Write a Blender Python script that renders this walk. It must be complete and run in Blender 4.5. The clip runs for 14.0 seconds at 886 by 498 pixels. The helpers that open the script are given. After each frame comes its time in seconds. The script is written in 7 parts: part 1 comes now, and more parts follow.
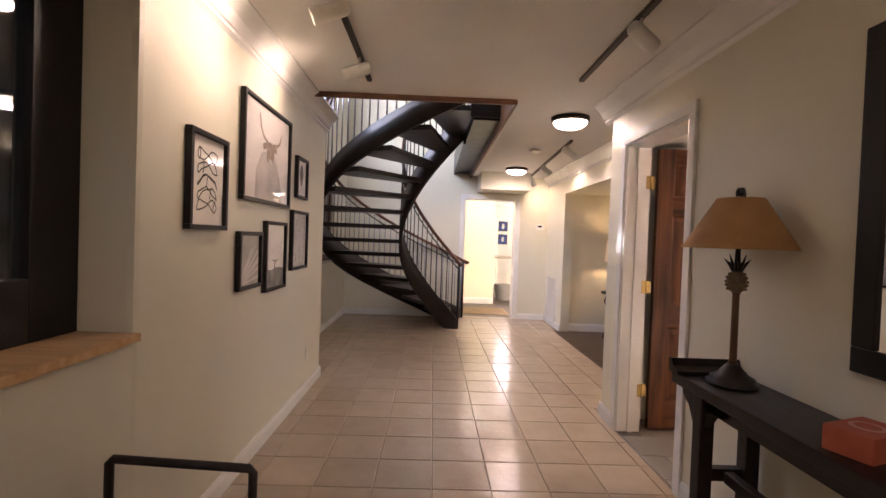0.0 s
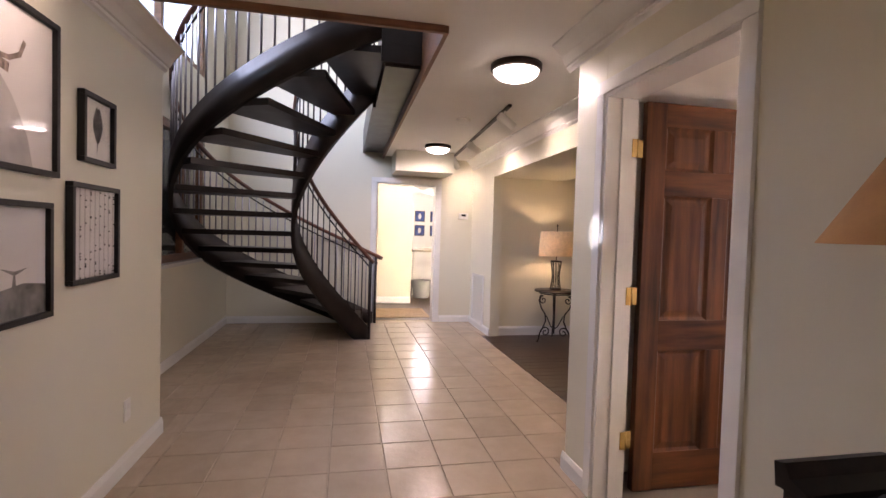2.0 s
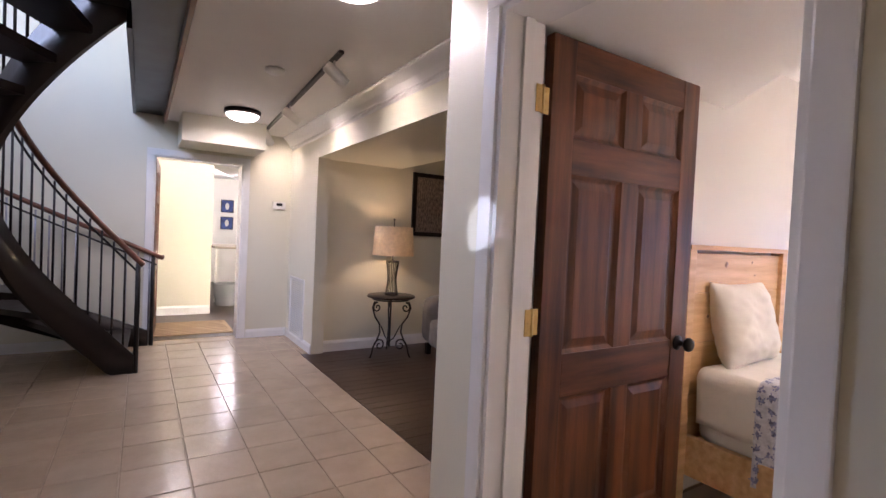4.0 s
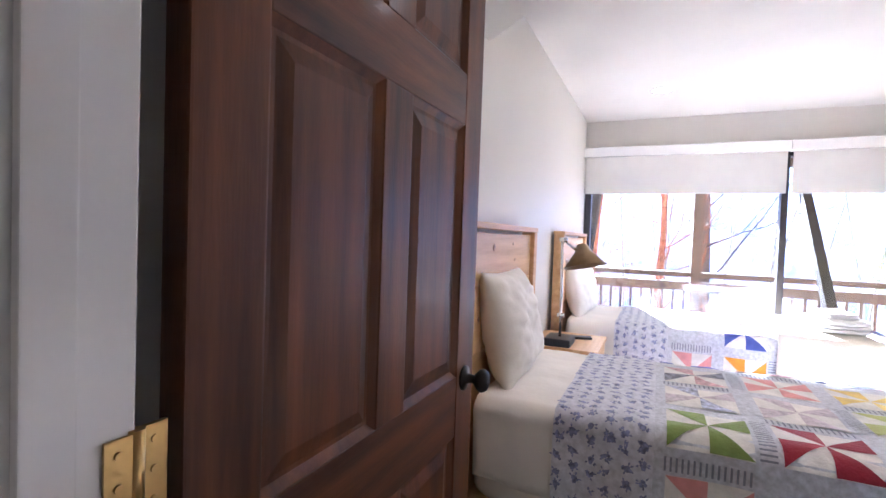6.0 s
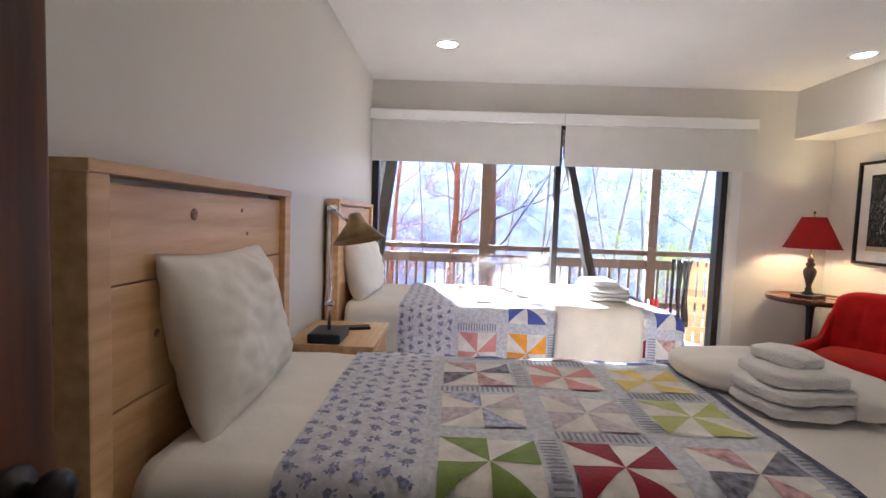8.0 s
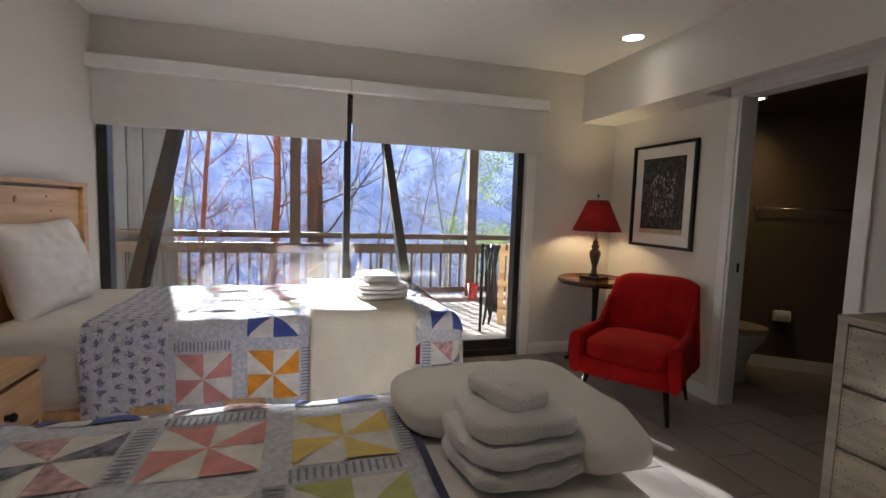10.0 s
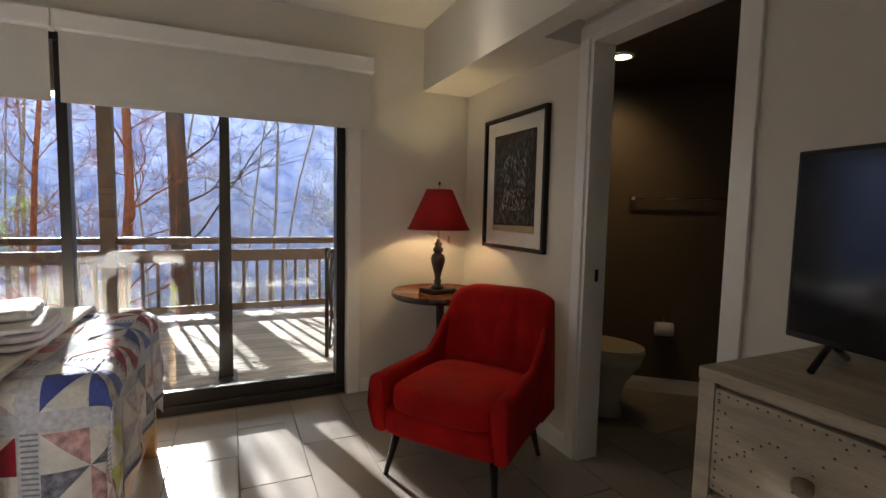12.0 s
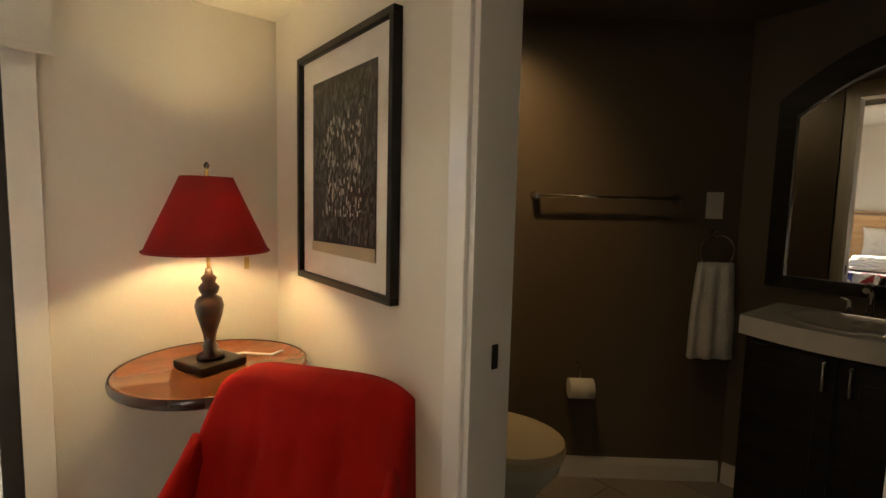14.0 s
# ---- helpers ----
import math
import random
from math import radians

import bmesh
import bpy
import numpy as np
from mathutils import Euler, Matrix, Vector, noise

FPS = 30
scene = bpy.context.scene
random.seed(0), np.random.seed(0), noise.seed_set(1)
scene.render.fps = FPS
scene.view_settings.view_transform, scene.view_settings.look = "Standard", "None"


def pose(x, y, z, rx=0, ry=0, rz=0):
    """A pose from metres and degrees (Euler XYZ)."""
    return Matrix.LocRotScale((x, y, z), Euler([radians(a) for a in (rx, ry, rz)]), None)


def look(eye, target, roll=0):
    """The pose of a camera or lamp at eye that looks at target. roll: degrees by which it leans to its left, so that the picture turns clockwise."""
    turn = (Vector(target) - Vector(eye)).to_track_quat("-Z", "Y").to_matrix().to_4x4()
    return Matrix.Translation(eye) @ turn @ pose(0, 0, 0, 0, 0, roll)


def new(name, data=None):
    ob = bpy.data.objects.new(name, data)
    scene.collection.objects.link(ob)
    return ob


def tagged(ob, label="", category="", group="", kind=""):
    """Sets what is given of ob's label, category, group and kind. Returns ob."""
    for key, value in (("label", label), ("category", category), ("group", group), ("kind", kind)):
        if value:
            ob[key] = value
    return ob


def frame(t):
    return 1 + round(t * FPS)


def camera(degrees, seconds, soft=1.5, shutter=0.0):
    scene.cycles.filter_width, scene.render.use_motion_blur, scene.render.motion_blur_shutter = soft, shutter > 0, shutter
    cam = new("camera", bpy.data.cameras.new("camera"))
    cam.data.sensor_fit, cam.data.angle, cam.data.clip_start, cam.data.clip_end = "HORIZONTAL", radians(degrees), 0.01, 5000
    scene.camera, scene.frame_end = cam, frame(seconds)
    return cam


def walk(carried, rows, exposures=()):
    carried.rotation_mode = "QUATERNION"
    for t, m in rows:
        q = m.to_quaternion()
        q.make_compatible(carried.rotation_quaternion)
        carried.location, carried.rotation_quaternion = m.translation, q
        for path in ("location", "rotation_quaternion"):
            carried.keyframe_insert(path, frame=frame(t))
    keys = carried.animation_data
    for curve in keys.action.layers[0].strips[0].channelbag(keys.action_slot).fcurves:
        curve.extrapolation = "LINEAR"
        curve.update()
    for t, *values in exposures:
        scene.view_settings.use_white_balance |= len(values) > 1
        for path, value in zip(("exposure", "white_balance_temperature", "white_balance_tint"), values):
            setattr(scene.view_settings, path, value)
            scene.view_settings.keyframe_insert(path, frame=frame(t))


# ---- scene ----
cam = camera(86.0, 14.0)
PATH = [
    (0, (0.164, 0.457, 1.33), (0.208, 2.457, 1.29), 2.1),
    (0.5, (0.217, 0.659, 1.327), (0.391, 2.651, 1.286), 2.0),
    (1, (0.238, 0.963, 1.346), (0.531, 2.941, 1.29), 2.0),
    (1.5, (0.297, 1.292, 1.332), (0.634, 3.262, 1.277), 1.8),
    (2, (0.273, 1.649, 1.332), (0.673, 3.608, 1.267), 1.7),
    (2.2, (0.25, 1.753, 1.351), (0.691, 3.703, 1.278), 1.8),
    (4.3, (0.741, 2.796, 1.315), (1.934, 4.4, 1.257), 2.4),
    (4.5, (0.86, 2.903, 1.322), (2.131, 4.445, 1.257), 2.2),
    (5, (1.078, 3.121, 1.302), (2.559, 4.464, 1.248), 2.4),
    (5.5, (1.218, 3.296, 1.309), (2.913, 4.356, 1.248), 2.3),
    (6, (1.412, 3.376, 1.28), (3.234, 4.199, 1.221), 2.0),
    (6.5, (1.613, 3.416, 1.253), (3.508, 4.053, 1.176), 1.9),
    (7, (1.811, 3.443, 1.242), (3.768, 3.841, 1.137), 2.2),
    (7.5, (1.942, 3.426, 1.238), (3.93, 3.618, 1.119), 2.1),
    (8, (2.056, 3.311, 1.249), (4.051, 3.354, 1.118), 2.0),
    (8.5, (2.149, 3.189, 1.257), (4.141, 3.085, 1.12), 1.7),
    (8.7, (2.173, 3.134, 1.268), (4.16, 2.972, 1.119), 1.8),
    (11, (2.893, 2.265, 1.241), (4.736, 1.504, 1.077), 1.4),
    (11.5, (3.008, 1.945, 1.231), (4.846, 1.155, 1.068), 1.3),
    (12, (3.197, 1.626, 1.225), (5.014, 0.806, 1.064), 1.2),
    (12.5, (3.444, 1.419, 1.232), (5.231, 0.537, 1.067), 1.4),
    (13.5, (3.97, 0.959, 1.259), (5.655, -0.105, 1.084), 1.5),
    (14, (4.197, 0.785, 1.28), (5.758, -0.452, 1.098), 1.4),
]
EXPOSE = [(0.0, 5.55, 6900, 28), (2.2, 5.45, 6450, 29), (4.3, 5.15, 5750, 27), (5.0, 4.95, 5350, 25), (5.5, 4.95, 5100, 22), (6.5, 4.75, 5000, 18), (8.0, 3.85, 5450, 16), (8.7, 3.48, 5500, 15), (11.0, 2.55, 5850, 10), (12.5, 2.6, 6150, 10), (13.4, 2.85, 6500, 11), (14.0, 3.4, 7200, 8)]
walk(cam, [(t, look(eye, target, roll)) for t, eye, target, roll in PATH], EXPOSE)

# ---- world and sun ----
SUN_AZ, SUN_EL = 11.8, 16.0
world = bpy.data.worlds.new("world")
scene.world = world
world.use_nodes = True
sky = world.node_tree.nodes.new("ShaderNodeTexSky")
sky.sky_type = "NISHITA"
sky.sun_disc = False
sky.sun_elevation = radians(SUN_EL)
sky.sun_rotation = radians(90 - SUN_AZ)
world.node_tree.nodes["Background"].inputs["Strength"].default_value = 0.05
world.node_tree.links.new(sky.outputs[0], world.node_tree.nodes["Background"].inputs["Color"])

sun_data = bpy.data.lights.new("sun", "SUN")
sun_data.energy, sun_data.angle, sun_data.color = 5.0, radians(0.6), (1.0, 0.95, 0.87)
sun = new("sun", sun_data)
_a, _e = radians(SUN_AZ), radians(SUN_EL)
sun.matrix_world = look((30 * math.cos(_a) * math.cos(_e), 30 * math.sin(_a) * math.cos(_e), 30 * math.sin(_e)), (0, 0, 0))


DIM = 0.4  # all lamps against the daylight


def lamp(kind, at, power, colour, size=0.1, aim=None, cone=60, soft=0.4):
    data = bpy.data.lights.new("lamp", kind)
    data.energy, data.color = power * DIM, colour
    if kind == "AREA":
        data.shape, data.size = "DISK", size
    else:
        data.shadow_soft_size = size
    if kind == "SPOT":
        data.spot_size, data.spot_blend = radians(cone), soft
    ob = new("lamp", data)
    ob.matrix_world = look(at, aim if aim else (at[0], at[1] + 0.0001, at[2] - 1))
    return ob


WARM = (1.0, 0.72, 0.42)


# ---- materials ----
def mat(name, colour, rough=0.5, metal=0.0, var=0.10, scale=3.0, bump=0.05, fine=60.0, stretch=(1, 1, 1), coat=0.0, spec=0.5,
        second=None, random_tint=0.0, sheen=0.0, glow=0.0, through_light=0.0):
    m = bpy.data.materials.new(name)
    m.use_nodes = True
    nt = m.node_tree
    b = nt.nodes["Principled BSDF"]
    L = nt.links.new
    co = nt.nodes.new("ShaderNodeTexCoord")
    mp = nt.nodes.new("ShaderNodeMapping")
    mp.inputs["Scale"].default_value = stretch
    if random_tint:
        where = nt.nodes.new("ShaderNodeObjectInfo")
        shift = nt.nodes.new("ShaderNodeVectorMath")
        shift.operation = "MULTIPLY_ADD"
        shift.inputs[1].default_value = (3.7, 3.7, 3.7)
        L(where.outputs["Location"], shift.inputs[0])
        L(co.outputs["Object"], shift.inputs[2])
        L(shift.outputs[0], mp.inputs["Vector"])
    else:
        L(co.outputs["Object"], mp.inputs["Vector"])
    n1 = nt.nodes.new("ShaderNodeTexNoise")
    n1.inputs["Scale"].default_value, n1.inputs["Detail"].default_value = scale, 5
    n2 = nt.nodes.new("ShaderNodeTexNoise")
    n2.inputs["Scale"].default_value, n2.inputs["Detail"].default_value = fine, 3
    L(mp.outputs[0], n1.inputs["Vector"])
    L(mp.outputs[0], n2.inputs["Vector"])
    ramp = nt.nodes.new("ShaderNodeValToRGB")
    c2 = second if second else [max(0, c * (1 - 2.2 * var)) for c in colour]
    c1 = colour if second else [min(1, c * (1 + var)) for c in colour]
    ramp.color_ramp.elements[0].position, ramp.color_ramp.elements[1].position = 0.3, 0.7
    ramp.color_ramp.elements[0].color = (*c2, 1)
    ramp.color_ramp.elements[1].color = (*c1, 1)
    L(n1.outputs["Fac"], ramp.inputs["Fac"])
    hsv = nt.nodes.new("ShaderNodeHueSaturation")
    L(ramp.outputs["Color"], hsv.inputs["Color"])
    mth = nt.nodes.new("ShaderNodeMath")
    mth.operation = "MULTIPLY_ADD"
    mth.inputs[1].default_value, mth.inputs[2].default_value = var * 1.2, 1 - var * 0.6
    L(n2.outputs["Fac"], mth.inputs[0])
    if random_tint:
        info = nt.nodes.new("ShaderNodeObjectInfo")
        isl = nt.nodes.new("ShaderNodeNewGeometry")
        add = nt.nodes.new("ShaderNodeMath")
        add.operation = "ADD"
        L(info.outputs["Random"], add.inputs[0])
        L(isl.outputs["Random Per Island"], add.inputs[1])
        fr = nt.nodes.new("ShaderNodeMath")
        fr.operation = "FRACT"
        L(add.outputs[0], fr.inputs[0])
        mul = nt.nodes.new("ShaderNodeMath")
        mul.operation = "MULTIPLY_ADD"
        mul.inputs[1].default_value, mul.inputs[2].default_value = random_tint, -random_tint / 2
        L(fr.outputs[0], mul.inputs[0])
        add2 = nt.nodes.new("ShaderNodeMath")
        L(mth.outputs[0], add2.inputs[0])
        L(mul.outputs[0], add2.inputs[1])
        L(add2.outputs[0], hsv.inputs["Value"])
    else:
        L(mth.outputs[0], hsv.inputs["Value"])
    L(hsv.outputs["Color"], b.inputs["Base Color"])
    rr = nt.nodes.new("ShaderNodeMath")
    rr.operation = "MULTIPLY_ADD"
    rr.inputs[1].default_value, rr.inputs[2].default_value = 0.18, rough - 0.09
    L(n1.outputs["Fac"], rr.inputs[0])
    L(rr.outputs[0], b.inputs["Roughness"])
    b.inputs["Metallic"].default_value = metal
    b.inputs["Specular IOR Level"].default_value = spec
    b.inputs["Coat Weight"].default_value = coat
    b.inputs["Coat Roughness"].default_value = 0.12
    b.inputs["Sheen Weight"].default_value = sheen
    if bump:
        bp = nt.nodes.new("ShaderNodeBump")
        bp.inputs["Strength"].default_value, bp.inputs["Distance"].default_value = bump, 0.01
        L(n2.outputs["Fac"], bp.inputs["Height"])
        L(bp.outputs[0], b.inputs["Normal"])
    if glow:
        b.inputs["Emission Strength"].default_value = glow
        b.inputs["Emission Color"].default_value = (*colour, 1)
    if through_light:
        tr = nt.nodes.new("ShaderNodeBsdfTranslucent")
        mx = nt.nodes.new("ShaderNodeMixShader")
        mx.inputs[0].default_value = through_light
        L(hsv.outputs["Color"], tr.inputs["Color"])
        L(b.outputs[0], mx.inputs[1])
        L(tr.outputs[0], mx.inputs[2])
        L(mx.outputs[0], nt.nodes["Material Output"].inputs["Surface"])
    return m


def glass_mat(name, tint=(1, 1, 1), rough=0.0, base=0.035, edge=0.55):
    m = bpy.data.materials.new(name)
    m.use_nodes = True
    nt = m.node_tree
    tr, gl, fr, mx, pw = (nt.nodes.new(k) for k in ("ShaderNodeBsdfTransparent", "ShaderNodeBsdfGlossy", "ShaderNodeLayerWeight", "ShaderNodeMixShader", "ShaderNodeMath"))
    tr.inputs["Color"].default_value = (*tint, 1)
    gl.inputs["Roughness"].default_value = rough
    fr.inputs["Blend"].default_value = 0.5
    pw.operation = "MULTIPLY_ADD"
    sq = nt.nodes.new("ShaderNodeMath")
    sq.operation, sq.inputs[1].default_value = "POWER", 4.0
    nt.links.new(fr.outputs["Facing"], sq.inputs[0])
    nt.links.new(sq.outputs[0], pw.inputs[0])
    pw.inputs[1].default_value, pw.inputs[2].default_value = edge, base
    nt.links.new(pw.outputs[0], mx.inputs[0])
    nt.links.new(tr.outputs[0], mx.inputs[1])
    nt.links.new(gl.outputs[0], mx.inputs[2])
    nt.links.new(mx.outputs[0], nt.nodes["Material Output"].inputs["Surface"])
    return m


def glow_mat(name, colour, strength):
    m = bpy.data.materials.new(name)
    m.use_nodes = True
    b = m.node_tree.nodes["Principled BSDF"]
    b.inputs["Base Color"].default_value = (*colour, 1)
    b.inputs["Emission Color"].default_value = (*colour, 1)
    b.inputs["Emission Strength"].default_value = strength * DIM
    return m


WALL = mat("wall_paint", (0.71, 0.68, 0.55), 0.42, var=0.02, scale=1.2, bump=0.06, fine=180)
WALL_BED = mat("bedroom_paint", (0.70, 0.665, 0.60), 0.5, var=0.02, scale=1.2, bump=0.06, fine=180)
WALL_BATH = mat("bathroom_paint", (0.13, 0.10, 0.07), 0.5, var=0.05, scale=1.5, bump=0.05, fine=180)
CEIL = mat("ceiling_paint", (0.80, 0.78, 0.73), 0.7, var=0.02, scale=2, bump=0.10, fine=140)
TRIM = mat("white_gloss_trim", (0.82, 0.81, 0.78), 0.20, var=0.02, scale=4, bump=0.02, fine=90)
TILE = mat("tan_tile", (0.45, 0.355, 0.26), 0.21, var=0.08, scale=5, bump=0.25, fine=14, random_tint=0.14, second=(0.39, 0.305, 0.22))
GROUT = mat("grout", (0.40, 0.32, 0.23), 0.9, var=0.1, scale=12)
TILE_BED = mat("greige_tile", (0.30, 0.265, 0.23), 0.34, var=0.06, scale=3, bump=0.08, fine=40, random_tint=0.08)
GROUT_BED = mat("grey_grout", (0.20, 0.175, 0.15), 0.9)
DARK_FLOOR = mat("dark_wood_floor", (0.040, 0.018, 0.010), 0.35, var=0.2, scale=4, bump=0.1, fine=40, stretch=(1, 12, 12), random_tint=0.3)
DOOR_WOOD = mat("door_wood", (0.180, 0.062, 0.022), 0.46, var=0.30, scale=2.0, bump=0.05, fine=26, stretch=(9, 9, 0.8), second=(0.036, 0.013, 0.006), coat=0.05, spec=0.3)
DOOR_WOOD_H = mat("door_wood_rail", (0.180, 0.062, 0.022), 0.46, var=0.30, scale=2.0, bump=0.05, fine=26, stretch=(0.8, 9, 9), second=(0.042, 0.015, 0.006), coat=0.05, spec=0.3)
KNOT = mat("pine_knot", (0.36, 0.20, 0.11), 0.55, var=0.3, scale=60, fine=200)
PINE = mat("pine", (0.72, 0.47, 0.24), 0.45, var=0.16, scale=2.2, bump=0.08, fine=26, stretch=(1, 12, 12), second=(0.52, 0.29, 0.12))
STAIR = mat("dark_stair_wood", (0.015, 0.009, 0.007), 0.38, var=0.25, scale=6, bump=0.05, fine=40, coat=0.1, spec=0.35)
RAIL_WOOD = mat("rail_wood", (0.16, 0.06, 0.035), 0.35, var=0.2, scale=8, coat=0.3)
WELL_TRIM = mat("brown_trim", (0.22, 0.10, 0.05), 0.45, var=0.2, scale=5, stretch=(1, 1, 8))
IRON = mat("black_iron", (0.035, 0.03, 0.028), 0.42, 0.6, var=0.15, scale=20, bump=0.1)
STEEL = mat("dull_steel", (0.34, 0.33, 0.35), 0.35, 0.8, var=0.1, scale=20)
BRASS = mat("brass", (0.56, 0.39, 0.15), 0.32, 1.0, var=0.08, scale=20)
CHROME = mat("chrome", (0.75, 0.74, 0.72), 0.15, 1.0, var=0.03, scale=20, bump=0)
BLACK = mat("black_paint", (0.014, 0.012, 0.011), 0.42, var=0.15, scale=8, bump=0.06, spec=0.3)
ESPRESSO = mat("espresso_wood", (0.016, 0.010, 0.008), 0.40, var=0.25, scale=4, bump=0.06, fine=40, stretch=(1, 8, 8), spec=0.3)
WHITE_METAL = mat("white_metal", (0.80, 0.78, 0.72), 0.35, var=0.03, scale=10, bump=0)
PAPER = mat("mat_board", (0.80, 0.77, 0.72), 0.8, var=0.03, scale=10, bump=0.02)
GLASS = glass_mat("window_glass", (0.96, 0.98, 0.97), base=0.07)
PIC_GLASS = glass_mat("picture_glass", base=0.008, edge=0.18)
MIRROR = mat("mirror", (0.9, 0.9, 0.9), 0.0, 1.0, var=0, bump=0)
MIRROR.node_tree.nodes["Principled BSDF"].inputs["Roughness"].default_value = 0.01
for _l in list(MIRROR.node_tree.links):
    if _l.to_socket.name == "Roughness":
        MIRROR.node_tree.links.remove(_l)
LINEN = mat("white_linen", (0.80, 0.76, 0.70), 0.85, var=0.04, scale=3, bump=0.35, fine=16, sheen=0.15)
TOWEL = mat("white_terry", (0.82, 0.80, 0.77), 0.95, var=0.05, scale=8, bump=0.6, fine=160, sheen=0.3)
THROW = mat("cream_throw", (0.80, 0.73, 0.59), 0.92, var=0.05, scale=6, bump=0.5, fine=120, sheen=0.3)
RED = mat("red_velvet", (0.38, 0.008, 0.006), 0.85, var=0.14, scale=6, bump=0.12, fine=220, sheen=0.0, spec=0.15)
FRAME_METAL = mat("bronze_frame", (0.03, 0.027, 0.025), 0.4, 0.3, var=0.1)
SHADE_FABRIC = mat("roller_shade", (0.72, 0.70, 0.65), 0.85, var=0.02, scale=6, bump=0.15, fine=300, through_light=0.14)
DECK = mat("deck_board", (0.46, 0.38, 0.31), 0.75, var=0.18, scale=2, bump=0.2, fine=30, stretch=(12, 1, 12), random_tint=0.25)
BRACE = mat("dark_timber", (0.026, 0.017, 0.012), 0.85, spec=0.12, var=0.2, scale=3, bump=0.2, fine=30, stretch=(8, 8, 1))
DECK_POST = mat("brown_timber", (0.115, 0.062, 0.036), 0.7, var=0.2, scale=3, bump=0.2, fine=30, stretch=(8, 8, 1))
SIDING = mat("grey_siding", (0.16, 0.15, 0.16), 0.8, var=0.15, scale=3, bump=0.2, fine=30, stretch=(8, 8, 1))
BARK = mat("grey_bark", (0.40, 0.35, 0.31), 0.9, var=0.3, scale=9, bump=0.8, fine=22, stretch=(3, 3, 1))
BARK_DARK = mat("dark_bark", (0.12, 0.085, 0.065), 0.95, var=0.35, scale=7, bump=1.0, fine=16, stretch=(4, 4, 1), second=(0.05, 0.036, 0.03))
BARK_RED = mat("rust_bark", (0.36, 0.13, 0.06), 0.9, var=0.3, scale=9, bump=0.8, fine=22, stretch=(3, 3, 1))
LEAF = mat("spring_leaf", (0.30, 0.38, 0.08), 0.6, var=0.2, scale=1, bump=0, through_light=0.5)
GROUND = mat("leaf_litter", (0.16, 0.11, 0.07), 0.95, var=0.35, scale=1.2, bump=0.6, fine=9)
PORCELAIN = mat("porcelain", (0.78, 0.74, 0.66), 0.12, var=0.02, scale=4, bump=0)
DRESSER = mat("whitewashed_wood", (0.42, 0.36, 0.28), 0.6, var=0.14, scale=4, bump=0.2, fine=40, stretch=(1, 6, 6))
NAIL = mat("antique_nail", (0.20, 0.155, 0.11), 0.5, 0.4, var=0.1)
SCREEN = mat("tv_screen", (0.006, 0.006, 0.007), 0.12, var=0, bump=0)


# ---- mesh helpers ----
def box(bm, x0, x1, y0, y1, z0, z1, bevel=0.0, seg=2):
    r = bmesh.ops.create_cube(bm, size=1)
    vs = r["verts"]
    bmesh.ops.scale(bm, vec=(x1 - x0, y1 - y0, z1 - z0), verts=vs)
    bmesh.ops.translate(bm, vec=((x0 + x1) / 2, (y0 + y1) / 2, (z0 + z1) / 2), verts=vs)
    if bevel:
        es = list({e for v in vs for e in v.link_edges})
        bmesh.ops.bevel(bm, geom=es, offset=bevel, segments=seg, profile=0.7, affect="EDGES")
    return bm


def B(*a, **k):
    return box(bmesh.new(), *a, **k)


def tube(bm, pts, radius, n=8, closed=False):
    """A tube along points; radius is a number or one per point."""
    pts = [Vector(p) for p in pts]
    m = len(pts)
    rads = radius if isinstance(radius, (list, tuple)) else [radius] * m
    rings, up = [], None
    for i, p in enumerate(pts):
        a = pts[(i - 1) % m] if closed or i else pts[0]
        b = pts[(i + 1) % m] if closed or i < m - 1 else pts[-1]
        d = (b - a).normalized() if (b - a).length > 1e-9 else Vector((0, 0, 1))
        if up is None:
            up = Vector((0, 0, 1)) if abs(d.z) < 0.9 else Vector((1, 0, 0))
        s = d.cross(up).normalized()
        up = s.cross(d).normalized()
        rings.append([bm.verts.new(p + rads[i] * (math.cos(2 * math.pi * k / n) * s + math.sin(2 * math.pi * k / n) * up)) for k in range(n)])
    for i in range(m if closed else m - 1):
        r0, r1 = rings[i], rings[(i + 1) % m]
        for k in range(n):
            f = bm.faces.new((r0[k], r0[(k + 1) % n], r1[(k + 1) % n], r1[k]))
            f.smooth = True
    if not closed:
        bm.faces.new(rings[0][::-1])
        bm.faces.new(rings[-1])
    return bm


def T(*a, **k):
    return tube(bmesh.new(), *a, **k)


def lathe(bm, profile, cx=0, cy=0, n=24, cap=True):
    """Turns (radius, height) pairs round an upright axis."""
    rings = [[bm.verts.new((cx + r * math.cos(2 * math.pi * k / n), cy + r * math.sin(2 * math.pi * k / n), z)) for k in range(n)] for r, z in profile]
    for r0, r1 in zip(rings, rings[1:]):
        for k in range(n):
            f = bm.faces.new((r0[k], r0[(k + 1) % n], r1[(k + 1) % n], r1[k]))
            f.smooth = True
    if cap:
        bm.faces.new(rings[0][::-1])
        bm.faces.new(rings[-1])
    return bm


def LA(*a, **k):
    return lathe(bmesh.new(), *a, **k)


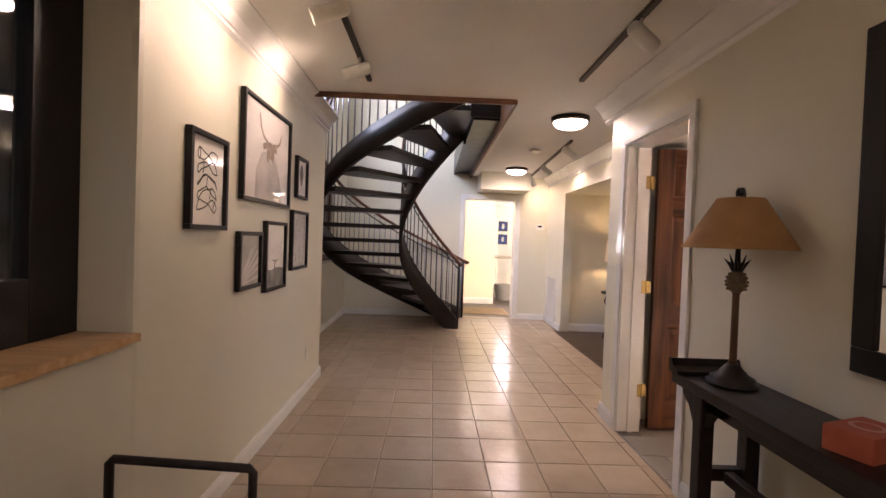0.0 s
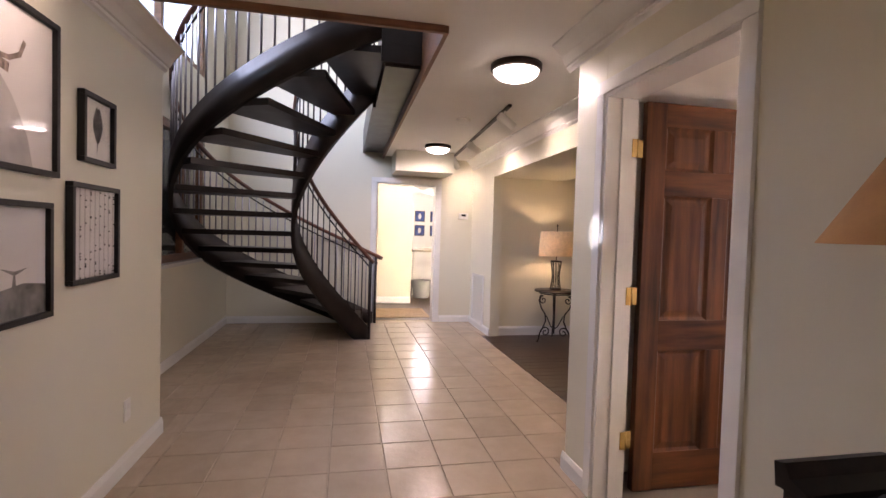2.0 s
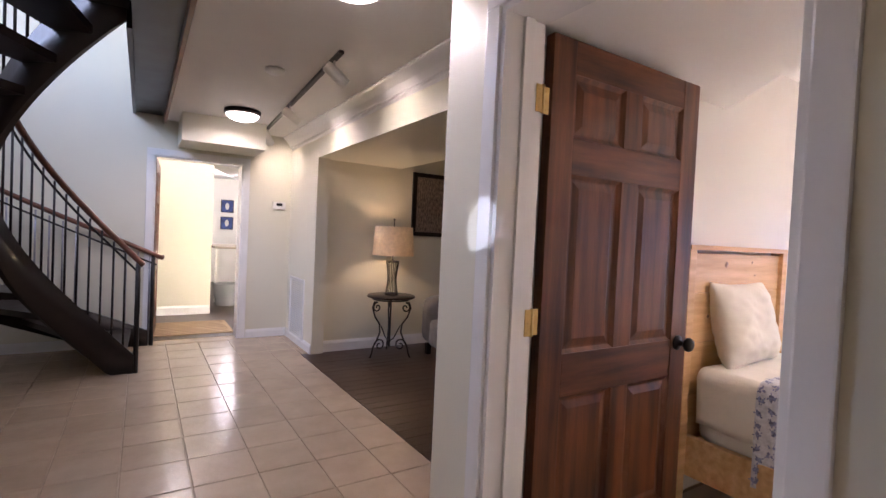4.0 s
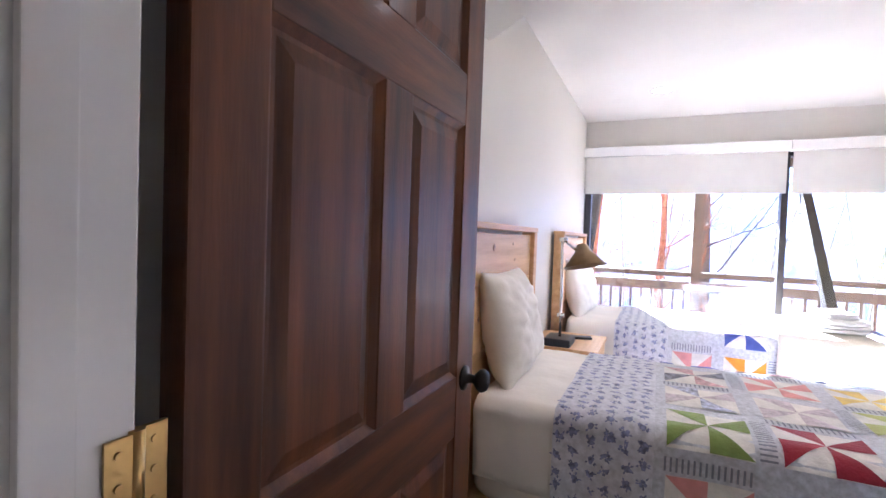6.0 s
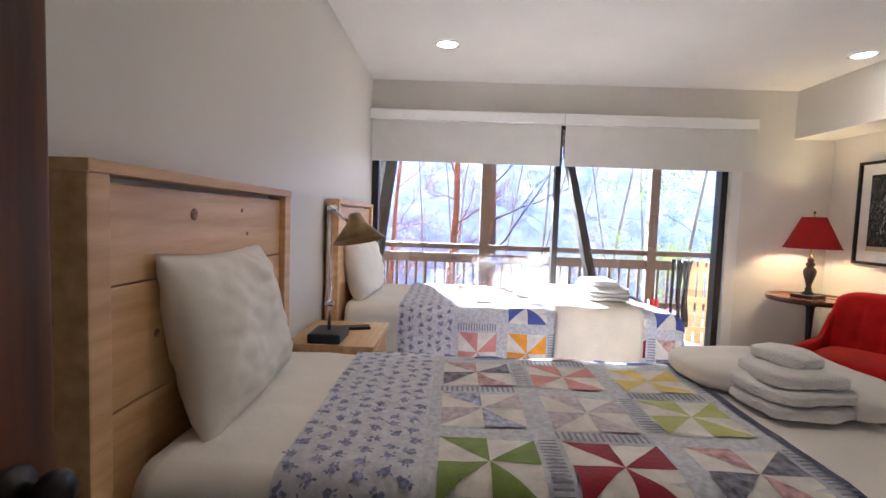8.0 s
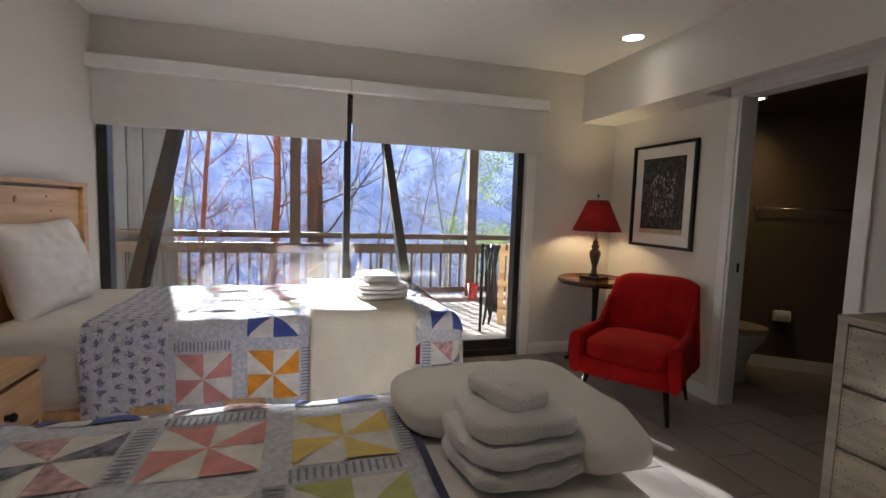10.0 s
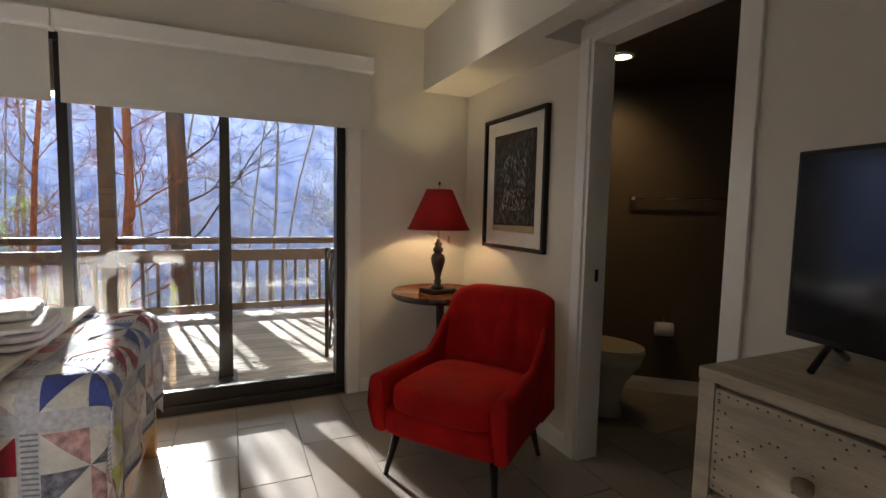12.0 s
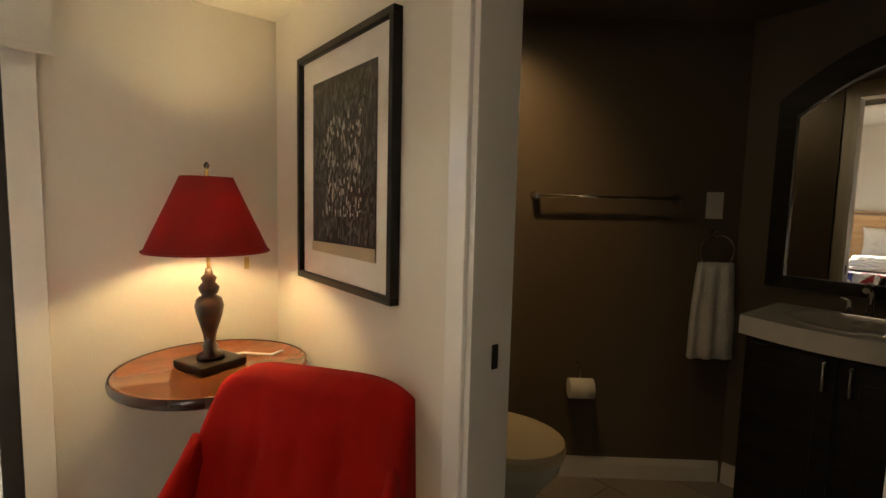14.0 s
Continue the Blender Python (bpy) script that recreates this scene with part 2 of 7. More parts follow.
def prism(bm, outline, axis, a0, a1):
    """Extrudes a closed outline of (u, v) pairs along an axis: x takes (y, z), y takes (x, z), z takes (x, y)."""
    def at(u, v, a):
        return {"x": (a, u, v), "y": (u, a, v), "z": (u, v, a)}[axis]
    lo = [bm.verts.new(at(u, v, a0)) for u, v in outline]
    hi = [bm.verts.new(at(u, v, a1)) for u, v in outline]
    n = len(outline)
    bm.faces.new(lo)
    bm.faces.new(hi[::-1])
    for i in range(n):
        bm.faces.new((lo[i], hi[i], hi[(i + 1) % n], lo[(i + 1) % n]))
    bmesh.ops.recalc_face_normals(bm, faces=bm.faces)
    return bm


def P(*a):
    return prism(bmesh.new(), *a)


def soft_box(bm, x0, x1, y0, y1, z0, z1, power=5.0, n=14, rough=0.0, seed=0.0, freq=4.0):
    """A cushion-like block: a superellipsoid with slight folds."""
    c = Vector(((x0 + x1) / 2, (y0 + y1) / 2, (z0 + z1) / 2))
    h = Vector(((x1 - x0) / 2, (y1 - y0) / 2, (z1 - z0) / 2))
    r = bmesh.ops.create_cube(bm, size=2)
    es = list({e for v in r["verts"] for e in v.link_edges})
    bmesh.ops.subdivide_edges(bm, edges=es, cuts=n, use_grid_fill=True)
    bm.verts.ensure_lookup_table()
    for v in list(bm.verts):
        p = v.co.copy()
        l = (abs(p.x) ** power + abs(p.y) ** power + abs(p.z) ** power) ** (1 / power)
        p = p / l
        q = Vector((c.x + p.x * h.x, c.y + p.y * h.y, c.z + p.z * h.z))
        if rough:
            k = noise.noise(q * freq + Vector((seed, seed, seed))) + 0.5 * noise.noise(q * freq * 2.3 + Vector((seed, 3, 1)))
            q += p.normalized() * k * rough
        v.co = q
    for f in bm.faces:
        f.smooth = True
    return bm


def SB(*a, **k):
    return soft_box(bmesh.new(), *a, **k)


def obj(name, bm, material, smooth=False):
    me = bpy.data.meshes.new(name)
    bm.to_mesh(me)
    bm.free()
    me.materials.append(material)
    return new(name, me)


def structure(name, bm, material, label="", category=""):
    return tagged(obj(name, bm, material), label, category or name.split("_")[0], kind="structure")


def thing(name, m, label, category, group=""):
    ob = new(name)
    ob.empty_display_size = 0.1
    ob.matrix_world = m
    return tagged(ob, label, category, group)


def part(name, bm, material, parent, label="", at=None):
    """One mesh under a thing or part, in the parent's own axes. at: its place there, as a pose."""
    ob = obj(name, bm, material)
    ob.parent = parent
    if at is not None:
        ob.matrix_local = at
    return tagged(ob, label) if label else ob


def share(name, me, parent, at):
    ob = new(name, me)
    ob.parent = parent
    ob.matrix_local = at
    return ob


# ---- structure: hall ----
H = 2.44
bm = B(-1.30, -0.87, 2.13, 4.96, 0, H, bevel=0.025)
box(bm, -1.12, -0.87, -1.5, 2.13, 0, 0.935)
box(bm, -1.12, -0.87, -1.5, -0.9, 0.935, H)
box(bm, -1.12, -0.87, -0.9, 2.13, 2.25, H)
structure("wall_hall_west", bm, WALL, "cream painted hall wall with a deep window niche", "wall")
structure("wall_hall_south", B(-1.12, 1.69, -1.65, -1.5, 0, H), WALL, "cream painted end wall of the hall", "wall")
bm = B(1.53, 1.69, -1.5, 2.99, 0, H)
box(bm, 1.53, 1.69, 2.99, 3.83, 2.05, H)
box(bm, 1.53, 1.69, 3.83, 4.14, 0, H, bevel=0.012)
structure("wall_hall_east", bm, WALL, "cream painted hall wall with the bedroom doorway", "wall")
structure("wall_stair_return", B(-1.48, -1.30, 4.80, 5.10, 0, 5.2), WALL, "cream painted return wall beside the stair", "wall")
bm = B(-1.48, -1.335, 5.10, 8.66, 0, 0.95)
box(bm, -1.48, -1.335, 7.55, 8.66, 0.95, 5.2)
box(bm, -1.48, -1.335, 5.10, 7.55, 2.30, 3.0)
box(bm, -1.48, -1.335, 5.10, 7.55, 4.7, 5.2)
structure("wall_stair_west", bm, WALL, "cream painted stairwell wall with tall window openings", "wall")
bm = B(-1.48, 0.50, 8.66, 8.85, 0, 5.2)
box(bm, 0.50, 0.80, 8.66, 8.85, H, 5.2)
structure("wall_stair_north", bm, WALL, "cream painted back wall of the stairwell", "wall")
bm = B(0.50, 0.69, 8.65, 8.85, 0, H)
box(bm, 0.69, 1.58, 8.65, 8.85, 2.05, H)
box(bm, 1.58, 2.30, 8.65, 8.85, 0, H)
structure("wall_hall_north", bm, WALL, "cream painted end wall with an open doorway", "wall")
bm = B(2.14, 2.27, 7.60, 8.65, 0, H)
box(bm, 2.14, 2.27, 4.14, 7.60, 2.09, H)
structure("wall_living_opening", bm, WALL, "cream painted wall with a wide opening to the living room", "wall")
structure("wall_living_return", B(1.69, 2.14, 4.10, 4.14, 0, H), WALL, "cream painted return wall beside the opening", "wall")
structure("wall_living_north", B(2.27, 5.0, 7.66, 7.80, 0, 2.6), WALL, "cream painted living room wall", "wall")
structure("wall_living_east", B(5.0, 5.15, 4.14, 7.80, 0, 2.6), WALL, "cream painted living room wall", "wall")
structure("ceiling_living", B(2.27, 5.0, 4.14, 7.66, 2.44, 2.60), CEIL, "white living room ceiling", "ceiling")
structure("soffit_living", B(2.27, 3.15, 4.14, 7.66, 2.09, 2.436), WALL, "cream painted dropped ceiling at the opening", "ceiling")
bm = B(-1.30, 0.78, -1.5, 4.17, H, 2.70)
box(bm, 0.78, 2.27, -1.5, 8.65, H, 2.70)
structure("ceiling_hall", bm, CEIL, "white painted hall ceiling round the stairwell", "ceiling")
structure("beam_far", B(0.90, 1.70, 8.05, 8.65, 2.16, H, bevel=0.006), WALL, "cream painted dropped beam above the far door", "beam")
bm = B(0.76, 0.785, 4.17, 8.65, 2.40, 2.72)
box(bm, -1.30, 0.76, 4.165, 4.19, 2.40, 2.72)
structure("trim_stairwell", bm, WELL_TRIM, "brown stained wooden edge of the stairwell opening", "trim")
bm = B(-1.30, 2.05, -1.5, 8.85, -0.2, -0.006)
box(bm, 2.05, 2.30, 7.66, 8.85, -0.2, -0.006)
structure("floor_hall", bm, GROUT, "tan ceramic tile floor of the hall", "floor")
structure("floor_living", B(2.05, 5.0, 4.14, 7.66, -0.2, -0.012), GROUT, "dark brown wooden floor of the living room", "floor")

# upper storey round the stairwell
structure("floor_upper", B(0.79, 5.0, 2.0, 8.66, 2.705, 2.80), STAIR, "dark wooden floor of the upper storey", "floor")
structure("wall_upper_south", B(-1.45, 5.0, 1.9, 2.0, 2.70, 5.2), CEIL, "white painted upper wall", "wall")
structure("wall_upper_east", B(5.0, 5.1, 1.9, 9.0, 2.70, 5.2), CEIL, "white painted upper wall", "wall")
structure("wall_upper_west", B(-1.45, -1.30, 2.0, 4.80, 2.70, 5.2), CEIL, "white painted upper wall", "wall")
structure("wall_upper_north", B(0.80, 5.0, 8.66, 8.85, 2.70, 5.2), CEIL, "white painted upper wall", "wall")
structure("ceiling_upper", B(-1.45, 5.1, 1.9, 9.0, 5.2, 5.3), CEIL, "white painted upper ceiling", "ceiling")

# room beyond the far door
structure("wall_vestibule_north", B(0.2, 1.48, 10.5, 10.65, 0, H), WALL, "cream painted vestibule wall", "wall")
structure("wall_vestibule_west", B(0.1, 0.2, 8.85, 10.65, 0, H), WALL, "cream painted vestibule wall", "wall")
structure("wall_vestibule_east", B(3.2, 3.3, 8.85, 15.1, 0, H), WALL, "cream painted vestibule wall", "wall")
structure("wall_far_room_north", B(0.2, 3.2, 15.0, 15.1, 0, H), CEIL, "white painted wall of the far room", "wall")
structure("wall_far_room_west", B(0.1, 0.2, 10.65, 15.1, 0, H), CEIL, "white painted wall of the far room", "wall")
structure("ceiling_far_room", B(0.1, 3.3, 8.85, 15.1, H, 2.55), CEIL, "white painted ceiling beyond the door", "ceiling")
structure("floor_far_room", B(0.1, 3.3, 8.85, 15.1, -0.2, -0.004), DARK_FLOOR, "dark brown wooden floor beyond the door", "floor")
structure("soffit_far_room", P([(1.48, H), (3.2, H), (3.2, 1.75)], "y", 10.5, 12.2), WALL, "cream sloping underside of a stair", "ceiling")


# ---- structure: bedroom ----
structure("wall_bedroom_north", B(1.69, 6.46, 4.06, 4.14, 0, 2.6), WALL_BED, "warm white bedroom wall behind the headboards", "wall")
bm = B(6.26, 6.46, -1.35, 0.93, 0, 2.6)
box(bm, 6.26, 6.46, 0.93, 4.06, 2.10, 2.6)
structure("wall_bedroom_east", bm, WALL_BED, "warm white window wall of the bedroom", "wall")
bm = B(1.69, 4.266, -0.05, 0.07, 0, 2.6)
box(bm, 4.266, 5.0, -0.05, 0.07, 2.04, 2.6)
box(bm, 5.0, 6.26, -0.05, 0.07, 0, 2.6)
structure("wall_bedroom_south", bm, WALL_BED, "warm white bedroom wall with the bathroom doorway", "wall")
structure("ceiling_bedroom", B(1.69, 6.26, 0.07, 4.06, 2.43, 2.6), CEIL, "white bedroom ceiling with recessed lights", "ceiling")
bm = B(5.06, 6.26, 0.07, 0.415, 2.025, 2.43)
box(bm, 1.69, 5.06, 0.30, 0.415, 2.025, 2.43)
box(bm, 1.69, 5.06, 0.07, 0.30, 2.14, 2.43)
structure("soffit_bedroom", bm, WALL_BED, "warm white dropped soffit along the bathroom wall", "ceiling")
structure("soffit_door", P([(1.69, 4.06), (3.33, 4.06), (2.60, 3.25), (1.69, 2.25)], "z", 2.10, 2.43), CEIL, "white dropped ceiling inside the bedroom door", "ceiling")
structure("floor_bedroom", B(1.53, 6.46, -1.74, 4.06, -0.2, -0.005), GROUT_BED, "greige large-format tile floor of the bedroom", "floor")
# bathroom shell
structure("wall_bathroom_south", B(3.3, 5.20, -1.74, -1.62, 0, 2.3), WALL_BATH, "dark taupe bathroom wall", "wall")
structure("wall_bathroom_diagonal", P([(5.06, -1.62), (6.24, -0.20), (6.24, -0.40), (5.20, -1.74), (5.10, -1.74)], "z", 0, 2.12), WALL_BATH, "dark taupe bathroom wall set at an angle", "wall")
structure("wall_bathroom_west", B(3.2, 3.3, -1.74, -0.05, 0, 2.3), WALL_BATH, "dark taupe bathroom wall", "wall")
bm = B(3.3, 4.21, -0.062, -0.052, 0, 2.12)
box(bm, 5.06, 6.25, -0.062, -0.052, 0, 2.12)
structure("wall_bathroom_north", bm, WALL_BATH, "dark taupe bathroom wall", "wall")
structure("wall_bathroom_east", B(6.24, 6.258, -0.40, -0.062, 0, 2.12), WALL_BATH, "dark taupe bathroom wall", "wall")
structure("ceiling_bathroom", B(3.3, 6.26, -1.62, -0.05, 2.12, 2.3), WALL_BATH, "dark taupe bathroom ceiling", "ceiling")


# ---- trim ----
def baseboard(name, a, b, out, hgt=0.10, label="white painted baseboard"):
    """A moulded board along a wall foot from a to b; out points into the room."""
    a, b, o = Vector((*a, 0)), Vector((*b, 0)), Vector((*out, 0))
    prof = [(0.0, 0.0), (0.014, 0.0), (0.014, hgt - 0.03), (0.010, hgt - 0.015), (0.006, hgt), (0.0, hgt)]
    bm = bmesh.new()
    ends = [[bm.verts.new(p + o * u + Vector((0, 0, v))) for u, v in prof] for p in (a, b)]
    n = len(prof)
    for i in range(n):
        bm.faces.new((ends[0][i], ends[0][(i + 1) % n], ends[1][(i + 1) % n], ends[1][i]))
    bm.faces.new(ends[0])
    bm.faces.new(ends[1][::-1])
    bmesh.ops.recalc_face_normals(bm, faces=bm.faces)
    structure(name, bm, TRIM, label, "baseboard")


baseboard("baseboard_hall_west", (-0.868, -1.5), (-0.868, 4.96), (1, 0))
baseboard("baseboard_hall_west_end", (-0.868, 4.962), (-1.30, 4.962), (0, 1))
baseboard("baseboard_hall_east", (1.528, -1.5), (1.528, 2.92), (-1, 0))
baseboard("baseboard_hall_east_end", (1.528, 3.90), (1.528, 4.155), (-1, 0))
baseboard("baseboard_stair_west", (-1.333, 5.10), (-1.333, 8.66), (1, 0))
baseboard("baseboard_stair_north", (-1.33, 8.658), (0.61, 8.648), (0, -1))
baseboard("baseboard_hall_north", (1.66, 8.648), (2.14, 8.648), (0, -1))
baseboard("baseboard_vent_wall", (2.138, 7.60), (2.138, 8.65), (-1, 0))
baseboard("baseboard_living", (2.27, 7.658), (5.0, 7.658), (0, -1), 0.12)
baseboard("baseboard_vestibule", (0.2, 10.498), (1.48, 10.498), (0, -1), 0.13)
baseboard("baseboard_bedroom_east", (6.258, 0.07), (6.258, 0.84), (-1, 0))
baseboard("baseboard_bedroom_south", (5.06, 0.072), (6.26, 0.072), (0, 1))
baseboard("baseboard_bathroom", (3.3, -1.618), (5.05, -1.618), (0, 1))
baseboard("baseboard_bathroom_diagonal", (5.07, -1.606), (6.23, -0.210), (-0.769, 0.639))


def crown(name, a, b, out, z=H):
    a, b, o = Vector((*a, z)), Vector((*b, z)), Vector((*out, 0))
    prof = [(0, 0), (0.115, 0), (0.115, -0.012), (0.100, -0.020), (0.085, -0.034), (0.055, -0.066), (0.036, -0.100), (0.030, -0.112), (0.018, -0.116), (0.018, -0.132), (0.008, -0.140), (0, -0.150)]
    bm = bmesh.new()
    ends = [[bm.verts.new(p + o * (u + 0.001) + Vector((0, 0, v - 0.001))) for u, v in prof] for p in (a, b)]
    n = len(prof)
    for i in range(n):
        bm.faces.new((ends[0][i], ends[0][(i + 1) % n], ends[1][(i + 1) % n], ends[1][i]))
    bm.faces.new(ends[0])
    bm.faces.new(ends[1][::-1])
    bmesh.ops.recalc_face_normals(bm, faces=bm.faces)
    structure(name, bm, TRIM, "white stepped crown moulding", "moulding")


crown("moulding_hall_west", (-0.87, -1.5), (-0.87, 4.97), (1, 0))
crown("moulding_hall_east", (1.53, -1.5), (1.53, 4.255), (-1, 0))
crown("moulding_hall_return", (1.53, 4.14), (2.14, 4.14), (0, 1))
crown("moulding_hall_far_east", (2.14, 4.14), (2.14, 8.65), (-1, 0))


def casing(name, axis, plane, out, a, b, top, width=0.065, parent=None):
    """Casing round a doorway: two legs and a head, on the wall plane; out is +1 or -1."""
    t = 0.018 * out
    lo, hi = min(plane, plane + t), max(plane, plane + t)
    bm = bmesh.new()
    for u0, u1, z0, z1 in ((a - width, a, 0, top), (b, b + width, 0, top), (a - width, b + width, top, top + width)):
        if axis == "x":
            box(bm, lo, hi, u0, u1, z0, z1, bevel=0.005)
        else:
            box(bm, u0, u1, lo, hi, z0, z1, bevel=0.005)
    return structure(name, bm, TRIM, "white painted door casing", "casing")


casing("casing_bedroom_hall_side", "x", 1.53, -1, 2.99, 3.83, 2.05)
casing("casing_far_door", "y", 8.65, -1, 0.69, 1.58, 2.05, 0.075)
casing("casing_bathroom", "y", 0.07, 1, 4.266, 5.0, 2.04)
jb = tagged(new("jamb_bedroom"), "white painted door jamb with a stop", "jamb", kind="structure")
for nm, bx in (("side_jamb", (1.525, 1.695, 3.812, 3.832, 0, 2.05)), ("side_jamb", (1.525, 1.695, 2.988, 3.008, 0, 2.05)), ("head_jamb", (1.525, 1.695, 3.008, 3.812, 2.03, 2.052)),
               ("door_stop", (1.60, 1.64, 3.800, 3.812, 0, 2.03)), ("door_stop", (1.60, 1.64, 3.008, 3.020, 0, 2.03))):
    part(nm, B(*bx, bevel=0.002), TRIM, jb)
bm = B(4.264, 4.284, -0.055, 0.075, 0, 2.04)
box(bm, 4.982, 5.002, -0.055, 0.075, 0, 2.04)
box(bm, 4.284, 4.982, -0.055, 0.075, 2.02, 2.042)
structure("jamb_bathroom", bm, TRIM, "white painted door jamb", "jamb")
structure("trim_strike_plate", B(4.978, 4.984, -0.010, 0.008, 0.895, 0.955, bevel=0.002), BLACK, "black strike plate on the door jamb", "strike plate")
bm = B(0.688, 0.705, 8.645, 8.855, 0, 2.05)
box(bm, 1.565, 1.582, 8.645, 8.855, 0, 2.05)
box(bm, 0.705, 1.565, 8.645, 8.855, 2.035, 2.052)
structure("jamb_far_door", bm, TRIM, "white painted door jamb", "jamb")


# ---- stair ----
def build_stair():
    cx, cy, ri, ro, n = 0.48, 6.80, 0.75, 1.82, 14
    rise = 2.80 / 15
    stair = thing("curved_stair", pose(cx, cy, 0), "dark brown curved open-tread stair with thin metal balusters", "stair")
    step = 180.0 / n

    def at(r, deg, z):
        return (r * math.cos(radians(deg)), r * math.sin(radians(deg)), z)

    def zline(deg):
        return rise + (deg - 90) / step * rise

    for k in range(n):
        a0, a1, z = 90 + k * step - 1.2, 90 + (k + 1) * step + 1.0, (k + 1) * rise
        bm = bmesh.new()
        cols = []
        for j in range(4):
            a = a0 + (a1 - a0) * j / 3
            cols.append([bm.verts.new(at(r, a, zz)) for r, zz in ((ri + 0.01, z - 0.05), (ro - 0.01, z - 0.05), (ro - 0.01, z), (ri + 0.01, z))])
        for c0, c1 in zip(cols, cols[1:]):
            for i in range(4):
                bm.faces.new((c0[i], c0[(i + 1) % 4], c1[(i + 1) % 4], c1[i]))
        bm.faces.new(cols[0])
        bm.faces.new(cols[-1][::-1])
        bmesh.ops.recalc_face_normals(bm, faces=bm.faces)
        part("tread", bm, STAIR, stair)
    for name, r, d0 in (("outer_stringer", ro, 84), ("inner_stringer", ri, 84)):
        bm = bmesh.new()
        cols = []
        for j in range(61):
            a = d0 + (270 - d0) * j / 60
            z = zline(a)
            up = max(0.0, min(1.0, (a - 165) / 55)) if name == "outer_stringer" else 0.0
            lo, hi = max(0.0, z - 0.30 + 0.15 * up), max(0.10, z + 0.06 + 0.05 * up)
            cols.append([bm.verts.new(at(rr, a, zz)) for rr, zz in ((r - 0.018, lo), (r + 0.018, lo), (r + 0.018, hi), (r - 0.018, hi))])
        for c0, c1 in zip(cols, cols[1:]):
            for i in range(4):
                f = bm.faces.new((c0[i], c0[(i + 1) % 4], c1[(i + 1) % 4], c1[i]))
                f.smooth = i in (1, 3)
        bm.faces.new(cols[0])
        bm.faces.new(cols[-1][::-1])
        bmesh.ops.recalc_face_normals(bm, faces=bm.faces)
        part(name, bm, STAIR, stair, "dark brown curved stringer plate")
    for r, gap in ((ro, 3.3), (ri, 6.4)):
        count = int(186 / gap)
        for j in range(count + 1):
            a = 84 + 186 * j / count
            z = max(0.10, zline(a) + 0.06)
            part("baluster", T([at(r, a, z - 0.02), at(r, a, zline(a) + 0.86)], 0.0085, n=6), STEEL if r == ro else IRON, stair)
        rail = [at(r, 80 + 190 * j / 60, zline(80 + 190 * j / 60) + 0.90) for j in range(61)]
        part("handrail", T(rail, 0.024, n=8), RAIL_WOOD, stair, "reddish brown round wooden handrail")
        low = [at(r, 82 + 188 * j / 60, zline(82 + 188 * j / 60) + 0.80) for j in range(61)]
        part("rail_bar", T(low, 0.010, n=6), IRON, stair)
        part("newel", T([at(r, 83, 0), at(r, 83, zline(83) + 0.90)], 0.019, n=8), IRON, stair)
    part("landing", B(0.0, 0.29, -ro - 0.02, 1.85, 2.62, 2.80, bevel=0.004), STAIR, stair, "dark brown landing slab along the well")
    part("landing_fascia", B(0.0, 0.03, -ri, 1.85, 2.46, 2.62, bevel=0.003), STAIR, stair)
    part("landing_fascia", B(0.0, 0.29, -ro - 0.02, -ro + 0.016, 2.50, 2.62), STAIR, stair)
    part("landing_soffit", B(0.03, 0.28, -ro + 0.02, 1.85, 2.48, 2.615), STAIR, stair)
    # guard of the upper floor beside the well
    guard = thing("stairwell_guard", pose(0.83, 6.2, 2.80), "thin metal guard rail along the upper stairwell edge", "railing")
    part("handrail", T([(0, 0.0, 0.92), (0, 2.4, 0.92)], 0.024), RAIL_WOOD, guard)
    for j in range(22):
        part("baluster", T([(0, 0.02 + j * 0.11, 0), (0, 0.02 + j * 0.11, 0.9)], 0.008, n=6), STEEL, guard)


build_stair()


